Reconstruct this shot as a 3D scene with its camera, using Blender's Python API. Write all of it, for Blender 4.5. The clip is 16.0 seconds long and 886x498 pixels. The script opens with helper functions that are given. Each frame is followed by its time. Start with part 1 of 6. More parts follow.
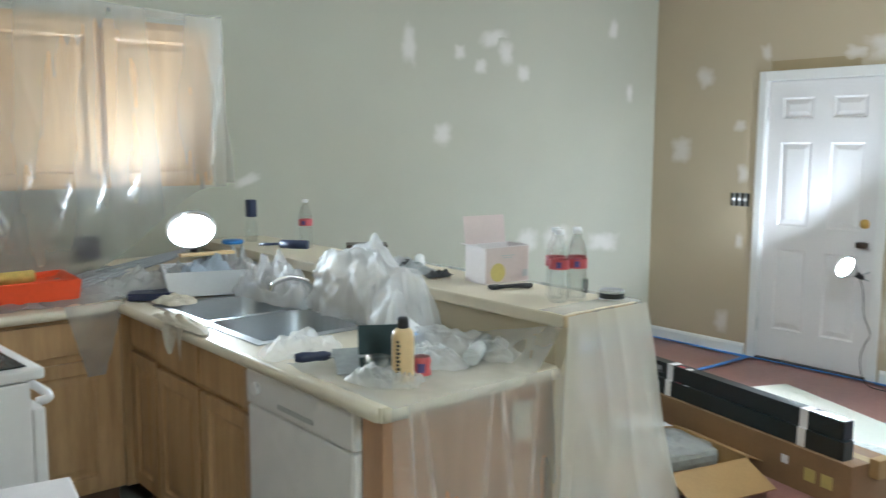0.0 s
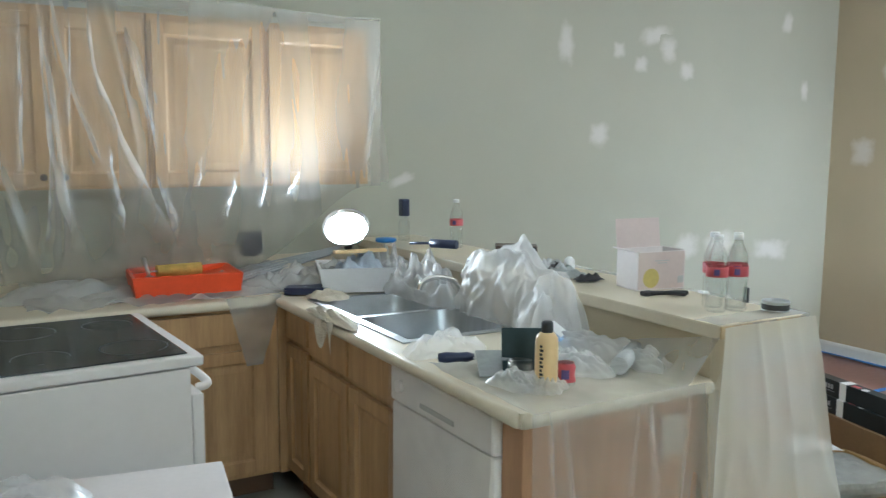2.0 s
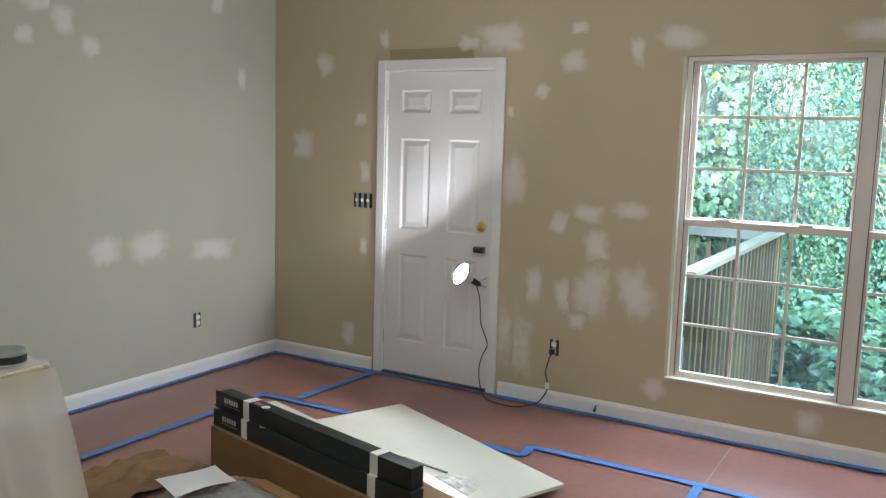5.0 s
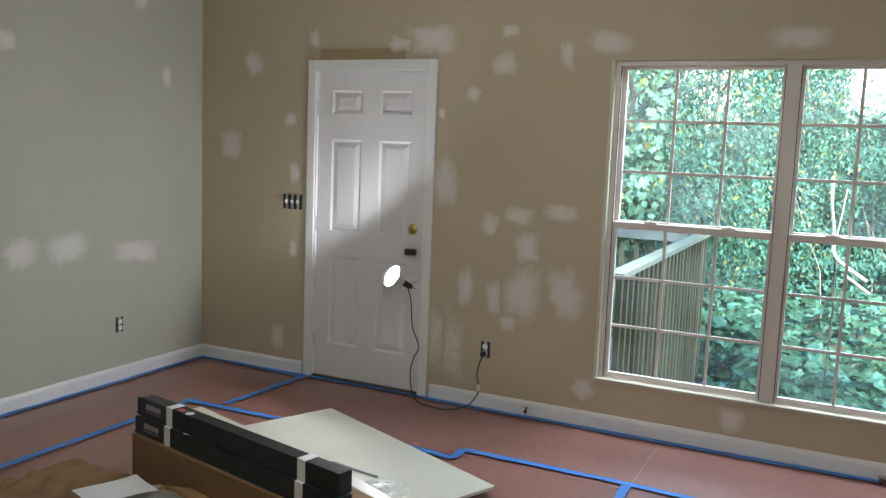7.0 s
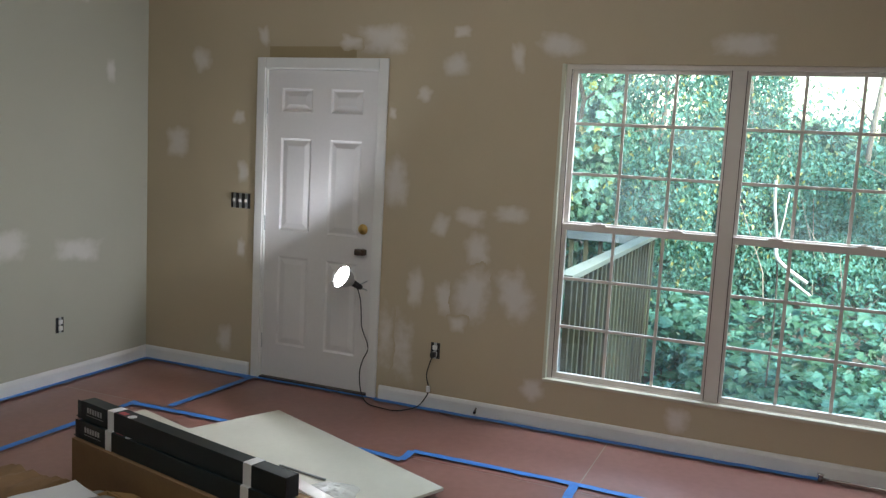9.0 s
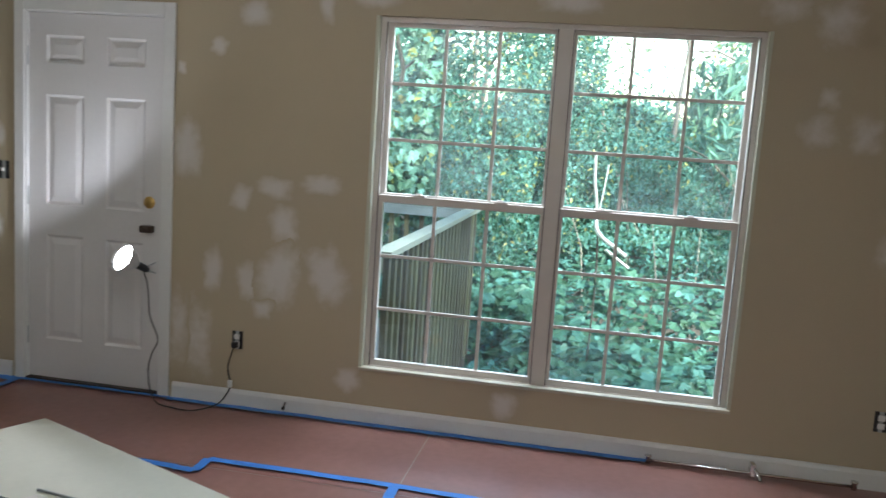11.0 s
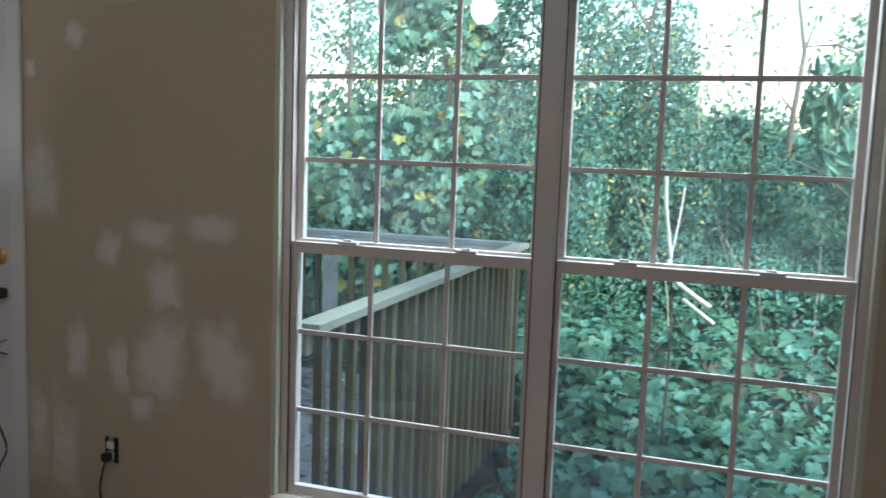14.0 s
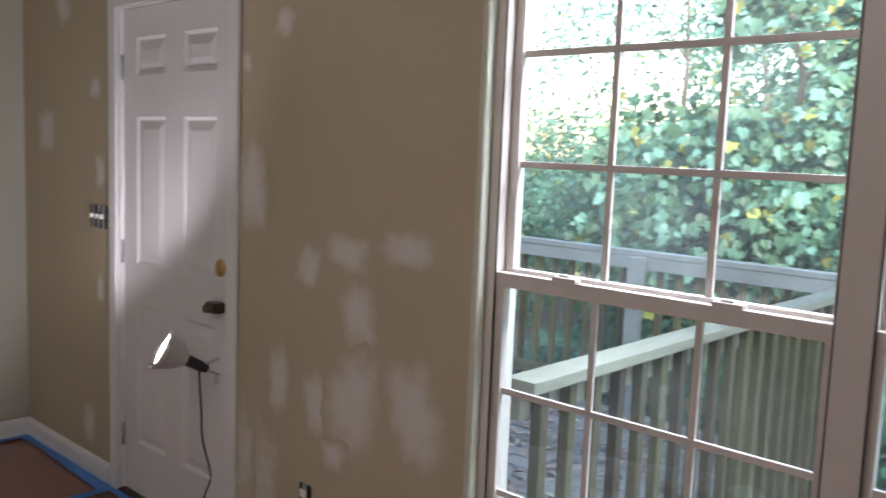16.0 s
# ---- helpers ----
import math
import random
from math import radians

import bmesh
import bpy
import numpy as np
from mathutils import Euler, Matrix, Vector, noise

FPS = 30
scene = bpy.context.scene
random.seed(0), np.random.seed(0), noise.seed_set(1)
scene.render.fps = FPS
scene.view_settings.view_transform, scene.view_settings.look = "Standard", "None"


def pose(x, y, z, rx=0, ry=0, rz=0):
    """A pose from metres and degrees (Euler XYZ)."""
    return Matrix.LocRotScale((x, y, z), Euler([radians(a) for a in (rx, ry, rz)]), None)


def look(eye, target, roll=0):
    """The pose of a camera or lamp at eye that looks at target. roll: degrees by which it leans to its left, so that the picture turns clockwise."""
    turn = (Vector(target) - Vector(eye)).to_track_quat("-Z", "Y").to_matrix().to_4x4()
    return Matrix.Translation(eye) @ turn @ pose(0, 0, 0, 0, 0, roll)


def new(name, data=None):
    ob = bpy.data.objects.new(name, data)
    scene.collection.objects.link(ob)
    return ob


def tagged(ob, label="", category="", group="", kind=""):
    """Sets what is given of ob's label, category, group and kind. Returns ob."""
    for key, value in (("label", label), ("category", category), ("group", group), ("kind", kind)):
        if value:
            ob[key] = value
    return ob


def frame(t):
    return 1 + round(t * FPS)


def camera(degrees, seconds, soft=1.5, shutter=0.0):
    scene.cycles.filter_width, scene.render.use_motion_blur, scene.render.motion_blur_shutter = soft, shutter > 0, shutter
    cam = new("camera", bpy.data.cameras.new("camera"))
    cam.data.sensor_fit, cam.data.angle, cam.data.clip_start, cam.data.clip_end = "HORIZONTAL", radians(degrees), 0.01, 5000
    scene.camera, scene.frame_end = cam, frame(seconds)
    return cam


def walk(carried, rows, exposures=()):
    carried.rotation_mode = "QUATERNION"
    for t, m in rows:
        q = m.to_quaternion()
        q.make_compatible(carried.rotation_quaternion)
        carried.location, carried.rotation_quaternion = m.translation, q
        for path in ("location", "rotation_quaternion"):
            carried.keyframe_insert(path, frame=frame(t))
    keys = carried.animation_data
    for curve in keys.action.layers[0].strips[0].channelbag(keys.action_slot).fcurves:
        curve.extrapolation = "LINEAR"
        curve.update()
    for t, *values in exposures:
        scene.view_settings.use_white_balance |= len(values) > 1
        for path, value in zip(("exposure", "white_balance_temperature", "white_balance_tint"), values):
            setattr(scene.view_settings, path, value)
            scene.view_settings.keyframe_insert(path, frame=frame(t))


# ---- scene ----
cam = camera(55.5, 16.0, 1.3, 0.25)
PATH = [
    (0, (-5.794, -4.143, 1.582), (-4.505, -2.635, 1.332), 0.3),
    (0.5, (-5.847, -4.134, 1.575), (-4.829, -2.43, 1.331), 0.8),
    (1, (-5.862, -4.115, 1.576), (-4.93, -2.362, 1.332), 1.0),
    (1.5, (-5.815, -4.114, 1.57), (-4.886, -2.36, 1.326), 0.9),
    (2, (-5.74, -4.12, 1.574), (-4.753, -2.398, 1.326), 0.4),
    (2.5, (-5.635, -4.113, 1.575), (-4.456, -2.519, 1.314), 0.5),
    (3, (-5.427, -4.054, 1.568), (-3.988, -2.69, 1.307), 0.7),
    (3.5, (-5.144, -4.023, 1.573), (-3.484, -2.935, 1.325), 1.3),
    (4, (-4.87, -4.093, 1.574), (-3.166, -3.079, 1.313), 1.4),
    (4.5, (-4.711, -4.18, 1.596), (-3.007, -3.165, 1.336), 1.5),
    (7, (-4.65, -4.182, 1.584), (-2.864, -3.316, 1.341), 2.2),
    (7.5, (-4.64, -4.183, 1.592), (-2.838, -3.353, 1.344), 2.4),
    (8, (-4.651, -4.181, 1.593), (-2.832, -3.386, 1.352), 2.7),
    (10.5, (-4.364, -4.173, 1.564), (-2.474, -3.592, 1.263), 3.4),
    (11, (-4.137, -4.088, 1.527), (-2.188, -3.73, 1.256), 3.8),
    (11.5, (-3.897, -4.143, 1.458), (-1.924, -3.924, 1.214), 4.0),
    (12, (-3.608, -4.257, 1.478), (-1.634, -4.036, 1.245), 4.2),
    (12.3, (-3.453, -4.285, 1.509), (-1.48, -4.063, 1.263), 4.42),
    (12.5, (-3.349, -4.298, 1.479), (-1.368, -4.101, 1.289), 4.8),
    (13, (-3.042, -4.265, 1.524), (-1.052, -4.129, 1.378), 5.13),
    (13.5, (-2.798, -4.346, 1.49), (-0.822, -4.085, 1.326), 3.05),
    (14, (-2.534, -4.374, 1.51), (-0.648, -3.747, 1.289), 2.05),
    (14.5, (-2.353, -4.361, 1.511), (-0.524, -3.601, 1.238), 1.9),
    (15, (-2.109, -4.276, 1.534), (-0.317, -3.425, 1.278), 1.0),
    (15.5, (-1.903, -4.282, 1.491), (-0.179, -3.289, 1.287), 0.35),
    (16, (-1.672, -4.338, 1.5), (-0.205, -2.997, 1.275), 2.26),
]
EXPOSURES = [(0, 3.65, 5350, 3), (2.5, 3.58, 5350, 3), (3.5, 3.61, 5760, 0), (4, 3.21, 5840.0, 4.0), (4.5, 3.05, 5920, 8), (7, 2.68, 5910, 10), (8, 2.44, 5910, 10), (10.5, 2.39, 5810, 10), (12, 2.31, 5760, 9), (13, 2.08, 5710, 9), (14, 1.76, 5710, 12), (14.5, 1.84, 5760, 15), (15, 2.33, 5960, 22), (15.5, 2.38, 6060, 22), (16, 2.26, 6160, 23)]
walk(cam, [(t, look(eye, target, roll)) for t, eye, target, roll in PATH], EXPOSURES)

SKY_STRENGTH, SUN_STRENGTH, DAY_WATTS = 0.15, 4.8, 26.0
DOOR_WATTS, KITCHEN_WATTS, GLOBE_WATTS, KITCHEN_FILL = 5.4, 6.4, 4.2, 5.2


# ---- light and sky ----
world = bpy.data.worlds.new("sky_world")
scene.world = world
world.use_nodes = True
_nt = world.node_tree
_sky = _nt.nodes.new("ShaderNodeTexSky")
_sky.sky_type = "NISHITA"
_sky.sun_disc = False
_sky.sun_elevation, _sky.sun_rotation = radians(38), radians(225)
_sky.dust_density, _sky.air_density, _sky.ozone_density = 1.0, 1.6, 0.8
_nt.links.new(_sky.outputs[0], _nt.nodes["Background"].inputs[0])
_nt.nodes["Background"].inputs[1].default_value = SKY_STRENGTH
sun = new("sun", bpy.data.lights.new("sun", "SUN"))
sun.data.energy, sun.data.angle, sun.data.color = SUN_STRENGTH, radians(22.0), (1.0, 0.96, 0.88)
sun.matrix_world = look((-5, -5, 5.55), (0, 0, 0))


def lamp(kind, name, where, target, watts, colour, size=0.05, cone=120, blend=0.15):
    data = bpy.data.lights.new(name, kind)
    data.energy, data.color = watts, colour
    ob = new(name, data)
    ob.matrix_world = look(where, target)
    if kind == "SPOT":
        data.spot_size, data.spot_blend, data.shadow_soft_size = radians(cone), blend, size
    elif kind == "POINT":
        data.shadow_soft_size = size
    return ob


# area lamp added above the window head, in place of sky light indoors
day = lamp("AREA", "added_window_fill", (0.45, -3.855, 2.56), (-1.0, -3.855, 0.0), DAY_WATTS, (0.93, 0.98, 1.0))
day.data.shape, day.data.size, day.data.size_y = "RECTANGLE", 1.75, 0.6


# ---- materials ----
MATS = {}


def mat(name, colour, rough=0.6, vary=0.12, scale=6.0, fine=60.0, bump=0.15, metal=0.0, spec=0.5, tint=None, stretch=(1, 1, 1),
        random_each=0.0, island=0.0, trans=0.0, subsurface=0.0):
    """A plain surface with two scales of variation, fine relief and uneven gloss."""
    if name in MATS:
        return MATS[name]
    m = bpy.data.materials.new(name)
    m.use_nodes = True
    nt = m.node_tree
    n, l = nt.nodes, nt.links
    bsdf = n["Principled BSDF"]
    co = n.new("ShaderNodeTexCoord")
    mp = n.new("ShaderNodeMapping")
    mp.inputs["Scale"].default_value = stretch
    geo = n.new("ShaderNodeNewGeometry")
    l.new(geo.outputs["Position"], mp.inputs["Vector"])
    big, small = n.new("ShaderNodeTexNoise"), n.new("ShaderNodeTexNoise")
    for t, s, d in ((big, scale, 4), (small, fine, 5)):
        t.inputs["Scale"].default_value, t.inputs["Detail"].default_value = s, d
        l.new(mp.outputs[0], t.inputs["Vector"])
    add = n.new("ShaderNodeMath")
    add.operation = "MULTIPLY_ADD"
    add.inputs[1].default_value = 0.45
    l.new(small.outputs["Fac"], add.inputs[0])
    l.new(big.outputs["Fac"], add.inputs[2])
    ramp = n.new("ShaderNodeMapRange")
    ramp.inputs["From Min"].default_value, ramp.inputs["From Max"].default_value = 0.45, 1.0
    l.new(add.outputs[0], ramp.inputs["Value"])
    mix = n.new("ShaderNodeMix")
    mix.data_type = "RGBA"
    dark = [c * (1 - vary) for c in colour]
    light = [min(1, c * (1 + vary)) for c in (tint or colour)]
    mix.inputs[6].default_value, mix.inputs[7].default_value = (*dark, 1), (*light, 1)
    l.new(ramp.outputs[0], mix.inputs[0])
    out = mix.outputs[2]
    if random_each or island:
        hsv = n.new("ShaderNodeHueSaturation")
        src = n.new("ShaderNodeObjectInfo").outputs["Random"] if random_each else geo.outputs["Random Per Island"]
        amount = random_each or island
        for k, (lo, hi) in (("Value", (1 - amount, 1 + amount)), ("Hue", (0.5 - 0.12 * amount, 0.5 + 0.06 * amount))):
            r = n.new("ShaderNodeMapRange")
            r.inputs["To Min"].default_value, r.inputs["To Max"].default_value = lo, hi
            l.new(src, r.inputs["Value"])
            l.new(r.outputs[0], hsv.inputs[k])
        l.new(out, hsv.inputs["Color"])
        out = hsv.outputs[0]
    l.new(out, bsdf.inputs["Base Color"])
    rr = n.new("ShaderNodeMapRange")
    rr.inputs["To Min"].default_value, rr.inputs["To Max"].default_value = max(0.02, rough - 0.12), min(1, rough + 0.1)
    l.new(big.outputs["Fac"], rr.inputs["Value"])
    l.new(rr.outputs[0], bsdf.inputs["Roughness"])
    bsdf.inputs["Metallic"].default_value = metal
    bsdf.inputs["Specular IOR Level"].default_value = spec
    if bump:
        bp = n.new("ShaderNodeBump")
        bp.inputs["Strength"].default_value, bp.inputs["Distance"].default_value = bump, 0.004
        l.new(small.outputs["Fac"], bp.inputs["Height"])
        l.new(bp.outputs[0], bsdf.inputs["Normal"])
    if trans:
        tr = n.new("ShaderNodeBsdfTranslucent")
        l.new(out, tr.inputs["Color"])
        ms = n.new("ShaderNodeMixShader")
        ms.inputs[0].default_value = trans
        l.new(bsdf.outputs[0], ms.inputs[1])
        l.new(tr.outputs[0], ms.inputs[2])
        l.new(ms.outputs[0], n["Material Output"].inputs["Surface"])
    MATS[name] = m
    return m


def sheet_mat(name, clear=0.6, colour=(0.85, 0.87, 0.88), shine=0.55, rough=0.22, run=1.0, fade=False):
    """Thin plastic film: part clear, part milky, with a gloss."""
    if name in MATS:
        return MATS[name]
    m = bpy.data.materials.new(name)
    m.use_nodes = True
    n, l = m.node_tree.nodes, m.node_tree.links
    n.remove(n["Principled BSDF"])
    clr, dif, trl, gls = (n.new("ShaderNodeBsdf" + k) for k in ("Transparent", "Diffuse", "Translucent", "Glossy"))
    dif.inputs["Color"].default_value = trl.inputs["Color"].default_value = (*colour, 1)
    gls.inputs["Roughness"].default_value = rough
    a, b, c = (n.new("ShaderNodeMixShader") for _ in range(3))
    geo, nz = n.new("ShaderNodeNewGeometry"), n.new("ShaderNodeTexNoise")
    nz.inputs["Scale"].default_value, nz.inputs["Detail"].default_value = 7.0, 2
    r = n.new("ShaderNodeMapRange")
    r.inputs["From Min"].default_value, r.inputs["From Max"].default_value = 0.3, 0.7
    r.inputs["To Min"].default_value, r.inputs["To Max"].default_value = max(0, 1 - clear - 0.05), min(1, 1 - clear + 0.05)
    l.new(nz.outputs["Fac"], r.inputs["Value"])
    a.inputs[0].default_value = 0.5
    l.new(dif.outputs[0], a.inputs[1]); l.new(trl.outputs[0], a.inputs[2])
    l.new(r.outputs[0], b.inputs[0])
    l.new(clr.outputs[0], b.inputs[1]); l.new(a.outputs[0], b.inputs[2])
    fr = n.new("ShaderNodeLayerWeight")
    fr.inputs["Blend"].default_value = 0.35
    bp = n.new("ShaderNodeBump")
    bp.inputs["Strength"].default_value, bp.inputs["Distance"].default_value = 0.10, 0.006
    nz2 = n.new("ShaderNodeTexNoise")
    nz2.inputs["Scale"].default_value, nz2.inputs["Detail"].default_value = 14.0, 2
    mp2 = n.new("ShaderNodeMapping")
    mp2.inputs["Scale"].default_value = (1, 1, run)
    l.new(geo.outputs["Position"], mp2.inputs["Vector"])
    l.new(mp2.outputs[0], nz2.inputs["Vector"])
    l.new(mp2.outputs[0], nz.inputs["Vector"])
    l.new(nz2.outputs["Fac"], bp.inputs["Height"])
    for k in (gls, fr):
        l.new(bp.outputs[0], k.inputs["Normal"])
    half = n.new("ShaderNodeMapRange")
    half.inputs["To Min"].default_value, half.inputs["To Max"].default_value = 0.05 * shine, 0.7 * shine
    l.new(fr.outputs["Facing"], half.inputs["Value"])
    l.new(half.outputs[0], c.inputs[0])
    l.new(b.outputs[0], c.inputs[1]); l.new(gls.outputs[0], c.inputs[2])
    last = c
    if fade:
        # opacity of the drawn light streak, kept on the mesh, fades to nothing at its edge
        at, thin, gone = n.new("ShaderNodeAttribute"), n.new("ShaderNodeMixShader"), n.new("ShaderNodeBsdfTransparent")
        at.attribute_name = "cover"
        l.new(at.outputs["Fac"], thin.inputs[0])
        l.new(gone.outputs[0], thin.inputs[1]); l.new(c.outputs[0], thin.inputs[2])
        last = thin
    l.new(last.outputs[0], n["Material Output"].inputs["Surface"])
    MATS[name] = m
    return m


def glass_mat(name, tint=(0.93, 0.98, 0.96), top=0.5, blend=0.2, dust_haze=0.0):
    """A thin pane: clear with a mirror gloss at the angle the pane is seen."""
    m = bpy.data.materials.new(name)
    m.use_nodes = True
    n, l = m.node_tree.nodes, m.node_tree.links
    n.remove(n["Principled BSDF"])
    clr, gls, mx, fr = n.new("ShaderNodeBsdfTransparent"), n.new("ShaderNodeBsdfGlossy"), n.new("ShaderNodeMixShader"), n.new("ShaderNodeLayerWeight")
    clr.inputs["Color"].default_value = (*tint, 1)
    gls.inputs["Roughness"].default_value = 0.02
    fr.inputs["Blend"].default_value = blend
    rng = n.new("ShaderNodeMapRange")
    rng.inputs["To Min"].default_value, rng.inputs["To Max"].default_value = 0.022, top
    l.new(fr.outputs["Facing"], rng.inputs["Value"])
    l.new(rng.outputs[0], mx.inputs[0]); l.new(clr.outputs[0], mx.inputs[1]); l.new(gls.outputs[0], mx.inputs[2])
    # pale haze on the pane: veil of room reflections together with dust
    if dust_haze:
        dst, md = n.new("ShaderNodeBsdfTranslucent"), n.new("ShaderNodeMixShader")
        dst.inputs["Color"].default_value = (0.8, 0.82, 0.82, 1)
        nz, geo = n.new("ShaderNodeTexNoise"), n.new("ShaderNodeNewGeometry")
        nz.inputs["Scale"].default_value, nz.inputs["Detail"].default_value = 3.5, 5
        l.new(geo.outputs["Position"], nz.inputs["Vector"])
        dr = n.new("ShaderNodeMapRange")
        dr.inputs["From Min"].default_value, dr.inputs["From Max"].default_value = 0.35, 0.75
        dr.inputs["To Min"].default_value, dr.inputs["To Max"].default_value = 0.4 * dust_haze, 2.0 * dust_haze
        l.new(nz.outputs["Fac"], dr.inputs["Value"])
        l.new(dr.outputs[0], md.inputs[0]); l.new(mx.outputs[0], md.inputs[1]); l.new(dst.outputs[0], md.inputs[2])
        mx = md
    l.new(mx.outputs[0], n["Material Output"].inputs["Surface"])
    return m


def glow_mat(name, colour, power):
    m = bpy.data.materials.new(name)
    m.use_nodes = True
    b = m.node_tree.nodes["Principled BSDF"]
    b.inputs["Base Color"].default_value = (0.9, 0.9, 0.9, 1)
    b.inputs["Emission Color"].default_value, b.inputs["Emission Strength"].default_value = (*colour, 1), power
    return m


def patch_mat(name, paint):
    """Joint compound feathered out over the paint by the mesh's own cover value."""
    m = mat(name, paint, 0.78, 0.05, 1.3, 140, 0.12)
    n, l = m.node_tree.nodes, m.node_tree.links
    b = n["Principled BSDF"]
    src = b.inputs["Base Color"].links[0].from_socket
    at, geo, nz = n.new("ShaderNodeAttribute"), n.new("ShaderNodeNewGeometry"), n.new("ShaderNodeTexNoise")
    at.attribute_name = "cover"
    nz.inputs["Scale"].default_value, nz.inputs["Detail"].default_value = 16.0, 6
    l.new(geo.outputs["Position"], nz.inputs["Vector"])
    mul = n.new("ShaderNodeMath")
    mul.operation = "MULTIPLY_ADD"
    mul.inputs[1].default_value, mul.inputs[2].default_value = 0.7, -0.35
    l.new(nz.outputs["Fac"], mul.inputs[0])
    add = n.new("ShaderNodeMath")
    l.new(at.outputs["Fac"], add.inputs[0]); l.new(mul.outputs[0], add.inputs[1])
    r = n.new("ShaderNodeMapRange")
    r.interpolation_type = "SMOOTHSTEP"
    r.inputs["From Min"].default_value, r.inputs["From Max"].default_value = 0.15, 0.95
    r.inputs["To Max"].default_value = 0.72
    l.new(add.outputs[0], r.inputs["Value"])
    mx = n.new("ShaderNodeMix")
    mx.data_type = "RGBA"
    mx.inputs[7].default_value = (0.74, 0.71, 0.69, 1)
    l.new(r.outputs[0], mx.inputs[0]); l.new(src, mx.inputs[6])
    l.new(mx.outputs[2], b.inputs["Base Color"])
    # nothing at all where the smear has run out
    some, thin, clear = n.new("ShaderNodeMath"), n.new("ShaderNodeMixShader"), n.new("ShaderNodeBsdfTransparent")
    some.operation = "GREATER_THAN"
    some.inputs[1].default_value = 0.004
    l.new(r.outputs[0], some.inputs[0])
    l.new(some.outputs[0], thin.inputs[0]); l.new(clear.outputs[0], thin.inputs[1]); l.new(b.outputs[0], thin.inputs[2])
    l.new(thin.outputs[0], n["Material Output"].inputs["Surface"])
    return m


# north wall tinted grey-green: the cooler light on it is in the colour
WALLN = mat("wall_paint_cool_light", (0.45, 0.45, 0.375), 0.75, 0.05, 1.3, 140, 0.12)
WALL = mat("wall_paint", (0.476, 0.405, 0.285), 0.75, 0.05, 1.3, 140, 0.12)
COMPOUND = patch_mat("filler_on_khaki", (0.476, 0.405, 0.285))
COMPOUNDN = patch_mat("filler_on_cool_wall", (0.45, 0.45, 0.375))
WHITE = mat("white_trim_paint", (0.74, 0.74, 0.73), 0.42, 0.04, 3, 40, 0.04)
DOORWHITE = mat("white_door_paint", (0.70, 0.685, 0.685), 0.4, 0.04, 2, 50, 0.05)
VINYL = mat("white_vinyl", (0.65, 0.60, 0.55), 0.35, 0.04, 3, 30, 0.02)
CEIL = mat("ceiling_paint", (0.75, 0.74, 0.70), 0.9, 0.04, 2, 90, 0.3)
PAPER = mat("red_rosin_paper", (0.235, 0.105, 0.088), 0.34, 0.14, 1.2, 24, 0.08, spec=0.9, tint=(0.285, 0.142, 0.118))
TAPE = mat("blue_masking_tape", (0.055, 0.21, 0.60), 0.5, 0.16, 8, 60, 0.12)
LINO = mat("kitchen_vinyl_floor", (0.36, 0.33, 0.27), 0.4, 0.15, 5, 30, 0.05)
OAK = mat("honey_oak", (0.455, 0.27, 0.12), 0.45, 0.16, 3.0, 26, 0.08, stretch=(6, 6, 0.5), tint=(0.53, 0.34, 0.165))
# toe kick tone: shade of the recess put into the oak colour
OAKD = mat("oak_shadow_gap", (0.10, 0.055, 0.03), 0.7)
LAMINATE = mat("cream_laminate", (0.66, 0.59, 0.46), 0.4, 0.06, 9, 160, 0.03)
ENAMEL = mat("white_enamel", (0.71, 0.675, 0.655), 0.42, 0.04, 3, 30, 0.02)
BLACKGLASS = mat("black_ceramic_glass", (0.022, 0.027, 0.027), 0.16, 0.3, 4, 30, 0.0)
DARK = mat("dark_plastic", (0.02, 0.02, 0.022), 0.5, 0.2, 8, 60, 0.05)
STEEL = mat("brushed_steel", (0.47, 0.49, 0.51), 0.40, 0.10, 4, 90, 0.04, metal=1.0, stretch=(1, 12, 1))
CHROME = mat("chrome", (0.75, 0.75, 0.76), 0.12, 0.05, 4, 60, 0.0, metal=1.0)
BRASS = mat("brass", (0.62, 0.42, 0.14), 0.3, 0.15, 10, 60, 0.04, metal=1.0)
BRONZE = mat("dark_bronze", (0.09, 0.065, 0.05), 0.4, 0.2, 10, 60, 0.05, metal=0.7)
CARD = mat("brown_cardboard", (0.235, 0.14, 0.066), 0.8, 0.12, 5, 70, 0.12)
CARDY = mat("tan_cardboard", (0.36, 0.225, 0.09), 0.8, 0.12, 5, 70, 0.12)
BLACKCARD = mat("black_printed_card", (0.008, 0.015, 0.017), 0.42, 0.25, 5, 50, 0.05)
WHITECARD = mat("white_card", (0.70, 0.645, 0.64), 0.7, 0.06, 5, 60, 0.06)
PINKCARD = mat("pale_pink_card", (0.60, 0.50, 0.48), 0.7, 0.08, 5, 60, 0.06)
BOARD = mat("white_melamine_board", (0.64, 0.625, 0.53), 0.7, 0.05, 3, 40, 0.03, spec=0.3)
SHEETPAPER = mat("white_paper", (0.74, 0.75, 0.77), 0.75, 0.04, 6, 60, 0.05)
ORANGE = mat("orange_plastic", (0.80, 0.085, 0.02), 0.38, 0.10, 5, 50, 0.03)
YELLOW = mat("pale_yellow_plastic", (0.78, 0.57, 0.30), 0.4, 0.08, 6, 50, 0.03)
FOAM = mat("yellow_roller_nap", (0.62, 0.45, 0.12), 0.95, 0.2, 30, 200, 0.8)
GREENCLOTH = mat("dark_green_card", (0.012, 0.035, 0.04), 0.6, 0.2, 8, 80, 0.1)
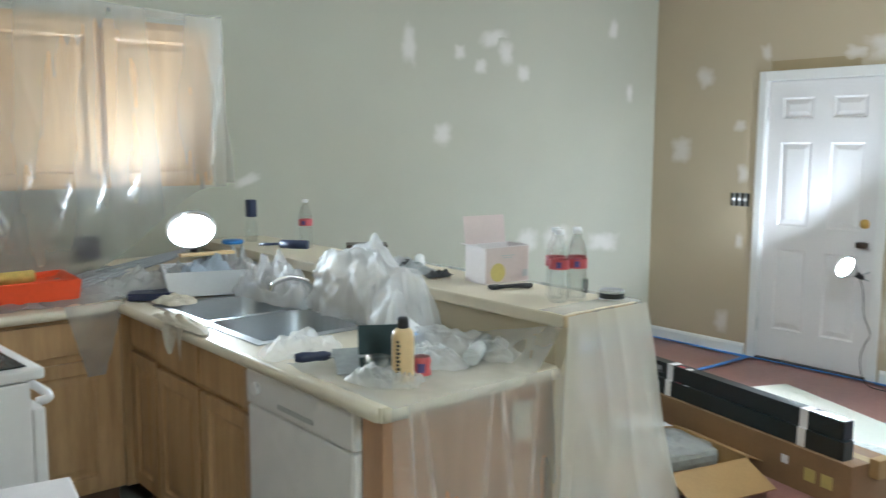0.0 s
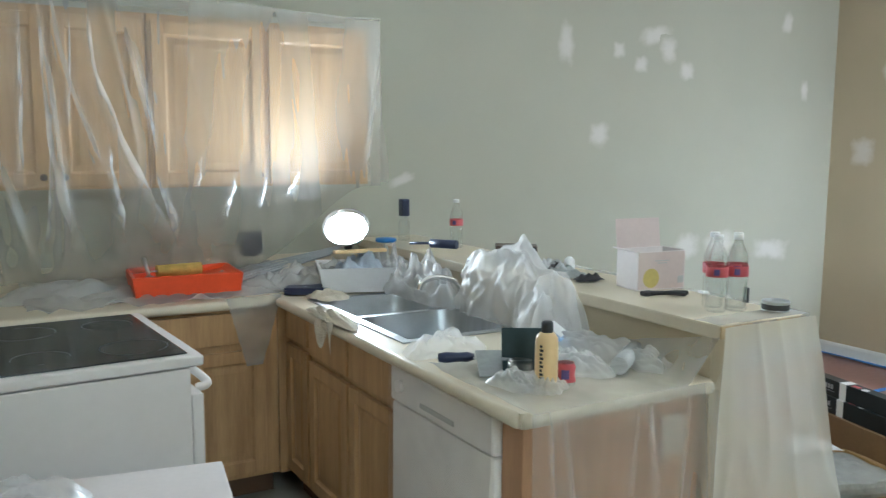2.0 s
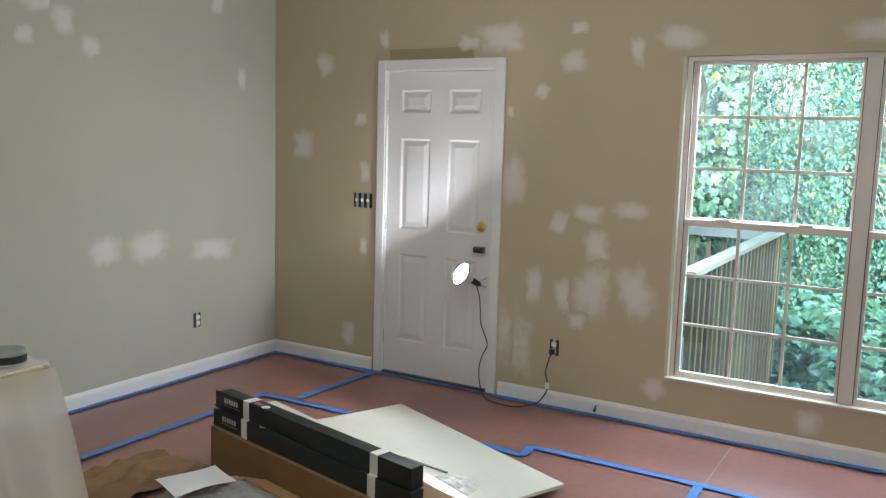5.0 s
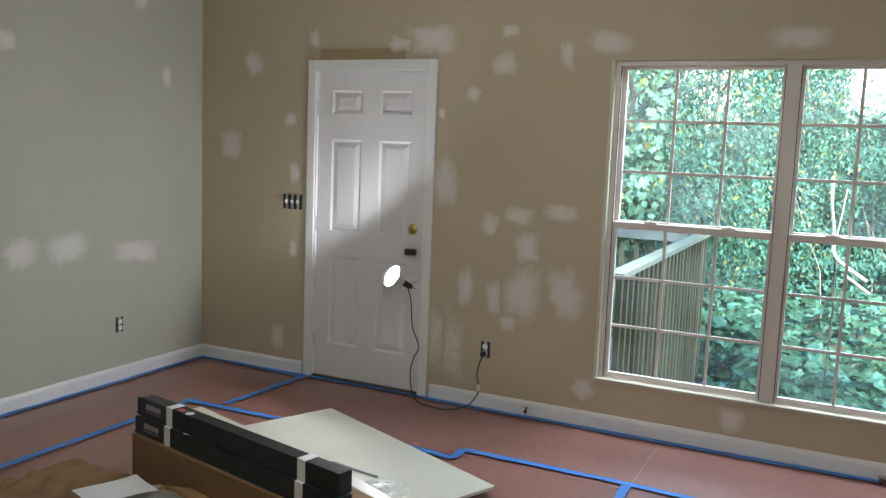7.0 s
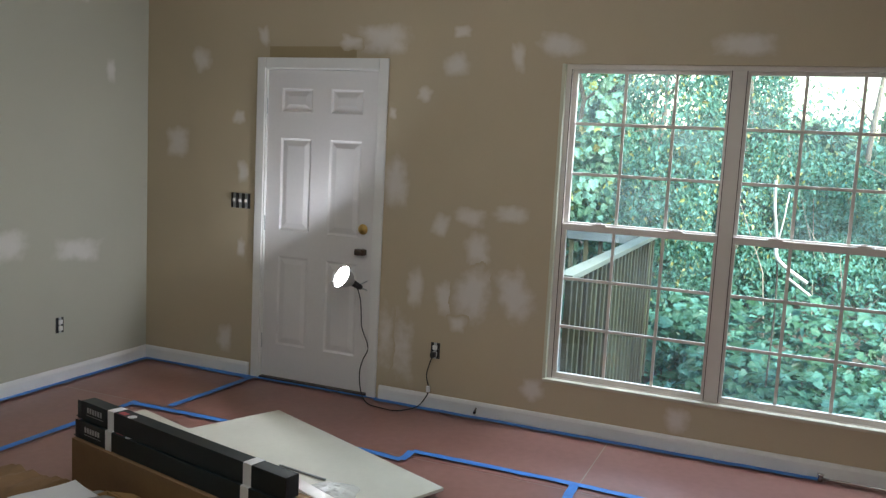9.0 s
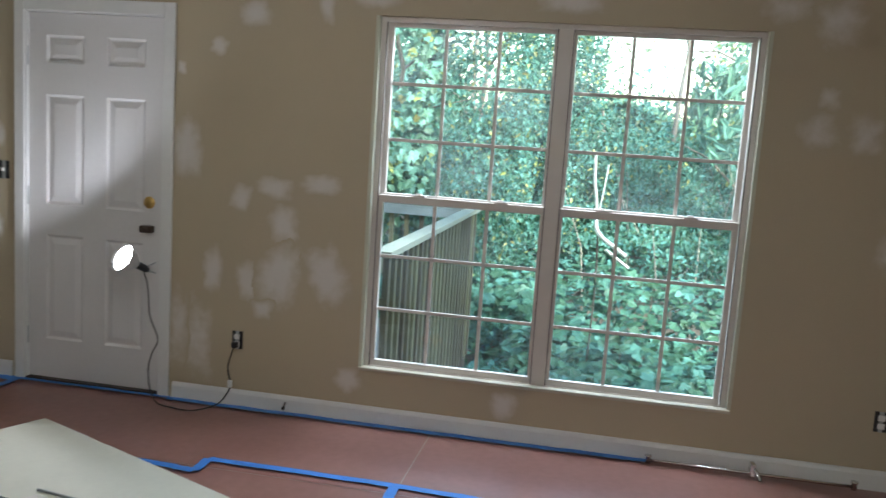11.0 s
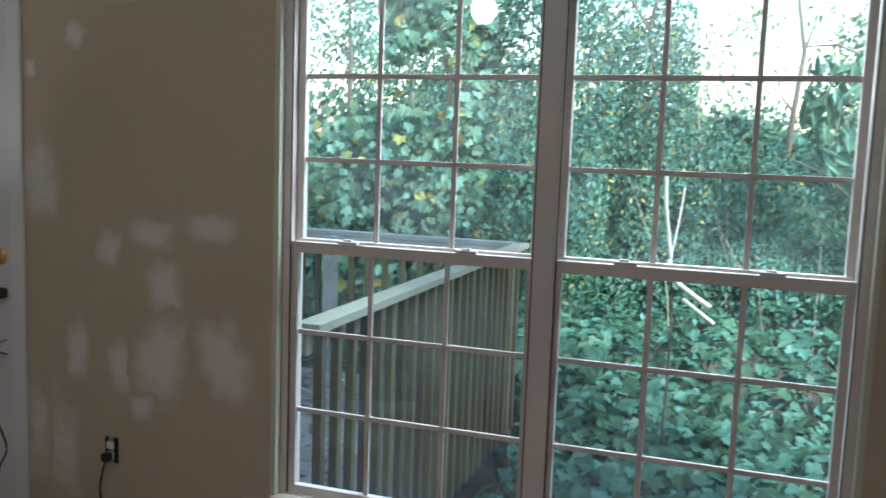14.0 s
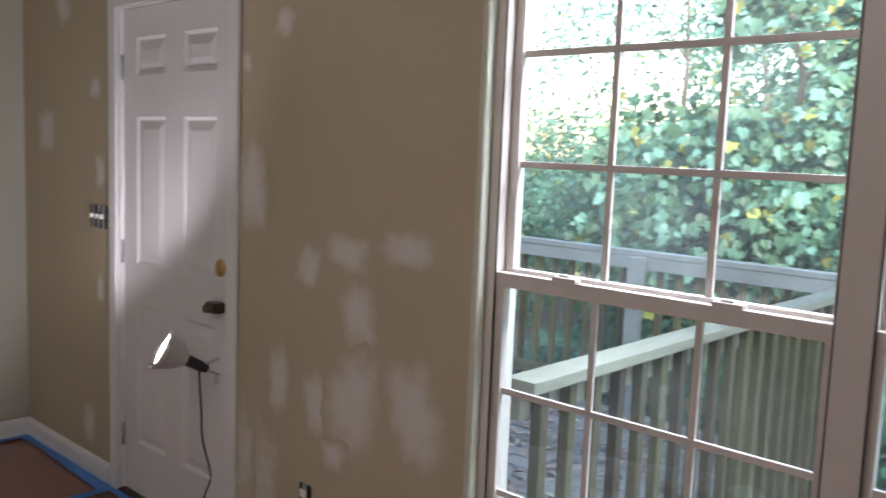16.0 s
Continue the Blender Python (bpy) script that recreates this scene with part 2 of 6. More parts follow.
NAVY = mat("navy_handle", (0.02, 0.03, 0.075), 0.4, 0.15, 8, 60, 0.03)
GREYMETAL = mat("grey_blade", (0.33, 0.35, 0.35), 0.4, 0.2, 8, 60, 0.05, metal=0.6)
RAG = mat("cream_rag", (0.55, 0.50, 0.40), 0.95, 0.18, 14, 160, 0.6)
RED = mat("red_label", (0.50, 0.085, 0.10), 0.5, 0.15, 20, 80, 0.03)
BLUEL = mat("blue_label", (0.10, 0.07, 0.22), 0.5, 0.15, 20, 80, 0.03)
WHITEL = mat("white_label", (0.8, 0.8, 0.8), 0.5, 0.05, 20, 80, 0.03)
YELLOWINK = mat("yellow_ink", (0.52, 0.42, 0.13), 0.6, 0.1, 20, 80, 0.03)
PINKFLUFF = mat("orange_insulation", (0.70, 0.26, 0.10), 0.95, 0.3, 18, 120, 0.9)
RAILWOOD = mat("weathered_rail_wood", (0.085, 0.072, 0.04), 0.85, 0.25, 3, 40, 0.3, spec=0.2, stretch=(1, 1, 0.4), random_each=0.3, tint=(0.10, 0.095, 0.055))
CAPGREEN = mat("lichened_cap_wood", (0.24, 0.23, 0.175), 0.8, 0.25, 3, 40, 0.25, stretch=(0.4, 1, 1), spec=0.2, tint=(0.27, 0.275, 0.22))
# far rail wood tinted blue-grey, sky light painted into its colour
CAPWOOD = mat("sky_grey_cap_wood", (0.15, 0.17, 0.175), 0.7, 0.2, 3, 40, 0.25, stretch=(0.4, 1, 1), tint=(0.20, 0.225, 0.235))
DECKWOOD = mat("deck_board_wood", (0.16, 0.15, 0.14), 0.75, 0.3, 2, 40, 0.3, stretch=(1, 0.3, 1), random_each=0.25)
BARK = mat("bark", (0.16, 0.13, 0.10), 0.9, 0.35, 6, 50, 0.6, stretch=(1, 1, 0.3))
EARTH = mat("leaf_litter", (0.085, 0.065, 0.045), 0.95, 0.5, 3, 30, 0.6)
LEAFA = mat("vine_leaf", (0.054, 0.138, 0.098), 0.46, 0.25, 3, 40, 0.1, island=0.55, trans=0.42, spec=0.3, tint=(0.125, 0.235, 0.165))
# darker copy of the vine leaf, with the bank's shade in its colour
LEAFV = mat("shaded_vine_leaf", (0.034, 0.098, 0.068), 0.48, 0.25, 3, 40, 0.1, island=0.55, trans=0.35, spec=0.3, tint=(0.064, 0.146, 0.098))
# shrub leaf lowered too, for the shade of trees overhead
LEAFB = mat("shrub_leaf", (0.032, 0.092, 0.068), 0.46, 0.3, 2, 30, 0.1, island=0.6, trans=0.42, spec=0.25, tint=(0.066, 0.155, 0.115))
# leaf colour lightened to look as if the sky shines through
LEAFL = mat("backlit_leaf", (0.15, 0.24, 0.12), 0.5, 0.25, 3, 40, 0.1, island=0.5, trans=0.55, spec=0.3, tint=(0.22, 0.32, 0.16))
LEAFY = mat("yellowing_leaf", (0.22, 0.23, 0.06), 0.55, 0.2, 3, 40, 0.1, island=0.3, trans=0.3)
BLOCK_PAINT = mat("pale_block_paint", (0.5, 0.48, 0.42), 0.8)
FILM = sheet_mat("clear_film", 0.66, shine=0.4, rough=0.3)
FILMC = sheet_mat("cabinet_film", 0.755, colour=(0.88, 0.88, 0.86), shine=0.45, rough=0.3, run=0.12)
# milky film for streaks of light painted along the folds
GLINT = sheet_mat("glint_film", 0.30, colour=(0.92, 0.92, 0.92), shine=0.6, rough=0.25, run=0.1, fade=True)
FILMD = sheet_mat("drape_film", 0.76, shine=0.3, rough=0.3, run=0.15)
BAGC = sheet_mat("cloudy_bag_film", 0.56, colour=(0.90, 0.90, 0.90), shine=0.14, rough=0.45)
FILMW = sheet_mat("milky_film", 0.40, colour=(0.93, 0.89, 0.79), shine=0.16, rough=0.42, run=0.2)
BAGW = sheet_mat("white_bag_film", 0.55, colour=(0.84, 0.85, 0.87), shine=0.35, rough=0.3)
PANE = glass_mat("window_glass", dust_haze=0.017)
PET = glass_mat("clear_bottle_plastic", (0.96, 0.97, 0.97), 0.45, 0.45)


# ---- building helpers ----
def box(bm, x0, y0, z0, x1, y1, z1, bevel=0.0, segments=2):
    vs = [bm.verts.new((x, y, z)) for x in (x0, x1) for y in (y0, y1) for z in (z0, z1)]
    fs = [bm.faces.new([vs[i] for i in f]) for f in ((0, 1, 3, 2), (4, 6, 7, 5), (0, 4, 5, 1), (2, 3, 7, 6), (0, 2, 6, 4), (1, 5, 7, 3))]
    bmesh.ops.recalc_face_normals(bm, faces=fs)
    if bevel:
        es = list({e for f in fs for e in f.edges})
        bmesh.ops.bevel(bm, geom=es, offset=bevel, segments=segments, affect="EDGES", profile=0.6)
    return bm


def cyl(bm, p0, p1, r0, r1=None, seg=14, caps=True):
    p0, p1 = Vector(p0), Vector(p1)
    r1 = r0 if r1 is None else r1
    q = (p1 - p0).to_track_quat("Z", "Y")
    rings = []
    for p, r in ((p0, r0), (p1, r1)):
        rings.append([bm.verts.new(p + q @ Vector((r * math.cos(a), r * math.sin(a), 0))) for a in np.linspace(0, 2 * math.pi, seg, endpoint=False)])
    for i in range(seg):
        f = bm.faces.new((rings[0][i], rings[0][(i + 1) % seg], rings[1][(i + 1) % seg], rings[1][i]))
        f.smooth = True
    if caps:
        bm.faces.new(rings[0][::-1])
        bm.faces.new(rings[1])
    return bm


def lathe(bm, profile, seg=20, at=(0, 0, 0), turn=None):
    """A turned shape round z from (radius, height) pairs."""
    turn = turn or Matrix.Identity(4)
    rings = []
    for r, z in profile:
        rings.append([bm.verts.new(Vector(at) + turn @ Vector((max(r, 1e-4) * math.cos(a), max(r, 1e-4) * math.sin(a), z)))
                      for a in np.linspace(0, 2 * math.pi, seg, endpoint=False)])
    for a, b in zip(rings, rings[1:]):
        for i in range(seg):
            bm.faces.new((a[i], a[(i + 1) % seg], b[(i + 1) % seg], b[i])).smooth = True
    return bm


def tube(bm, points, r, seg=8):
    """A round cord or pipe along a smooth run of points."""
    pts = [Vector(p) for p in points]
    fine = []
    for i in range(len(pts) - 1):
        a, b, c, d = pts[max(0, i - 1)], pts[i], pts[i + 1], pts[min(len(pts) - 1, i + 2)]
        for u in np.linspace(0, 1, 7)[:-1]:
            fine.append(0.5 * ((2 * b) + (c - a) * u + (2 * a - 5 * b + 4 * c - d) * u * u + (3 * b - a - 3 * c + d) * u ** 3))
    fine.append(pts[-1])
    rings = []
    for i, p in enumerate(fine):
        d = (fine[min(i + 1, len(fine) - 1)] - fine[max(i - 1, 0)]).normalized()
        q = d.to_track_quat("Z", "Y")
        rings.append([bm.verts.new(p + q @ Vector((r * math.cos(a), r * math.sin(a), 0))) for a in np.linspace(0, 2 * math.pi, seg, endpoint=False)])
    for a, b in zip(rings, rings[1:]):
        for i in range(seg):
            try:
                bm.faces.new((a[i], a[(i + 1) % seg], b[(i + 1) % seg], b[i])).smooth = True
            except ValueError:
                pass
    return bm


def surface(bm, fn, nu, nv, smooth=True):
    """A sheet from fn(u, v), u and v from 0 to 1."""
    g = [[bm.verts.new(fn(i / nu, j / nv)) for j in range(nv + 1)] for i in range(nu + 1)]
    for i in range(nu):
        for j in range(nv):
            f = bm.faces.new((g[i][j], g[i + 1][j], g[i + 1][j + 1], g[i][j + 1]))
            f.smooth = smooth
    return bm


def wob(x, y=0.0, z=0.0, s=1.0):
    return noise.noise(Vector((x * s, y * s, z * s)))


def mesh_ob(name, bm, material):
    me = bpy.data.meshes.new(name)
    bm.to_mesh(me)
    bm.free()
    if material:
        me.materials.append(material)
    return new(name, me)


def part(name, bm, material, parent, label=""):
    ob = mesh_ob(name, bm, material)
    if parent:
        ob.parent = parent
        ob.matrix_parent_inverse = parent.matrix_basis.inverted()
    return tagged(ob, label)


def thing(name, where, label, category, group="", kind=""):
    ob = new(name)
    ob.empty_display_size = 0.05
    ob.location = where
    return tagged(ob, label, category, group, kind)


def solo(name, bm, material, label, category, group="", kind=""):
    return tagged(mesh_ob(name, bm, material), label, category, group, kind)


def B(*a, **k):
    return box(bmesh.new(), *a, **k)


def settle(ob, m):
    """Turns and moves a thing built at the origin."""
    ob.matrix_basis = m
    return ob


# ---- room shell ----
XW, YS, ZC = -7.4, -7.2, 2.75          # far west wall, far south wall, ceiling
WY0, WY1, WZ0, WZ1 = -4.775, -2.935, 0.285, 2.085    # window opening
DY0, DY1, DZ1 = -1.80, -0.955, 2.045   # door opening

wall_north = tagged(mesh_ob("wall_north", B(XW, 0, -0.02, 0.16, 0.14, ZC), WALLN), "painted drywall tinted grey-green for cooler light, with white filler patches", "wall", kind="structure")
_bm = bmesh.new()
for a in ((0, -0.955), (WY1, DY0), (YS, WY0)):
    box(_bm, 0, min(a), -0.02, 0.16, max(a), ZC)
box(_bm, 0, DY0, DZ1, 0.16, DY1, ZC)
box(_bm, 0, WY0, -0.02, 0.16, WY1, WZ0)
box(_bm, 0, WY0, WZ1, 0.16, WY1, ZC)
wall_east = tagged(mesh_ob("wall_east", _bm, WALL), "khaki painted drywall with white filler patches", "wall", kind="structure")
tagged(mesh_ob("wall_west", B(XW - 0.14, YS - 0.14, -0.02, XW, 0.14, ZC), WALL), "plain khaki painted wall", "wall", kind="structure")
tagged(mesh_ob("wall_south", B(XW, YS - 0.14, -0.02, 0.16, YS, ZC), WALL), "plain khaki painted wall", "wall", kind="structure")
tagged(mesh_ob("ceiling", B(XW - 0.14, YS - 0.14, ZC, 0.16, 0.14, ZC + 0.12), CEIL), "plain white ceiling", "ceiling", kind="structure")
floor = tagged(mesh_ob("floor", B(XW, YS, -0.10, 0.16, 0, -0.012), LINO), "pale vinyl kitchen floor", "floor", kind="structure")

# Rosin paper sheets over the living-room floor
for x0, x1, y0, y1 in ((-0.80, 0, -0.93, 0), (-0.80, 0, -3.33, -0.936), (-0.80, 0, YS, -3.336), (-3.72, -0.806, -0.70, 0), (-3.72, -0.806, -3.33, -0.706), (-3.72, -0.806, YS, -3.336)):
    _bm = bmesh.new()
    def fn(u, v, x0=x0, x1=x1, y0=y0, y1=y1):
        x, y = x0 + (x1 - x0) * u, y0 + (y1 - y0) * v
        edge = min(u, 1 - u, v, 1 - v)
        return (x, y, -0.009 + 0.006 * min(1, edge * 10) * max(0, wob(x, y, 0, 2.2) + 0.3))
    surface(_bm, fn, 24, 30)
    part("paper_sheet", _bm, PAPER, floor, "red-brown rosin paper floor covering")


def tape_run(points, width=0.045, z=0.0, parent=None, name="tape_strip"):
    """A strip of masking tape along a line on the floor, with slightly uneven edges."""
    bm = bmesh.new()
    for a, b in zip(points, points[1:]):
        a, b = Vector((*a, z)), Vector((*b, z))
        d = (b - a).normalized()
        s = Vector((-d.y, d.x, 0)) * width / 2
        n = max(2, int((b - a).length / 0.07))
        rows = []
        for i in range(n + 1):
            p = a + (b - a) * i / n
            j = 0.005 * wob(p.x, p.y, z, 9)
            up = Vector((0, 0, 0.002 + 0.002 * wob(p.y, p.x, 1, 7)))
            rows.append((bm.verts.new(p + s * (1 + 0.2 * wob(p.x, p.y, 3, 13)) + s.normalized() * j + up), bm.verts.new(p - s + s.normalized() * j + up)))
        for p, q in zip(rows, rows[1:]):
            bm.faces.new((p[0], p[1], q[1], q[0]))
    return part(name, bm, TAPE, parent or floor, "blue masking tape")


for run in ([(-0.02, -0.94), (-0.80, -0.905)], [(-0.865, -0.66), (-0.845, -1.44), (-0.86, -2.36)], [(-0.855, -2.30), (-0.875, -2.45), (-0.735, -2.45), (-0.735, -3.33), (-0.80, -4.6), (-0.82, -6.0)],
            [(-0.72, -3.32), (-1.7, -3.35), (-3.0, -3.34)], [(-0.83, -0.685), (-3.70, -0.66)],
            [(-0.03, -0.03), (-0.03, -0.92)], [(-0.040, -1.86), (-0.043, -3.1), (-0.038, -4.42)], [(-0.02, -0.93), (-0.015, -1.86)], [(-0.02, -0.03), (-3.72, -0.035)], [(-0.03, -0.25), (-0.06, -0.93)]):
    tape_run(run)


def baseboard(x0, y0, x1, y1, name):
    """A moulded skirting board along a wall, with a rounded top."""
    bm = bmesh.new()
    d = Vector((x1 - x0, y1 - y0, 0))
    inward = Vector((0, -1, 0)) if abs(d.x) > abs(d.y) else Vector((-1, 0, 0))
    prof = ((0.0, -0.01), (0.014, -0.01), (0.014, 0.066), (0.010, 0.078), (0.005, 0.086), (0.0, 0.088))
    ends = []
    for p in (Vector((x0, y0, 0)), Vector((x1, y1, 0))):
        ends.append([bm.verts.new(p + inward * a + Vector((0, 0, z))) for a, z in prof])
    for i in range(len(prof) - 1):
        bm.faces.new((ends[0][i], ends[0][i + 1], ends[1][i + 1], ends[1][i]))
    for e in ends:
        bm.faces.new(e)
    bmesh.ops.recalc_face_normals(bm, faces=bm.faces)
    return tagged(mesh_ob(name, bm, WHITE), "white painted skirting board", "baseboard", kind="structure")


baseboard(-3.78, -0.001, 0, -0.001, "baseboard_1")
baseboard(-0.001, -0.014, -0.001, -0.885, "baseboard_2")
baseboard(-0.001, -1.872, -0.001, YS, "baseboard_3")


def spackle(wall, axis, u, z, w, h, ang=0.0, seed=0, strength=1.0):
    """A feathered smear of filler on a wall: u is the place along it."""
    bm = bmesh.new()
    layer = bm.verts.layers.float.new("cover")
    rings, seg = 8, 26
    rows = []
    for k in range(rings + 1):
        row = []
        for i in range(seg):
            a = 2 * math.pi * i / seg
            sq = 1 / max(abs(math.cos(a)), abs(math.sin(a))) ** 0.55
            r = k / rings * sq * (1 + 0.30 * wob(math.cos(a) + seed * 3.7, math.sin(a), seed, 1.6))
            p, q = r * w / 2 * 1.4 * math.cos(a), r * h / 2 * 1.4 * math.sin(a)
            c, s = math.cos(radians(ang)), math.sin(radians(ang))
            p, q = c * p - s * q, s * p + c * q
            lift = 0.0005 + 0.00006 * (seed % 50)
            co = (-lift, u + p, z + q) if axis == "x" else (u + p, -lift, z + q)
            vert = bm.verts.new(co)
            vert[layer] = strength * max(0.0, 1 - (k / rings) ** 1.6)
            row.append(vert)
            if k == 0:
                break
        rows.append(row)
    for i in range(seg):
        bm.faces.new((rows[0][0], rows[1][i], rows[1][(i + 1) % seg]))
    for a, b in zip(rows[1:], rows[2:]):
        for i in range(seg):
            bm.faces.new((a[i], b[i], b[(i + 1) % seg], a[(i + 1) % seg]))
    return part("filler_patch", bm, COMPOUND if axis == "x" else COMPOUNDN, wall, "white joint compound smear")


_east = ((-0.45, 2.09, .14, .15, -30), (-0.945, 2.24, .07, .12, -20), (-1.81, 2.225, .34, .16, 0), (-1.58, 2.20, .14, .08, 10), (-2.287, 2.07, .15, .12, 0),
         (-2.313, 2.26, .10, .06, 0), (-2.66, 2.125, .07, .17, -8), (-2.90, 2.185, .25, .12, 5), (-3.87, 2.19, .28, .11, 0), (-2.09, 1.90, .09, .09, 20),
         (-0.765, 1.72, .09, .08, 0), (-0.80, 1.37, .08, .13, 0), (-0.80, .855, .06, .12, 0), (-2.235, 1.126, .10, .14, 15), (-2.409, 1.193, .19, .11, 8),
         (-2.678, 1.225, .20, .10, 0), (-2.479, 1.004, .14, .19, -15), (-2.088, .725, .10, .22, 0), (-2.289, .685, .12, .20, -10), (-2.461, .732, .20, .32, 8),
         (-2.728, .755, .20, .28, -25), (-2.377, .54, .11, .10, 0), (-2.02, .343, .17, .44, 0), (-1.90, .40, .10, .42, 0), (-0.68, .232, .11, .18, 0),
         (-2.865, .215, .13, .13, 0), (-1.93, 1.36, .15, .27, 0), (-1.885, 1.78, .05, .06, 0), (-0.26, 1.54, .16, .21, 0), (-3.69, .175, .13, .13, 0),
         (-4.84, 2.185, .22, .12, 0), (-5.06, 2.14, .20, .22, -20), (-5.03, 1.645, .17, .15, -15), (-5.24, 1.64, .14, .18, 0), (-5.424, 1.13, .16, .17, 10),
         (-5.51, .70, .10, .13, 0), (-5.71, .43, .20, .36, 0), (-5.066, 1.80, .09, .10, 0))
for i, (u, z, w, h, a) in enumerate(_east):
    spackle(wall_east, "x", u, z, w, h, a, i, 0.75 if (u < -4.8 or h > 0.4) else 1.0)
_north = ((-2.535, 2.17, .11, .22, 0), (-2.12, 2.165, .09, .09, 0), (-1.83, 2.27, .26, .12, 12), (-1.70, 2.19, .14, .17, 0), (-1.932, 2.085, .10, .09, 0), (-1.529, 2.06, .13, .11, 0), (-2.266, 1.645, .15, .13, 0),
          (-0.565, 2.44, .10, .13, -20), (-0.339, 1.98, .08, .14, 0), (-1.47, .89, .22, .16, 0), (-0.62, .825, .38, .15, -4), (-3.64, 1.38, .15, .06, 20), (-1.15, .89, .30, .18, 0))
for i, (u, z, w, h, a) in enumerate(_north):
    spackle(wall_north, "y", u, z, w, h, a, i + 50, 1.0)


part("old_paint_strip", B(-0.0006, -1.62, 2.106, -0.0001, -0.99, 2.175), mat("old_olive_paint", (0.36, 0.29, 0.17), 0.8, 0.08, 3, 90, 0.1), wall_east, "strip of darker old paint")

stopper = thing("door_stop_spring", (-0.014, -2.53, 0.05), "small dark spring door stop on the skirting board", "door stop")
bm = bmesh.new()
cyl(bm, (-0.014, -2.53, 0.05), (-0.075, -2.545, 0.045), 0.006, seg=8)
part("spring", bm, BRONZE, stopper)
part("tip", cyl(bmesh.new(), (-0.075, -2.545, 0.045), (-0.088, -2.548, 0.044), 0.009, seg=10), DARK, stopper, "dark rubber tip")

# ---- entrance door ----
door = thing("door_1", (0, (DY0 + DY1) / 2, 0), "white six-panel entrance door, closed, lock removed", "door", kind="structure")
SL0, SL1, SZ1 = -1.778, -0.972, 2.03      # slab
panels = [(a, b, z0, z1) for a, b in ((-1.305, -1.078), (-1.668, -1.440)) for z0, z1 in ((0.235, 0.83), (1.0, 1.60), (1.765, 1.915))]
_ys = sorted({SL0, SL1, *(p[0] for p in panels), *(p[1] for p in panels)})
_zs = sorted({0.012, SZ1, *(p[2] for p in panels), *(p[3] for p in panels)})
_bm = bmesh.new()
FX = 0.022      # face of the slab
def _quad(bm, pts):
    return bm.faces.new([bm.verts.new(p) for p in pts])
for y0, y1 in zip(_ys, _ys[1:]):
    for z0, z1 in zip(_zs, _zs[1:]):
        if any(abs(y0 - p[0]) < 1e-4 and abs(z0 - p[2]) < 1e-4 for p in panels):
            steps = ((0, 0), (0.012, 0.009), (0.020, 0.009), (0.050, 0.002))
            for (i0, d0), (i1, d1) in zip(steps, steps[1:]):
                o = [(FX + d0, y0 + i0, z0 + i0), (FX + d0, y1 - i0, z0 + i0), (FX + d0, y1 - i0, z1 - i0), (FX + d0, y0 + i0, z1 - i0)]
                n = [(FX + d1, y0 + i1, z0 + i1), (FX + d1, y1 - i1, z0 + i1), (FX + d1, y1 - i1, z1 - i1), (FX + d1, y0 + i1, z1 - i1)]
                for k in range(4):
                    _quad(_bm, (o[k], o[(k + 1) % 4], n[(k + 1) % 4], n[k]))
            _quad(_bm, n)
        else:
            _quad(_bm, ((FX, y0, z0), (FX, y1, z0), (FX, y1, z1), (FX, y0, z1)))
_quad(_bm, ((FX + 0.04, SL0, 0.012), (FX + 0.04, SL0, SZ1), (FX + 0.04, SL1, SZ1), (FX + 0.04, SL1, 0.012)))
for (ya, za), (yb, zb) in zip(((SL0, 0.012), (SL0, SZ1), (SL1, SZ1), (SL1, 0.012)), ((SL0, SZ1), (SL1, SZ1), (SL1, 0.012), (SL0, 0.012))):
    _quad(_bm, ((FX, ya, za), (FX, yb, zb), (FX + 0.04, yb, zb), (FX + 0.04, ya, za)))
bmesh.ops.remove_doubles(_bm, verts=_bm.verts, dist=0.0002)
bmesh.ops.recalc_face_normals(_bm, faces=_bm.faces)
slab = part("door_leaf", _bm, DOORWHITE, door, "white six-panel leaf")
for a, b in ((DY1 - 0.017, DY1), (DY0, DY0 + 0.022)):
    part("door_jamb", B(0.0, a, 0, 0.15, b, DZ1), WHITE, door)
part("door_jamb", B(0.0, DY0 + 0.022, SZ1 + 0.003, 0.15, DY1 - 0.017, DZ1), WHITE, door)
part("door_stop", B(FX + 0.042, DY0 + 0.022, 0, 0.15, DY1 - 0.017, SZ1), WHITE, door)
for y0, y1, z0, z1 in ((DY1 - 0.012, DY1 + 0.048, 0, 2.105), (DY0 - 0.05, DY0 + 0.012, 0, 2.105), (DY0 + 0.0125, DY1 - 0.0125, DZ1 - 0.008, 2.105)):
    part("door_casing", B(-0.016, y0, z0, -0.0005, y1, z1, bevel=0.005), WHITE, door, "white moulded casing")
part("threshold", B(-0.01, DY0 + 0.022, -0.008, 0.15, DY1 - 0.017, 0.011, bevel=0.003), BRONZE, door, "dark metal threshold")
for z in (0.25, 1.04, 1.80):
    bm = bmesh.new()
    cyl(bm, (0.012, SL1 + 0.004, z - 0.05), (0.012, SL1 + 0.004, z + 0.05), 0.007, seg=10)
    box(bm, 0.016, SL1 - 0.0, z - 0.045, 0.0215, SL1 + 0.014, z + 0.045)
    part("hinge", bm, STEEL, door, "grey steel hinge")
bm = bmesh.new()
lathe(bm, ((0.0, 0.012), (0.012, 0.012), (0.015, 0.009), (0.031, 0.006), (0.033, 0.0)), 20, (FX, -1.70, 1.055), Matrix.Rotation(radians(-90), 4, "Y"))
part("deadbolt_plate", bm, BRASS, door, "round brass deadbolt plate")
bm = bmesh.new()
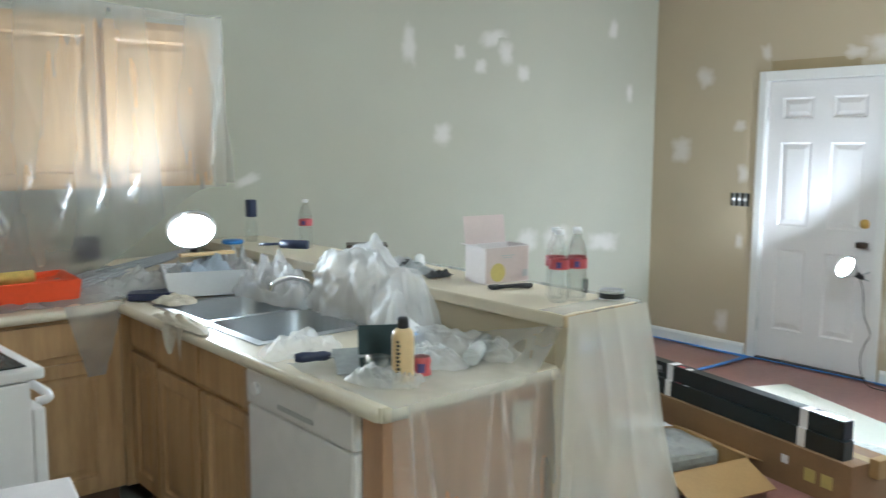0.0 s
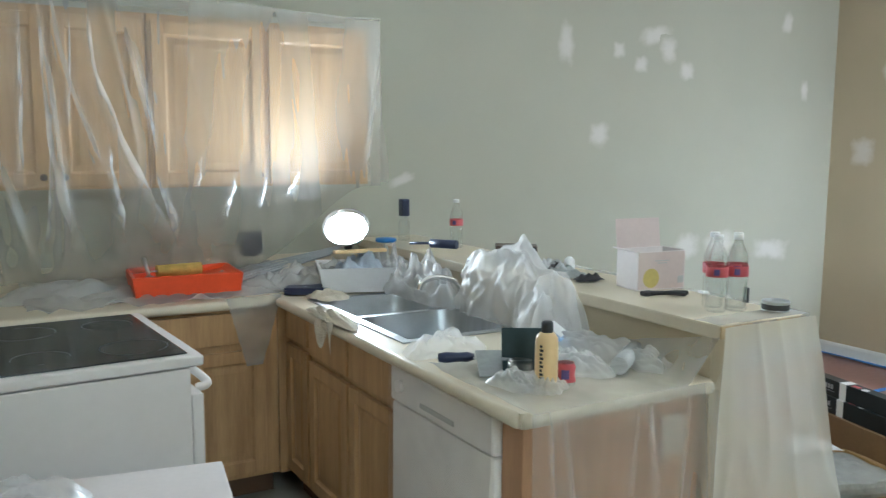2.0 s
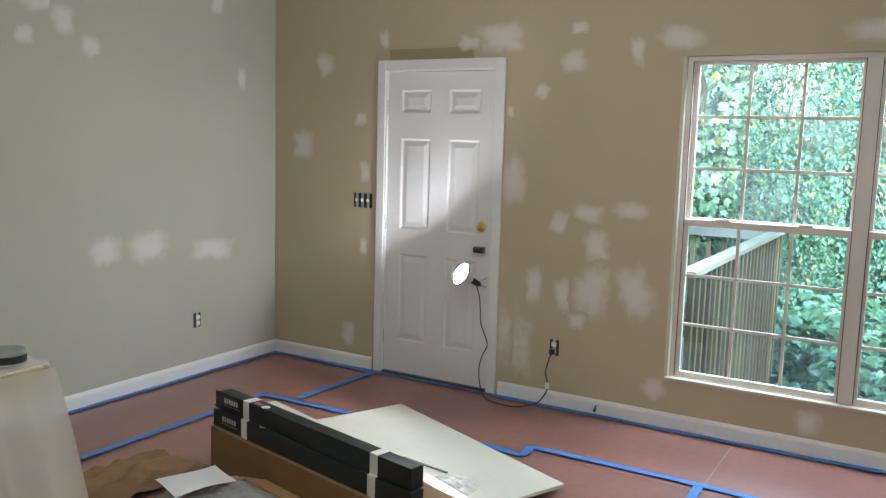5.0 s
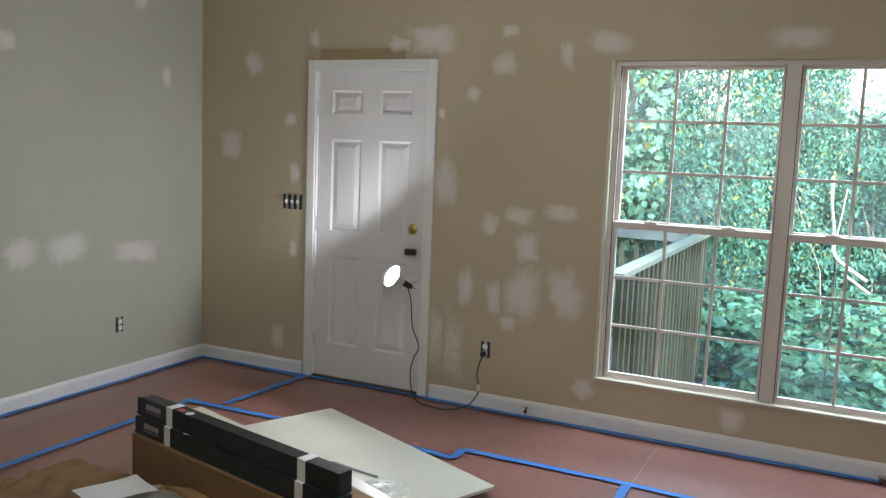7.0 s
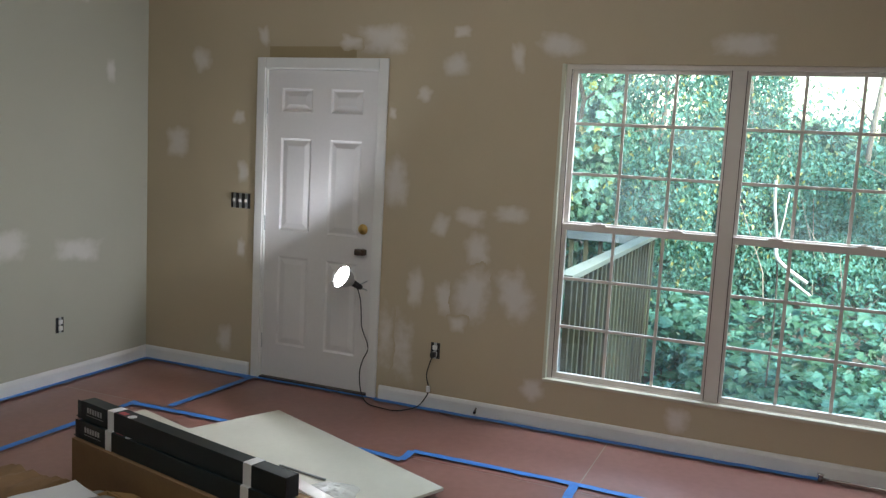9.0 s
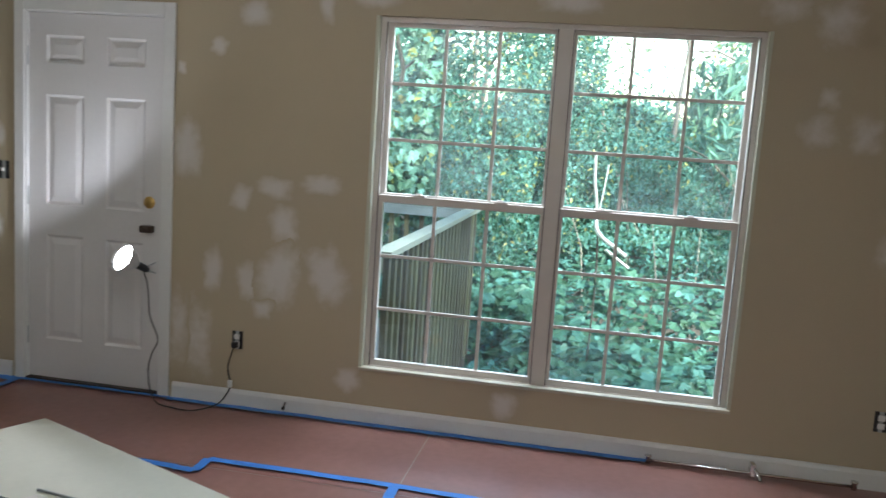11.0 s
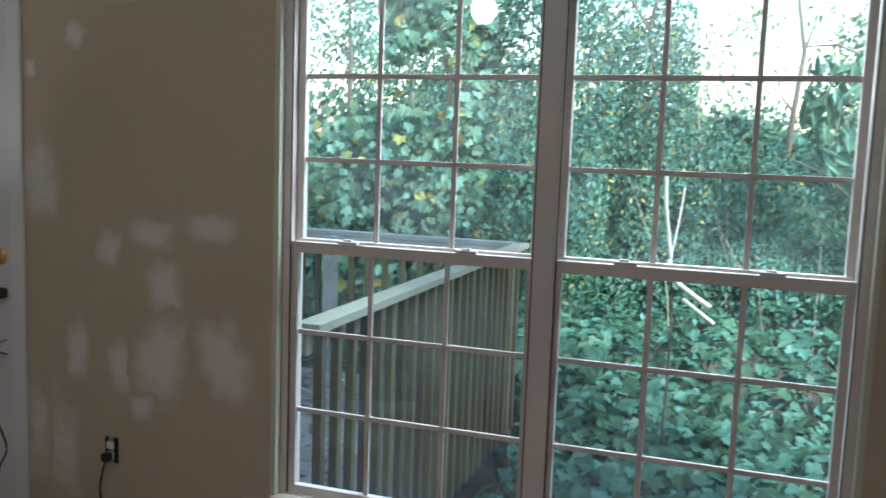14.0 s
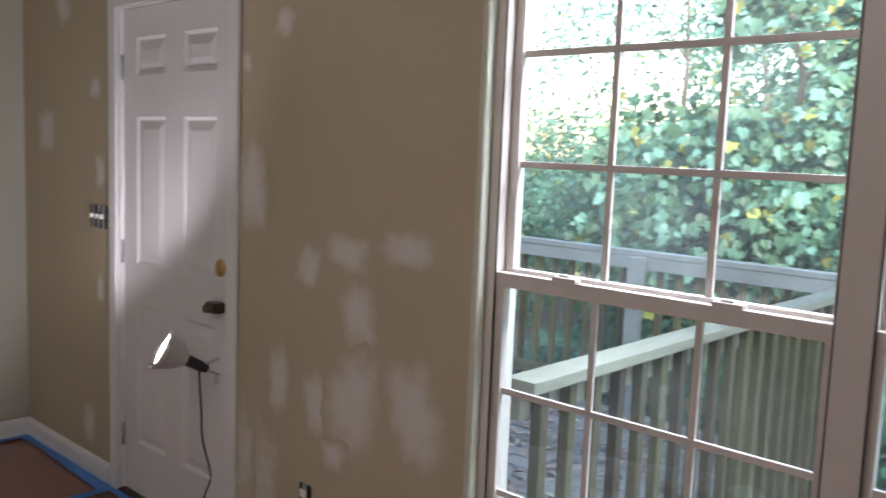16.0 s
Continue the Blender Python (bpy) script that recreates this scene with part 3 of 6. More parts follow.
box(bm, FX - 0.045, -1.735, 0.893, FX - 0.001, -1.665, 0.932, bevel=0.008)
cyl(bm, (FX - 0.07, -1.705, 0.912), (FX - 0.002, -1.705, 0.912), 0.014, 0.022, 14)
part("lock_body", bm, BRONZE, door, "bare dark lock mechanism")

# unseen block added above the ceiling so that the deck lies in shade
solo("upper_storey", B(XW - 0.14, YS - 0.14, ZC + 0.13, 0.16, 0.14, ZC + 2.75, bevel=0.01), BLOCK_PAINT, "plain unseen block above the ceiling, added to shade the deck", "wall", kind="structure")

# ---- clamp lamps ----
BULB = glow_mat("lit_bulb", (1.0, 0.98, 0.94), 7.0)
REFLECT = mat("spun_aluminium", (0.70, 0.70, 0.71), 0.3, 0.08, 6, 80, 0.03, metal=1.0)


def clamp_lamp(where, aim, label, rim=0.075, depth=0.10):
    """A bell reflector with a lit bulb, a socket and a spring clamp; aim is the way the light goes."""
    root = thing("clamp_lamp", where, label, "lamp", group="clamp work lamps")
    q = Vector(aim).to_track_quat("Z", "Y").to_matrix().to_4x4()
    bm = bmesh.new()
    lathe(bm, ((0.022, 0.0), (0.026, 0.012), (0.045, 0.035), (rim * 0.86, depth * 0.75), (rim, depth), (rim + 0.004, depth), (rim * 0.90, depth * 0.72), (0.049, 0.032), (0.029, 0.008), (0.022, -0.002)), 28, where, q)
    part("reflector", bm, REFLECT, root, "spun aluminium reflector bell")
    bm = bmesh.new()
    lathe(bm, ((0.0, -0.085), (0.014, -0.083), (0.019, -0.06), (0.021, 0.0), (0.017, 0.02), (0.0, 0.021)), 16, where, q)
    part("socket", bm, DARK, root, "black bulb socket")
    bm = bmesh.new()
    lathe(bm, ((0.0, depth * 0.93), (rim * 0.55, depth * 0.91), (rim * 0.90, depth * 0.84), (rim * 0.84, depth * 0.7), (0.03, depth * 0.35), (0.017, 0.03)), 24, where, q)
    part("bulb", bm, BULB, root, "lit white bulb")
    back = Vector(where) - Vector(aim).normalized() * 0.06
    bm = bmesh.new()
    for s in (-1, 1):
        cyl(bm, back + Vector((0, 0, 0.005 * s)), back + Vector((0.05, -0.035, 0.03 * s)), 0.006, 0.004, 8)
    cyl(bm, back - Vector((0, 0, 0.012)), back + Vector((0, 0, 0.012)), 0.011, seg=10)
    part("clamp", bm, STEEL, root, "steel spring clamp")
    return root


DOOR_LAMP, DOOR_AIM = Vector((-0.125, -1.715, 0.740)), Vector((-0.80, 0.36, 0.47))
KIT_LAMP, KIT_AIM = Vector((-4.176, -0.488, 1.124)), Vector((-0.30, -0.55, 0.62))
clamp_lamp(DOOR_LAMP, DOOR_AIM, "silver clamp work lamp lit, clipped to the door lock")
clamp_lamp(KIT_LAMP, KIT_AIM, "silver clamp work lamp lit, propped on the kitchen counter", 0.105)
lamp("SPOT", "door_lamp_light", DOOR_LAMP + DOOR_AIM.normalized() * 0.105, DOOR_LAMP + DOOR_AIM * 5, DOOR_WATTS, (1.0, 0.98, 0.97), 0.03, 174, 0.25)
lamp("SPOT", "kitchen_lamp_light", KIT_LAMP + KIT_AIM.normalized() * 0.105, KIT_LAMP + KIT_AIM * 5, KITCHEN_WATTS, (0.97, 1.0, 0.98), 0.03, 154, 0.45)
# ceiling globe behind the way in, whose glow shows in the panes
GLOBE = (-2.24, -2.93, 2.50)
globe = thing("ceiling_light", (GLOBE[0], GLOBE[1], ZC), "lit round opal glass ceiling light", "ceiling light")
bm = bmesh.new()
lathe(bm, [(0.06 * math.sin(a), -0.06 * math.cos(a)) for a in np.linspace(0.01, math.pi - 0.01, 14)], 20, GLOBE)
part("globe", bm, glow_mat("opal_glow", (1.0, 0.93, 0.8), 4.5), globe, "opal glass globe, lit")
bm = bmesh.new()
cyl(bm, (GLOBE[0], GLOBE[1], GLOBE[2] + 0.07), (GLOBE[0], GLOBE[1], ZC - 0.03), 0.012)
cyl(bm, (GLOBE[0], GLOBE[1], ZC - 0.03), (GLOBE[0], GLOBE[1], ZC), 0.06)
part("stem", bm, BRASS, globe, "brass stem and canopy")
lamp("POINT", "globe_light", (GLOBE[0], GLOBE[1], GLOBE[2] - 0.12), (GLOBE[0], GLOBE[1], 0), GLOBE_WATTS, (1.0, 0.95, 0.86), 0.08)
# invented ceiling panel at the south end, added to fill the kitchen with light
kfit = thing("kitchen_fill_panel", (-5.3, -6.2, ZC), "unseen glowing panel added to brighten the kitchen", "ceiling light")
part("diffuser", B(-5.9, -6.35, ZC - 0.07, -4.7, -6.05, ZC - 0.01, bevel=0.015), glow_mat("fill_glow", (0.93, 1.0, 0.95), KITCHEN_FILL), kfit, "glowing face of the added panel")
part("frame", B(-5.92, -6.37, ZC - 0.02, -4.68, -6.03, ZC), WHITE, kfit)

# ---- window ----
win = thing("window_1", (0.06, -3.855, WZ0), "white double-hung vinyl twin window with grilles", "window", kind="structure")
part("window_sill", B(-0.014, WY0 - 0.012, WZ0 - 0.008, 0.0345, WY1 + 0.012, WZ0 + 0.010, bevel=0.004), mat("cream_sill_paint", (0.50, 0.465, 0.37), 0.6, 0.10, 5, 60, 0.06), win, "cream painted sill")
# corner beads and returns of the opening, paler than the wall
BEAD = mat("pale_corner_bead", (0.56, 0.57, 0.46), 0.8, 0.08, 5, 90, 0.1)
for y0, y1, y2 in ((WY1 - 0.003, WY1 - 0.0005, WY1 + 0.016), (WY0 + 0.003, WY0 + 0.0005, WY0 - 0.016)):
    part("opening_return", B(0.001, min(y0, y1), WZ0 + 0.011, 0.0335, max(y0, y1), WZ1 - 0.001), BEAD, win, "pale drywall return")
    part("corner_bead", B(-0.0016, min(y1, y2), WZ0 + 0.011, -0.0003, max(y1, y2), WZ1), BEAD, win, "pale corner bead")
# outer frame and mullion
part("window_frame", B(0.035, WY1 - 0.030, WZ0, 0.13, WY1, WZ1), VINYL, win)
part("window_frame", B(0.035, WY0, WZ0, 0.13, WY0 + 0.030, WZ1), VINYL, win)
part("window_frame", B(0.035, WY0 + 0.030, WZ1 - 0.024, 0.13, WY1 - 0.030, WZ1), VINYL, win)
part("window_frame", B(0.035, WY0 + 0.030, WZ0, 0.13, WY1 - 0.030, WZ0 + 0.014), VINYL, win)
part("mullion", B(0.030, -3.888, WZ0 + 0.014, 0.13, -3.818, WZ1 - 0.024, bevel=0.003), VINYL, win)

# dark strips drawn in for the gaps between frame and sash
for y in (WY1 - 0.032, -3.8155, -3.8905, WY0 + 0.032):
    part("gasket", B(0.0330, y - 0.002, WZ0 + 0.0145, 0.0365, y + 0.002, WZ1 - 0.0245), mat("dark_gap_strip", (0.09, 0.07, 0.06), 0.7), win, "thin dark strip along the frame gap")


def sash(y0, y1, z0, z1, x, gy, gz, name, low, glass):
    """One sash: stiles, rails, a three by three grille and its pane. glass: y0, y1, z0, z1 of the clear part."""
    root = part(name, B(x - 0.014, y0, z0, x + 0.014, y1, glass[2], bevel=0.002), VINYL, win)
    for a, b, c, d, nm in ((y0, y1, glass[3], z1, "rail"), (y0, glass[0], glass[2], glass[3], "stile"), (glass[1], y1, glass[2], glass[3], "stile")):
        part(nm, B(x - 0.014, a, c, x + 0.014, b, d, bevel=0.002), VINYL, root)
    for g in gy:
        part("muntin", B(x - 0.005, g - 0.0085, glass[2], x + 0.005, g + 0.0085, glass[3], bevel=0.002), VINYL, root)
    for g in gz:
        part("muntin", B(x - 0.0055, glass[0], g - 0.0085, x + 0.0055, glass[1], g + 0.0085, bevel=0.002), VINYL, root)
    pane = part("pane", B(x + 0.001, glass[0], glass[2], x + 0.004, glass[1], glass[3]), PANE, root)
    pane.visible_shadow = False
    if low:
        for u in (0.25, 0.74):
            yy = y1 + (y0 - y1) * u
            bm = bmesh.new()
            box(bm, x - 0.020, yy - 0.035, z1 + 0.0005, x + 0.008, yy + 0.035, z1 + 0.011, bevel=0.003)
            box(bm, x - 0.012, yy - 0.012, z1 + 0.0105, x + 0.004, yy + 0.02, z1 + 0.017, bevel=0.002)
            part("sash_lock", bm, VINYL, root)
    return root


for gl, gr, cols in ((-2.992, -3.798, (-3.262, -3.531)), (-3.908, -4.712, (-4.177, -4.445))):
    ya, yb = gl + 0.027, gr - 0.020 if gl > -3.5 else gr - 0.027
    ya = gl + (0.027 if gl > -3.5 else 0.020)
    sash(yb, ya, 1.170, 2.061, 0.090, cols, (1.762, 1.480), "upper_sash", False, (gr, gl, 1.207, 2.042))
    sash(yb, ya, 0.299, 1.198, 0.056, cols, (0.882, 0.602), "lower_sash", True, (gr, gl, 0.330, 1.160))


# ---- wall boxes ----
def wall_outlet(wall_axis, u, z, label, gangs=1, switches=False):
    """An uncovered device in its box: dark cutout, strap, device."""
    root = thing("light_switch" if switches else "power_outlet", (0, u, z) if wall_axis == "x" else (u, 0, z), label, "switch" if switches else "outlet", group="uncovered wall devices")
    def tr(bm):
        if wall_axis == "y":
            bmesh.ops.transform(bm, matrix=Matrix.Rotation(radians(90), 4, "Z"), verts=bm.verts)
            bmesh.ops.translate(bm, vec=(u, 0, 0), verts=bm.verts)
        else:
            bmesh.ops.translate(bm, vec=(0, u, 0), verts=bm.verts)
        return bm
    w = 0.046 * gangs
    part("cutout", tr(B(-0.002, -w / 2 - 0.007, z - 0.049, -0.0004, w / 2 + 0.007, z + 0.049)), DARK, root, "dark box cutout")
    for g in range(gangs):
        c = (g - (gangs - 1) / 2) * 0.046
        part("strap", tr(B(-0.006, c - 0.010, z - 0.05, -0.0025, c + 0.010, z + 0.05, bevel=0.001)), STEEL, root, "steel mounting strap")
        if switches:
            part("toggle", tr(B(-0.022, c - 0.005, z - 0.008, -0.006, c + 0.005, z + 0.012, bevel=0.002)), WHITE, root)
        else:
            for s in (-1, 1):
                part("socket", tr(B(-0.013, c - 0.016, z + s * 0.02 - 0.014, -0.006, c + 0.016, z + s * 0.02 + 0.014, bevel=0.004)), WHITEL, root, "white socket face")
    return root


wall_outlet("x", -2.242, 0.36, "uncovered white outlet with a plugged-in cord")
wall_outlet("x", -5.465, 0.325, "uncovered white outlet without its plate")
wall_outlet("y", -0.765, 0.362, "uncovered white outlet without its plate")
wall_outlet("x", -0.79, 1.172, "uncovered four-gang light switches without a plate", 3, True)
cord = thing("extension_cord", (-0.05, -1.9, 0.0), "thin dark extension cord running from lamp to outlet", "cord")
bm = bmesh.new()
tube(bm, ((-0.085, -1.735, 0.70), (-0.10, -1.765, 0.64), (-0.10, -1.775, 0.56), (-0.10, -1.785, 0.46), (-0.095, -1.83, 0.34), (-0.10, -1.80, 0.26), (-0.10, -1.78, 0.17), (-0.11, -1.80, 0.06),
          (-0.14, -1.86, 0.004), (-0.18, -1.966, 0.004), (-0.18, -2.083, 0.004), (-0.07, -2.15, 0.004), (-0.03, -2.18, 0.03), (-0.02, -2.218, 0.11), (-0.02, -2.20, 0.21), (-0.03, -2.238, 0.335)), 0.0036)
part("cable", bm, DARK, cord, "dark brown cable")
part("plug", B(-0.045, -2.255, 0.325, -0.013, -2.225, 0.355, bevel=0.006), DARK, cord, "black plug")
part("connector", B(-0.03, -2.228, 0.10, -0.016, -2.204, 0.14, bevel=0.005), WHITEL, cord, "white inline connector")


# ---- kitchen cabinets ----
DOOR_FRAME = 0.055


def raised_panel(x0, x1, z0, z1):
    """The recessed, raised centre of a cabinet door that faces -y at y = 0."""
    bm = bmesh.new()
    def rect(d, inset):
        i = DOOR_FRAME + inset
        return [(x0 + i, d, z0 + i), (x1 - i, d, z0 + i), (x1 - i, d, z1 - i), (x0 + i, d, z1 - i)]
    steps = [rect(0.003, -0.001), rect(0.011, 0.008), rect(0.011, 0.016), rect(0.006, 0.04)]
    for o, n in zip(steps, steps[1:]):
        for k in range(4):
            _quad(bm, (o[k], o[(k + 1) % 4], n[(k + 1) % 4], n[k]))
    _quad(bm, steps[-1])
    bmesh.ops.remove_doubles(bm, verts=bm.verts, dist=0.0001)
    return bm


def framed_door(x0, x1, z0, z1, m, root):
    """A cabinet door: centre panel with two stiles and two rails as its pieces."""
    d = part("cabinet_door", facing(raised_panel(x0, x1, z0, z1), m), OAK, root, "framed honey oak door")
    fr = DOOR_FRAME
    for nm, a in (("stile", (x0, z0, x0 + fr, z1)), ("stile", (x1 - fr, z0, x1, z1)), ("rail", (x0 + fr, z0, x1 - fr, z0 + fr)), ("rail", (x0 + fr, z1 - fr, x1 - fr, z1))):
        part(nm, facing(B(a[0], 0, a[1], a[2], 0.02, a[3], bevel=0.003), m), OAK, d)
    return d


def drawer_front(x0, x1, z0, z1):
    return B(x0, 0, z0, x1, 0.02, z1, bevel=0.006)


def facing(bm, m):
    bmesh.ops.transform(bm, matrix=m, verts=bm.verts)
    return bm


def knob_mesh(x, z):
    bm = bmesh.new()
    lathe(bm, ((0.006, 0.0), (0.006, 0.012), (0.014, 0.018), (0.015, 0.024), (0.010, 0.029), (0.0, 0.030)), 14, (x, 0, z), Matrix.Rotation(radians(90), 4, "X"))
    return bm


def cabinet(name, m, width, z0, z1, depth, doors, drawers, label, toe=0.0, knob_low=False, group=""):
    """A cabinet unit built along x from 0 to width, front at y = 0 facing -y; m sets it in the room."""
    root = thing(name, m.translation, label, "cabinet", group)
    inv = m
    part("body", facing(B(0, 0.022, z0 + toe, width, depth, z1), inv), OAK, root)
    if toe:
        part("toe_kick", facing(B(0.01, 0.075, z0, width - 0.01, depth, z0 + toe - 0.001), inv), OAKD, root, "recessed toe kick coloured dark for the shade there")
    for x0, x1, a, b, side in doors:
        d = framed_door(x0, x1, a, b, inv, root)
        if side:
            kx = x1 - 0.03 if side > 0 else x0 + 0.03
            part("knob", facing(knob_mesh(kx, a + 0.04 if knob_low else b - 0.04), inv), BRONZE, d, "small dark knob")
    for x0, x1, a, b in drawers:
        part("drawer_front", facing(drawer_front(x0, x1, a, b), inv), OAK, root, "honey oak drawer front")
    return root


UT, UB = 2.115, 1.375
wallcabs = ((-5.02, 1.03, ((0.015, 0.505), (0.53, 1.015))), (-5.79, 0.765, ((0.015, 0.375), (0.395, 0.75))), (-6.56, 0.765, ((0.015, 0.375), (0.395, 0.75))))
for x, w, ds in wallcabs:
    cabinet("wall_cabinet", Matrix.Translation((x, -0.335, 0)), w, UB, UT, 0.333, [(a, b, UB + 0.012, UT - 0.03, s) for (a, b), s in zip(ds, (1, -1))], [],
            "honey oak two-door wall cabinet under plastic film", knob_low=True, group="wall cabinets")
# run along the north wall and the peninsula
cabinet("base_cabinet", Matrix.Translation((-5.32, -0.61, 0)), 0.76, 0, 0.868, 0.605, [(0.37, 0.70, 0.125, 0.68, 1)], [(0.03, 0.70, 0.71, 0.85)], "honey oak base cabinet in the corner run", 0.10, group="base cabinets")
cabinet("base_cabinet", Matrix.Translation((-6.3, -0.61, 0)), 0.97, 0, 0.868, 0.605, [(0.02, 0.47, 0.125, 0.68, 1), (0.49, 0.95, 0.125, 0.68, -1)], [(0.02, 0.95, 0.71, 0.85)], "honey oak base cabinet in the corner run", 0.10, group="base cabinets")
part("corner_filler", B(-4.5595, -0.606, 0.10, -4.5085, -0.5885, 0.868), OAK, bpy.data.objects["base_cabinet"])
PEN = Matrix.Translation((-4.53, -0.60, 0)) @ Matrix.Rotation(radians(-90), 4, "Z")   # local x runs to the south, front faces west
corner_unit = cabinet("base_cabinet", PEN, 0.285, 0, 0.72, 0.60, [(0.02, 0.275, 0.125, 0.70, 0)], [(0.02, 0.275, 0.725, 0.855)], "narrow honey oak corner base cabinet", 0.10, group="base cabinets")
cabinet("sink_base_cabinet", PEN @ Matrix.Translation((0.287, 0, 0)), 0.83, 0, 0.72, 0.60, [(0.012, 0.40, 0.125, 0.68, 0), (0.42, 0.815, 0.125, 0.68, 0)], [(0.012, 0.40, 0.705, 0.855), (0.42, 0.815, 0.705, 0.855)],
        "honey oak sink base cabinet with two doors", 0.10, group="base cabinets")
part("face_rail", facing(B(0.0, 0.022, 0.721, 0.285, 0.04, 0.868), PEN), OAK, corner_unit)
part("face_rail", facing(B(0.287, 0.022, 0.721, 1.117, 0.04, 0.868), PEN), OAK, bpy.data.objects["sink_base_cabinet"])

dw = thing("dishwasher", (-4.53, -2.04, 0), "white built-in dishwasher under thin plastic", "dishwasher")
part("body", B(-4.505, -2.335, 0.10, -3.96, -1.722, 0.866), mat("dishwasher_enamel", (0.82, 0.79, 0.77), 0.45, 0.05, 4, 30, 0.03), dw)
part("door", B(-4.555, -2.333, 0.115, -4.506, -1.724, 0.745, bevel=0.012), mat("dishwasher_enamel", (0.82, 0.79, 0.77), 0.45, 0.05, 4, 30, 0.03), dw)
part("control_panel", B(-4.560, -2.333, 0.750, -4.506, -1.724, 0.862, bevel=0.010), mat("dishwasher_enamel", (0.82, 0.79, 0.77), 0.45, 0.05, 4, 30, 0.03), dw)
part("handle_slot", B(-4.563, -2.13, 0.775, -4.5595, -1.93, 0.790), mat("grey_print", (0.45, 0.45, 0.45), 0.5), dw, "grey handle slot")
part("control_dial", cyl(bmesh.new(), (-4.575, -1.80, 0.81), (-4.558, -1.80, 0.81), 0.02), mat("dishwasher_enamel", (0.82, 0.79, 0.77), 0.45, 0.05, 4, 30, 0.03), dw)
part("kick_plate", B(-4.50, -2.333, 0.0, -4.46, -1.724, 0.098), DARK, dw, "black kick plate")
bm = bmesh.new()
surface(bm, lambda u, v: (-4.568 - 0.008 * abs(wob(u * 3, v * 4, 0, 1.3)) - 0.004 * (1 - abs(wob(u * 5 + v * 2, v * 2, 4, 1.1))) ** 4, -2.338 + 0.61 * u, 0.875 - 0.80 * v), 40, 50)
part("film_cover", bm, sheet_mat("appliance_film", 0.88, colour=(0.92, 0.90, 0.88), shine=0.10, rough=0.45), dw, "thin wrinkled protective film")
end_panel = solo("peninsula_end_panel", B(-4.535, -2.432, 0, -3.905, -2.338, 0.868, bevel=0.003), mat("oak_veneer", (0.46, 0.27, 0.15), 0.5, 0.16, 2, 20, 0.06, stretch=(6, 6, 0.6)), "flat oak veneer end panel of the peninsula", "cabinet panel")
blank = thing("blank_wall_plate", (-4.02, -2.435, 0.76), "cream blank cover plate on the end panel", "wall plate")
part("plate", B(-4.062, -2.440, 0.695, -3.982, -2.4325, 0.815, bevel=0.003), mat("cream_plastic", (0.62, 0.56, 0.46), 0.4), blank)
for z in (0.725, 0.785):
    part("screw", cyl(bmesh.new(), (-4.022, -2.4425, z), (-4.022, -2.4395, z), 0.004, seg=8), STEEL, blank)

# worktop with the sink cut out
SX0, SX1, SY0, SY1 = -4.475, -4.02, -1.66, -0.79
_bm = bmesh.new()
for a in ((-6.35, -0.635, -3.902, -0.002), (-4.565, SY1 - 0.0, -3.902, -0.635), (-4.565, SY0, SX0, SY1), (SX1, SY0, -3.902, SY1), (-4.565, -2.465, -3.902, SY0)):
    box(_bm, a[0], a[1], 0.870, a[2], a[3], 0.910)
counter = thing("worktop", (-4.5, -0.6, 0.87), "cream laminate L-shaped kitchen worktop", "worktop")
part("slab", _bm, LAMINATE, counter)
_bm = bmesh.new()
tube(_bm, ((-4.566, -0.63, 0.890), (-4.566, -1.5, 0.890), (-4.566, -2.455, 0.890)), 0.0205, 12)
bmesh.ops.holes_fill(_bm, edges=_bm.edges, sides=0)
part("rounded_edge", _bm, LAMINATE, counter)
_bm = bmesh.new()
tube(_bm, ((-6.34, -0.636, 0.890), (-5.5, -0.636, 0.890), (-4.58, -0.636, 0.890)), 0.0205, 12)
bmesh.ops.holes_fill(_bm, edges=_bm.edges, sides=0)
part("rounded_edge", _bm, LAMINATE, counter)
_bm = bmesh.new()
tube(_bm, ((-4.56, -2.466, 0.890), (-4.2, -2.466, 0.890), (-3.91, -2.466, 0.890)), 0.0205, 12)
bmesh.ops.holes_fill(_bm, edges=_bm.edges, sides=0)
part("rounded_edge", _bm, LAMINATE, counter)
part("backsplash", B(-6.35, -0.022, 0.911, -3.92, -0.003, 1.01, bevel=0.004), LAMINATE, counter)

# steel double sink
sink = thing("kitchen_sink", (-4.25, -1.22, 0.91), "stainless steel double-bowl sink set into the worktop", "sink")
_bm = bmesh.new()
bowls = ((-1.205, -0.815), (-1.635, -1.235))
for y0, y1 in ((SY0 - 0.012, -1.635), (-1.235, -1.205), (-0.815, SY1 + 0.012)):
    box(_bm, SX0 - 0.012, y0, 0.9105, SX1 + 0.07, y1, 0.9145)
for y0, y1 in bowls:
    box(_bm, SX0 - 0.012, y0, 0.9105, SX0 + 0.025, y1, 0.9145)
    box(_bm, SX1 - 0.025, y0, 0.9105, SX1 + 0.07, y1, 0.9145)
part("rim", _bm, STEEL, sink)
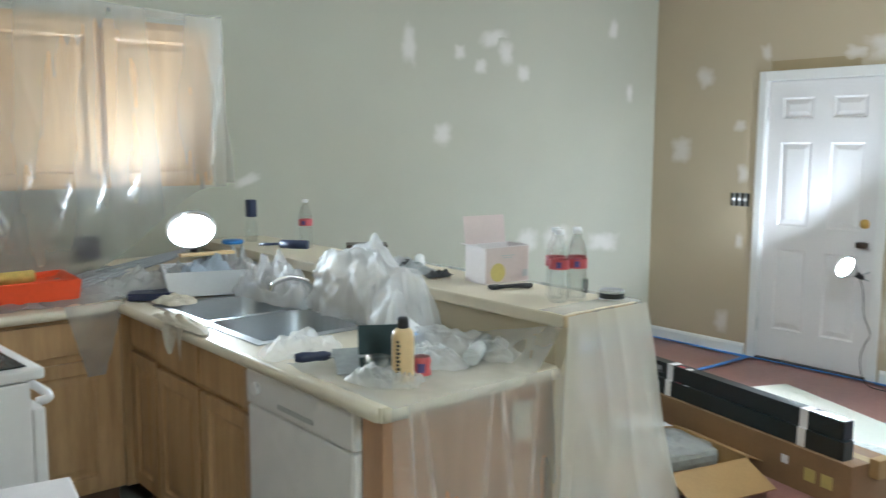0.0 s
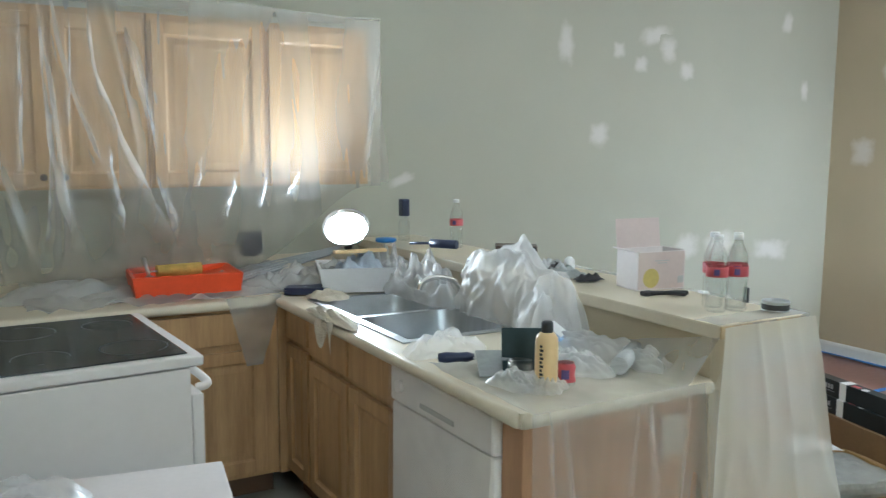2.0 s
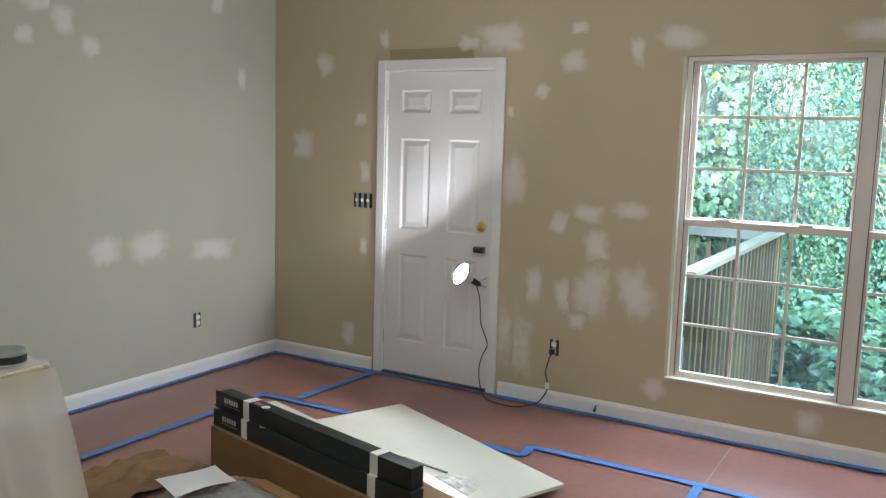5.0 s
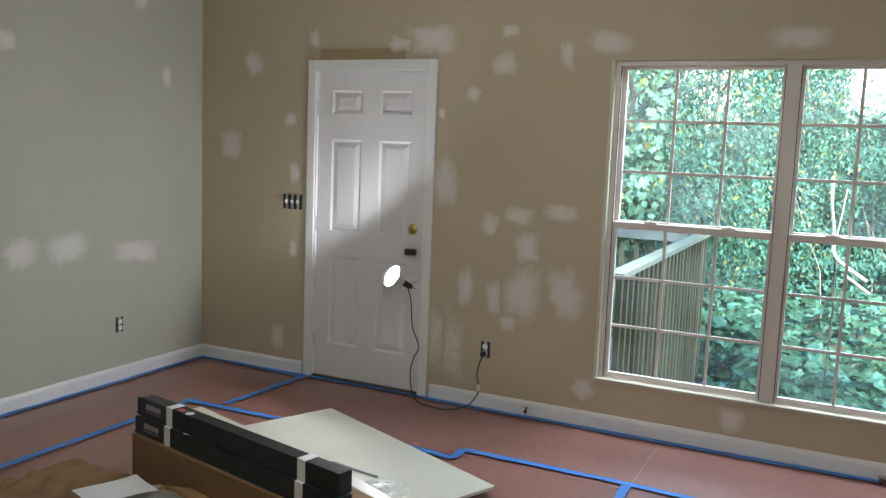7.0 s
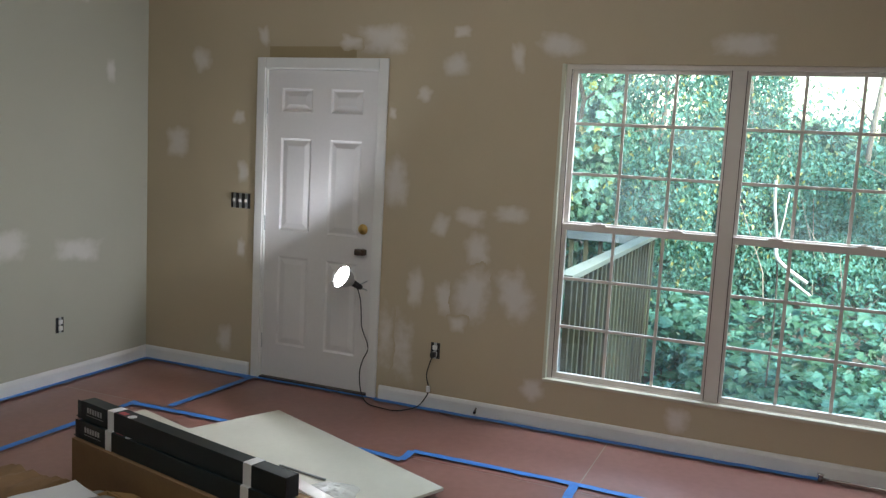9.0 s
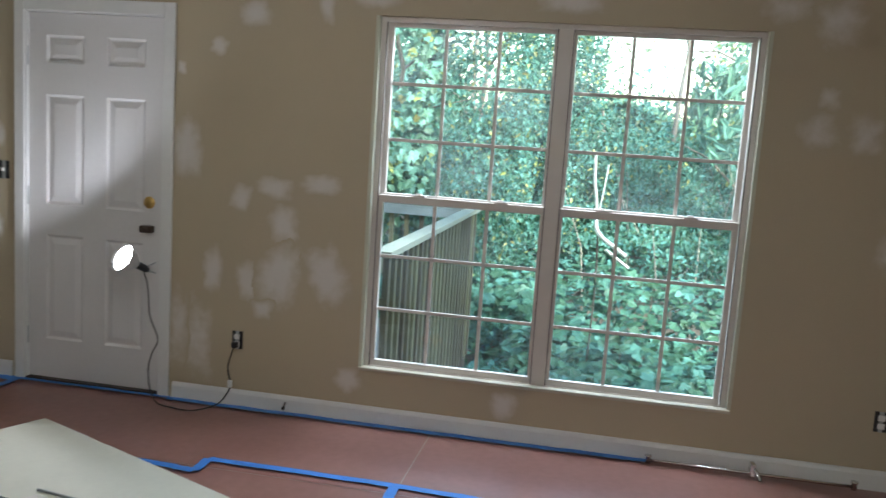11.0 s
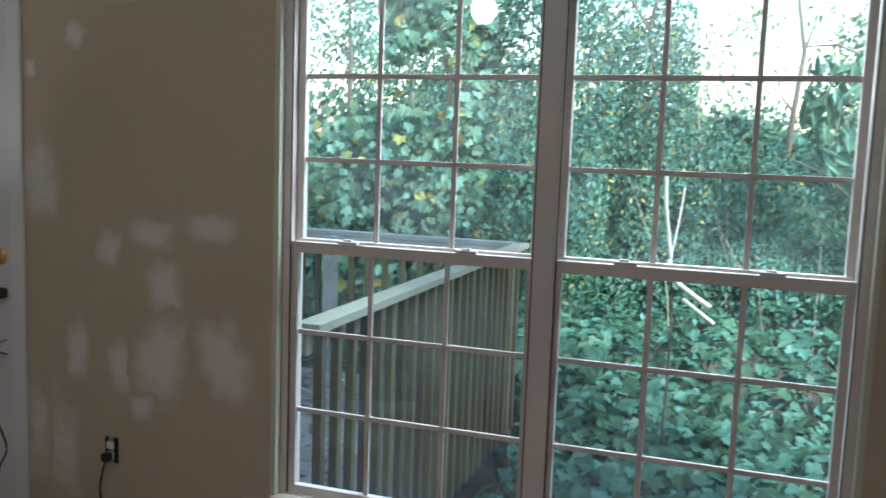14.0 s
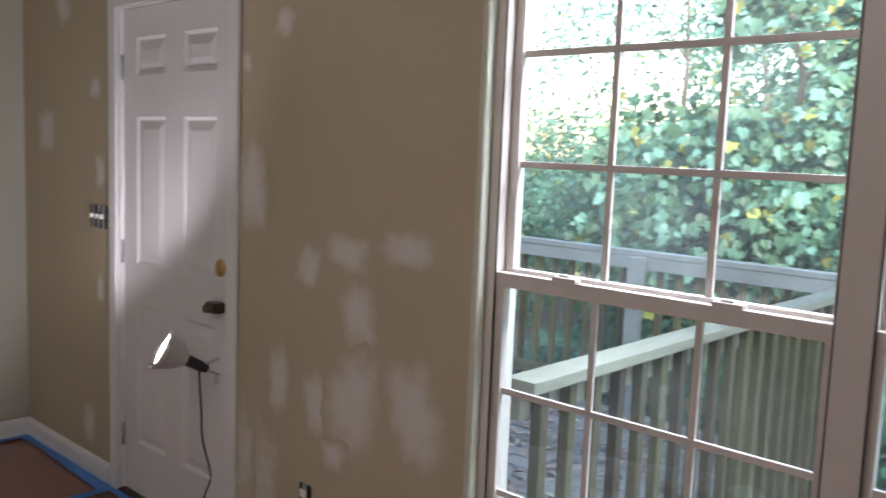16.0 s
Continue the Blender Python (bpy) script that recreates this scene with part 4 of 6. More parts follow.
for y0, y1 in bowls:
    bm = bmesh.new()
    cx, cy, hx, hy = (SX0 + SX1) / 2, (y0 + y1) / 2, (SX1 - SX0) / 2 - 0.023, (y1 - y0) / 2 + 0.002
    def ring(s, z, r):
        out = []
        for a in np.linspace(0, 2 * math.pi, 32, endpoint=False):
            c, q = math.cos(a), math.sin(a)
            k = (abs(c) ** r + abs(q) ** r) ** (-1 / r)
            out.append(bm.verts.new((cx + hx * s * k * c, cy + hy * s * k * q, z)))
        return out
    rs = [ring(1.0, 0.9142, 9), ring(0.985, 0.905, 9), ring(0.95, 0.80, 8), ring(0.90, 0.755, 6), ring(0.75, 0.738, 5), ring(0.12, 0.732, 2)]
    for p, q in zip(rs, rs[1:]):
        for i in range(32):
            bm.faces.new((p[i], p[(i + 1) % 32], q[(i + 1) % 32], q[i])).smooth = True
    bm.faces.new(rs[-1])
    part("bowl", bm, STEEL, sink, "steel bowl")
faucet = thing("faucet", (-3.985, -1.22, 0.9145), "chrome single-spout kitchen faucet on the sink deck", "faucet")
bm = bmesh.new()
tube(bm, ((-3.985, -1.22, 0.93), (-3.985, -1.22, 0.97), (-4.02, -1.22, 1.02), (-4.10, -1.22, 1.045), (-4.17, -1.22, 1.03), (-4.185, -1.22, 1.0)), 0.011, 10)
part("spout", bm, CHROME, faucet)
part("base_plate", B(-4.01, -1.33, 0.9148, -3.96, -1.11, 0.932, bevel=0.008), CHROME, faucet)
bm = bmesh.new()
cyl(bm, (-3.985, -1.22, 0.965), (-3.985, -1.22, 1.0), 0.02)
tube(bm, ((-3.985, -1.22, 1.0), (-3.96, -1.2, 1.03), (-3.95, -1.16, 1.05)), 0.007)
part("lever", bm, CHROME, faucet)

# raised breakfast bar
pony = tagged(mesh_ob("wall_1", B(-3.898, -2.455, -0.01, -3.79, -0.001, 1.03), WALL), "khaki painted half wall behind the peninsula", "wall", kind="structure")
bar = thing("breakfast_bar", (-3.72, -1.25, 1.03), "cream laminate raised bar top on a half wall", "bar top")
_bm = bmesh.new()
box(_bm, -3.915, -2.497, 1.031, -3.555, -0.001, 1.073, bevel=0.006)
part("slab", _bm, LAMINATE, bar)
part("edge_band", B(-3.913, -2.503, 1.034, -3.557, -2.4975, 1.070, bevel=0.002), mat("tan_edge_band", (0.50, 0.38, 0.22), 0.5), bar, "tan wood-look edge band")

# ---- stove ----
stove = thing("stove", (0, 0, 0), "white freestanding electric range with black glass cooktop", "stove")
# local: front faces +x, width along y
SW, SD = 0.76, 0.64
part("body", B(-SD, -SW / 2, 0.03, -0.03, SW / 2, 0.885, bevel=0.004), ENAMEL, stove)
part("oven_door", B(-0.026, -SW / 2 + 0.006, 0.20, 0.012, SW / 2 - 0.006, 0.80, bevel=0.008), ENAMEL, stove)
part("drawer", B(-0.026, -SW / 2 + 0.006, 0.045, 0.010, SW / 2 - 0.006, 0.19, bevel=0.008), ENAMEL, stove)
bm = bmesh.new()
tube(bm, ((0.014, -0.30, 0.80), (0.045, -0.30, 0.815), (0.05, 0.0, 0.815), (0.045, 0.30, 0.815), (0.014, 0.30, 0.80)), 0.014, 10)
part("oven_handle", bm, ENAMEL, stove)
part("cooktop_frame", B(-SD + 0.02, -SW / 2 - 0.004, 0.889, 0.012, SW / 2 + 0.004, 0.925, bevel=0.012, segments=3), ENAMEL, stove)
ct = part("glass_top", B(-SD + 0.095, -SW / 2 + 0.03, 0.9255, -0.03, SW / 2 - 0.03, 0.930, bevel=0.002), BLACKGLASS, stove, "black ceramic glass cooktop")
for bx, by, r in ((-0.15, -0.19, 0.10), (-0.15, 0.19, 0.08), (-0.42, -0.19, 0.08), (-0.42, 0.19, 0.10)):
    bm = bmesh.new()
    lathe(bm, ((r, 0.9303), (r + 0.004, 0.9303)), 40, (bx, by, 0))
    part("burner_ring", bm, mat("burner_print", (0.08, 0.085, 0.085), 0.3), ct, "grey printed burner ring")
bm = bmesh.new()
prof = ((-0.655, 0.88), (-0.655, 1.165), (-0.635, 1.185), (-0.60, 1.18), (-0.545, 1.02), (-0.548, 1.0), (-0.585, 0.99), (-0.575, 0.93), (-0.555, 0.9255), (-0.555, 0.88))
sides = []
for y in (-SW / 2 - 0.003, SW / 2 + 0.003):
    sides.append([bm.verts.new((x, y, z)) for x, z in prof])
for i in range(len(prof)):
    bm.faces.new((sides[0][i], sides[0][(i + 1) % len(prof)], sides[1][(i + 1) % len(prof)], sides[1][i]))
for s in sides:
    bm.faces.new(s)
bmesh.ops.recalc_face_normals(bm, faces=bm.faces)
guard = part("backguard", bm, ENAMEL, stove, "white sloping control backguard")
part("back_cover", B(-0.662, -SW / 2 + 0.02, 0.10, -0.656, SW / 2 - 0.02, 1.15), mat("galvanised_cover", (0.20, 0.205, 0.19), 0.55, 0.15, 6, 40, 0.05), stove, "grey metal back cover")
for k_ in range(4):
    part("vent_slot", B(-0.6645, -0.30, 1.00 - 0.03 * k_, -0.6618, -0.16, 1.012 - 0.03 * k_), DARK, stove, "dark vent slot")
for y in (-0.30, -0.20, 0.20, 0.30):
    bm = bmesh.new()
    lathe(bm, ((0.024, 0.0), (0.022, 0.016), (0.0, 0.017)), 16, (-0.572, y, 1.10), Matrix.Rotation(radians(70), 4, "Y"))
    box(bm, -0.565, y - 0.004, 1.085, -0.545, y + 0.004, 1.125, bevel=0.002)
    part("control_knob", bm, ENAMEL, guard)
part("clock_panel", facing(B(0, -0.09, -0.03, 0.003, 0.09, 0.03), Matrix.Translation((-0.572, 0, 1.10)) @ Matrix.Rotation(radians(-19), 4, "Y")), DARK, guard, "dark clock display")
for y in (-SW / 2 + 0.05, SW / 2 - 0.05):
    for x in (-0.60, -0.08):
        part("foot", cyl(bmesh.new(), (x, y, -0.012), (x, y, 0.03), 0.018, seg=10), DARK, stove)
settle(stove, pose(-5.155, -1.175, 0, 0, 0, 4))

# big carton beside the stove with plastic heaped on it
carton = thing("appliance_carton", (-5.5, -2.2, 0), "large white cardboard carton with sheeting piled on it", "box")
part("box_body", B(-6.15, -2.55, -0.012, -5.16, -1.905, 0.712, bevel=0.006), WHITECARD, carton)
part("side_print", B(-5.159, -2.5, 0.05, -5.1575, -1.95, 0.66), PINKCARD, carton, "pale pink side print")
settle(carton, pose(-5.16, -1.90, 0) @ pose(0, 0, 0, 0, 0, -9) @ pose(5.16, 1.90, 0) @ Matrix.Translation((-5.5, -2.2, 0)))


def heap(cx, cy, z, rx, ry, h, seed, rough=0.35, n=34, folds=2.4):
    """Crumpled sheeting: a low dome of folds and creases."""
    bm = bmesh.new()
    def fn(u, v):
        a, r = 2 * math.pi * u, v ** 0.8
        k = 1 + 0.3 * wob(math.cos(a) * 1.5 + seed, math.sin(a) * 1.5, seed, 1)
        x, y = math.cos(a) * r * rx * k, math.sin(a) * r * ry * k
        dome = max(0.0, 1 - r ** 2.2)
        crease = abs(wob(x * folds / rx + seed, y * folds / ry, seed * 2.0, 0.9)) + 0.35 * abs(wob(x * 2.3 * folds / rx, y * 2.3 * folds / ry + seed, 4, 1.0))
        return (cx + x, cy + y, z + 0.003 + h * dome * (1 - rough) + h * rough * 1.5 * crease * (0.25 + dome))
    surface(bm, fn, n * 2, n // 2 + 4)
    bmesh.ops.remove_doubles(bm, verts=bm.verts, dist=0.0005)
    return bm


solo("crumpled_sheet", heap(-5.66, -2.03, 0.705, 0.17, 0.15, 0.09, 3, 0.25), BAGW, "crumpled clear plastic sheeting heaped on the carton", "plastic sheet", "loose plastic sheeting")
solo("crumpled_sheet", heap(-5.86, -2.30, 0.70, 0.18, 0.28, 0.36, 8, 0.18), BAGW, "white plastic sheeting bundled on the carton", "plastic sheet", "loose plastic sheeting")

# ---- plastic film over the wall cabinets ----
bm = bmesh.new()
def hem(x):
    """Height of the film's lower edge: low over the worktop, risen toward the lamp."""
    k = min(1.0, max(0.0, (x + 4.62) / 0.60))
    return 0.98 + (UB - 0.005 - 0.98) * k * k * (3 - 2 * k) + 0.03 * wob(x, 2, 0, 3) * (1 - k)


def film(u, v):
    x = -6.6 + 2.64 * u
    top = 2.165 + 0.015 * math.sin(x * 5)
    z = top + (hem(x) - top) * v
    loose = 0.05 + 0.95 * min(1.0, max(0.0, (-4.85 - x) * 2.0))
    xs_ = x - 0.25 * (2.1 - z) * min(1.0, max(0.0, (x + 6.2) * 0.8)) + 0.06 * (2.1 - z) * wob(x, 7, 0, 1.7)
    ridge = (1 - abs(wob(xs_, 3, z * 0.12, 6.0))) ** 8
    hang = min(1.0, v * 3)
    y = -0.392 - loose * (0.2 + 0.8 * hang) * (0.012 + 0.012 * wob(xs_, 0, z * 0.2, 4.0) + 0.05 * ridge)
    if z < UB:
        k = min(1.0, (UB - z) / 0.40)
        y += 0.17 * k * k
    return (x, y, z)
cfl = thing("cabinet_film", (-5.3, -0.37, 1.0), "clear plastic film taped over the wall cabinets", "plastic sheet", "loose plastic sheeting")
part("front_fall", surface(bm, film, 360, 44), FILMC, cfl)
bm = bmesh.new()
def film_side(u, v):
    z = 2.165 - 0.78 * v
    return (-3.958 + 0.022 * wob(u, z, 0, 5) + 0.05 * (1 - u) * v * v, -0.388 + 0.386 * u, z)
part("side_fall", surface(bm, film_side, 10, 40), FILMC, cfl)
bm = bmesh.new()
def film_top(u, v):
    x = -6.6 + 2.64 * u
    return (x, -0.386 + 0.384 * v, 2.165 + 0.02 * v + 0.012 * wob(x, v, 0, 4))
part("top_fold", surface(bm, film_top, 60, 6), FILMC, cfl)
# light streaks on folds, drawn as milky strips: (x, z) at the top, at the middle and at the foot, and the width there
GLINTS = ((-5.745, 2.03, -5.75, 1.80, -5.755, 1.60, 0.022), (-5.60, 2.08, -5.60, 1.85, -5.66, 1.55, 0.016), (-5.52, 2.09, -5.53, 1.75, -5.55, 1.38, 0.020),
          (-5.436, 2.10, -5.396, 1.571, -5.317, 1.13, 0.040), (-5.339, 2.09, -5.35, 1.85, -5.372, 1.63, 0.015), (-5.274, 2.07, -5.215, 1.691, -4.98, 1.15, 0.036),
          (-5.42, 1.62, -5.42, 1.40, -5.43, 1.12, 0.022), (-5.215, 1.56, -5.20, 1.38, -5.17, 1.15, 0.028), (-5.61, 1.53, -5.64, 1.42, -5.70, 1.25, 0.030),
          (-5.10, 1.95, -5.05, 1.75, -5.01, 1.52, 0.012), (-5.95, 2.06, -5.93, 1.7, -5.96, 1.32, 0.026), (-6.12, 2.07, -6.10, 1.6, -6.14, 1.2, 0.028), (-6.30, 2.06, -6.27, 1.7, -6.30, 1.3, 0.024),
          (-4.554, 1.46, -4.57, 1.38, -4.608, 1.275, 0.02), (-4.843, 1.52, -4.85, 1.45, -4.87, 1.38, 0.014), (-4.40, 1.44, -4.42, 1.39, -4.45, 1.33, 0.018), (-4.70, 1.44, -4.73, 1.33, -4.78, 1.2, 0.03), (-4.0, 2.12, -4.03, 1.8, -4.09, 1.42, 0.022), (-5.02, 1.45, -4.97, 1.3, -4.9, 1.12, 0.03))
for k_, (xa, za, xb, zb, xc, zc, wd) in enumerate(GLINTS):
    def pleat(u, v):
        x = (1 - v) ** 2 * xa + 2 * v * (1 - v) * (2 * xb - 0.5 * xa - 0.5 * xc) + v * v * xc
        z = (1 - v) ** 2 * za + 2 * v * (1 - v) * (2 * zb - 0.5 * za - 0.5 * zc) + v * v * zc
        w = 2.4 * wd * (0.3 + 0.7 * v) * (1 + 0.6 * wob(k_, v * 5, 0, 1))
        back = 0.17 * min(1.0, max(0.0, (UB - z) / 0.40)) ** 2
        return (x + (u - 0.5) * w, -0.466 + back - 0.012 * math.sin(math.pi * u) - 0.01 * wob(v * 6, k_, u * 2, 1), z)
    pl = part("pleat", surface(bmesh.new(), pleat, 10, 40), GLINT, cfl, "milky strip drawn as the bright streak of a film fold")
    glint_cover = [(i / 10 if k_ % 3 else 1 - i / 10) ** 1.4 * min(1.0, 1.3 * math.sin(math.pi * (0.04 + 0.96 * j / 40)) + 0.15) * (0.75 + 0.6 * wob(k_ * 3, j / 40 * 9, i / 10 * 2, 1)) for i in range(11) for j in range(41)]
    at_ = pl.data.attributes.new("cover", "FLOAT", "POINT")
    at_.data.foreach_set("value", [min(1.0, max(0.0, q)) for q in glint_cover])
# film over the corner worktop
bm = bmesh.new()
def cfilm(u, v):
    x, y = -5.55 + 1.15 * u, -0.03 - 0.62 * v
    return (x, y, 0.916 + 0.05 * abs(wob(x, y, 0, 6)) + 0.03 * abs(wob(x, y, 2, 15)) + 0.05 * (1 - v) ** 2)
wfl = thing("worktop_film", (-5.0, -0.35, 0.92), "clear plastic film bunched over the corner worktop", "plastic sheet", "loose plastic sheeting")
part("top_sheet", surface(bm, cfilm, 60, 34), FILM, wfl)
def cdrop(u, v):
    x = -4.80 + 0.24 * u * (1 - 0.7 * v) + 0.08 * v
    return (x, -0.66 - 0.01 * wob(x, v, 0, 9), 0.925 - 0.30 * v)
part("hanging_corner", surface(bmesh.new(), cdrop, 14, 14), FILM, wfl, "corner of film hanging over the edge")

# ---- drape over the peninsula end ----
bm = bmesh.new()
def drape(u, v):
    # from the worktop corner along the end, round the bar end
    x = -4.56 + 1.0 * u
    top = 0.918 + 0.158 * min(1, max(0, (u - 0.62) / 0.06))
    z = top * (1 - v)
    spread = 0.20 * v * max(0, (u - 0.45) / 0.55)
    out = 0.01 + 0.035 * v + 0.028 * v * wob(x * 3, 0, 0, 2.6) + 0.016 * abs(wob(x, 5, z * 0.3, 9)) * (0.3 + v)
    return (x + spread, -2.492 - (0.015 if u > 0.6 else 0.0) - out, max(z, 0.003))
pdr = thing("peninsula_drape", (-4.0, -2.5, 0), "clear plastic sheet draped over the peninsula end to the floor", "plastic sheet", "loose plastic sheeting")
part("end_fall", surface(bm, drape, 90, 34), FILMD, pdr)
bm = bmesh.new()
def drape_side(u, v):
    y = -2.505 + 1.3 * u
    out = 0.012 + 0.19 * v + 0.03 * v * wob(y, 0, 0, 4) + 0.012 * abs(wob(y, 5, 0, 10))
    return (-3.553 + out, y - 0.03 * v * (1 - u), max(1.078 * (1 - v), 0.003))
part("side_fall", surface(bm, drape_side, 50, 30), FILMD, pdr)
bm = bmesh.new()
def drape_top(u, v):
    return (-3.93 + 0.38 * u, -2.51 + 0.10 * v, 1.0775 + 0.004 * abs(wob(u * 3, v, 0, 3)))
part("bar_fold", surface(bm, drape_top, 12, 4), FILMD, pdr)
bm = bmesh.new()
def wt(u, v):
    x, y = -4.55 + 0.64 * u, -2.50 + 0.55 * v
    return (x, y, 0.9145 + 0.018 * abs(wob(x, y, 0, 8)) * v + 0.13 * max(0, u - 0.82) / 0.18 * (1 - v))
part("worktop_fold", surface(bm, wt, 36, 30), FILMD, pdr)
# milky strips drawn as light streaks on folds running down the end panel
for k_, (xa, xb, xc, wd) in enumerate(((-4.50, -4.46, -4.36, 0.020), (-4.26, -4.33, -4.40, 0.018), (-4.22, -4.20, -4.12, 0.022), (-4.08, -4.15, -4.22, 0.014), (-3.98, -4.02, -4.10, 0.030), (-4.54, -4.545, -4.53, 0.016))):
    def end_fold(u, v):
        x = (1 - v) ** 2 * xa + 2 * v * (1 - v) * xb + v * v * xc
        w = 2.6 * wd * (0.35 + 0.65 * v) * (1 + 0.5 * wob(k_, v * 5, 3, 1))
        return (x + (u - 0.5) * w, -2.550 - 0.075 * v - 0.012 * math.sin(math.pi * u), 0.905 * (1 - v) + 0.01)
    pl = part("fold", surface(bmesh.new(), end_fold, 8, 30), GLINT, pdr, "milky strip drawn as the bright streak of a film fold")
    at_ = pl.data.attributes.new("cover", "FLOAT", "POINT")
    at_.data.foreach_set("value", [0.5 * math.sin(math.pi * i / 8) * (0.45 + 0.9 * max(0.0, wob(k_ * 3, j / 5, 0, 1) + 0.35)) for i in range(9) for j in range(31)])
# milkier doubled part below the bar end
bm = bmesh.new()
def drape2(u, v):
    x = -3.935 + 0.38 * u
    z = 1.076 * (1 - v)
    return (x + 0.19 * v * u - 0.24 * v ** 1.2 * (1 - u), -2.532 - 0.095 * v - 0.012 * v * wob(x * 3, 2, 0, 2.6) - 0.045 * (1 - abs(wob(x - 0.1 * v * u, 6, z * 0.15, 11))) ** 3 * (0.15 + v), max(z, 0.004))
part("bar_end_fall", surface(bm, drape2, 90, 30), FILMW, pdr, "milky doubled sheet hanging from the bar end")


# ---- things on the worktop and bar ----
def water_bottle(x, y, z, h=0.235, label="clear empty water bottle with a red and blue label"):
    root = thing("water_bottle", (x, y, z), label, "bottle", "water bottles")
    s = h / 0.235
    bm = bmesh.new()
    prof = [(0.0, 0.002), (0.026, 0.0), (0.031, 0.006)]
    for k in range(14):
        prof.append((0.032 - (0.0022 if k % 2 else 0.0), 0.015 + k * 0.0095))
    prof += [(0.031, 0.155), (0.026, 0.178), (0.016, 0.200), (0.0125, 0.208), (0.0125, 0.221)]
    lathe(bm, [(r * s, q * s) for r, q in prof], 20, (x, y, z))
    b = part("bottle_body", bm, PET, root)
    b.visible_shadow = False
    bm = bmesh.new()
    lathe(bm, [(r * s, q * s) for r, q in ((0.0328, 0.108), (0.0332, 0.109), (0.0332, 0.138), (0.0328, 0.139))], 24, (x, y, z))
    part("label_band", bm, RED, root, "red paper label")
    bm = bmesh.new()
    for a0 in (3.6,):
        surface(bm, lambda u, v: (x + 0.0338 * s * math.cos(a0 + u * 0.5), y + 0.0338 * s * math.sin(a0 + u * 0.5), z + s * (0.114 + 0.019 * v)), 6, 1)
    part("label_badge", bm, BLUEL, root, "dark blue badge")
    bm = bmesh.new()
    lathe(bm, [(r * s, q * s) for r, q in ((0.0, 0.235), (0.013, 0.235), (0.014, 0.232), (0.014, 0.220), (0.0125, 0.219))], 16, (x, y, z))
    part("cap", bm, WHITEL, root, "white screw cap")
    return root


BZ = 1.0735
for bx, by in ((-3.765, -2.345), (-3.70, -2.365), (-3.655, -2.325), (-3.715, -2.285)):
    water_bottle(bx, by, BZ)
water_bottle(-3.66, -0.62, BZ, 0.235, "clear water bottle with a red label on the bar")

tin = thing("food_tin", (-3.585, -2.425, BZ), "short shiny tin with a dark band", "tin")
bm = bmesh.new()
lathe(bm, ((0.0, 0.0), (0.040, 0.0), (0.042, 0.003), (0.041, 0.006), (0.041, 0.028), (0.0425, 0.031), (0.040, 0.034), (0.038, 0.030), (0.0, 0.030)), 24, (-3.60, -2.43, BZ))
part("tin_body", bm, STEEL, tin)
bm = bmesh.new()
lathe(bm, ((0.0414, 0.008), (0.0416, 0.0085), (0.0416, 0.024), (0.0414, 0.0245)), 24, (-3.60, -2.43, BZ))
part("band", bm, DARK, tin, "dark printed band")
bm = bmesh.new()
box(bm, -3.572, -2.30, BZ, -3.563, -2.282, BZ + 0.05, bevel=0.002)
solo("utility_blade", bm, DARK, "small dark tool standing at the bar edge", "tool")

# open carton with a raised lid
cb = thing("open_carton", (-3.63, -1.92, BZ), "white and pink product carton with its lid flap raised", "box")
m = Matrix.Translation((-3.625, -1.915, BZ)) @ Matrix.Rotation(radians(-6), 4, "Z")
W2, D2, H2 = 0.10, 0.062, 0.135
for a in ((-W2, -D2, 0, W2, -D2 + 0.003, H2), (-W2, D2 - 0.003, 0, W2, D2, H2), (-W2, -D2 + 0.003, 0, -W2 + 0.003, D2 - 0.003, H2), (W2 - 0.003, -D2 + 0.003, 0, W2, D2 - 0.003, H2), (-W2 + 0.003, -D2 + 0.003, 0, W2 - 0.003, D2 - 0.003, 0.003)):
    part("box_panel", facing(B(*a), m), WHITECARD, cb)
part("front_print", facing(B(-W2 + 0.001, -D2 - 0.0012, 0.004, W2 - 0.001, -D2 - 0.0002, H2 - 0.003), m), PINKCARD, cb, "pale pink printed front")
part("lid_flap", facing(B(-W2, 0, 0, W2 - 0.012, 0.003, 0.105), m @ Matrix.Translation((0, D2, H2)) @ Matrix.Rotation(radians(-8), 4, "X")), PINKCARD, cb, "raised pink lid flap")
for s in (-1,):
    part("side_flap", facing(B(0, -D2 + 0.005, 0, 0.025, D2 - 0.005, 0.003), m @ Matrix.Translation((s * W2, 0, H2)) @ Matrix.Rotation(radians(20 if s > 0 else 200), 4, "Y")), WHITECARD, cb, "white side flap")
bm = bmesh.new()
cyl(bm, (-0.045, -D2 - 0.002, 0.042), (-0.045, -D2 - 0.0013, 0.042), 0.034, seg=22)
part("round_picture", facing(bm, m), YELLOWINK, cb, "round yellow printed picture")
part("print_bar", facing(B(0.07, -D2 - 0.002, 0.02, 0.095, -D2 - 0.0013, 0.045), m), mat("grey_print", (0.45, 0.45, 0.45), 0.5), cb, "grey printed square")
for z0, x0, x1 in ((0.10, -0.03, 0.03), (0.092, -0.02, 0.02)):
    part("print_bar", facing(B(x0, -D2 - 0.002, z0, x1, -D2 - 0.0013, z0 + 0.004), m), mat("grey_print", (0.45, 0.45, 0.45), 0.5), cb, "grey print lines")

# bric-a-brac along the bar
bm = bmesh.new()
tube(bm, ((-3.76, -2.05, BZ + 0.008), (-3.71, -2.09, BZ + 0.012), (-3.66, -2.12, BZ + 0.008)), 0.007)
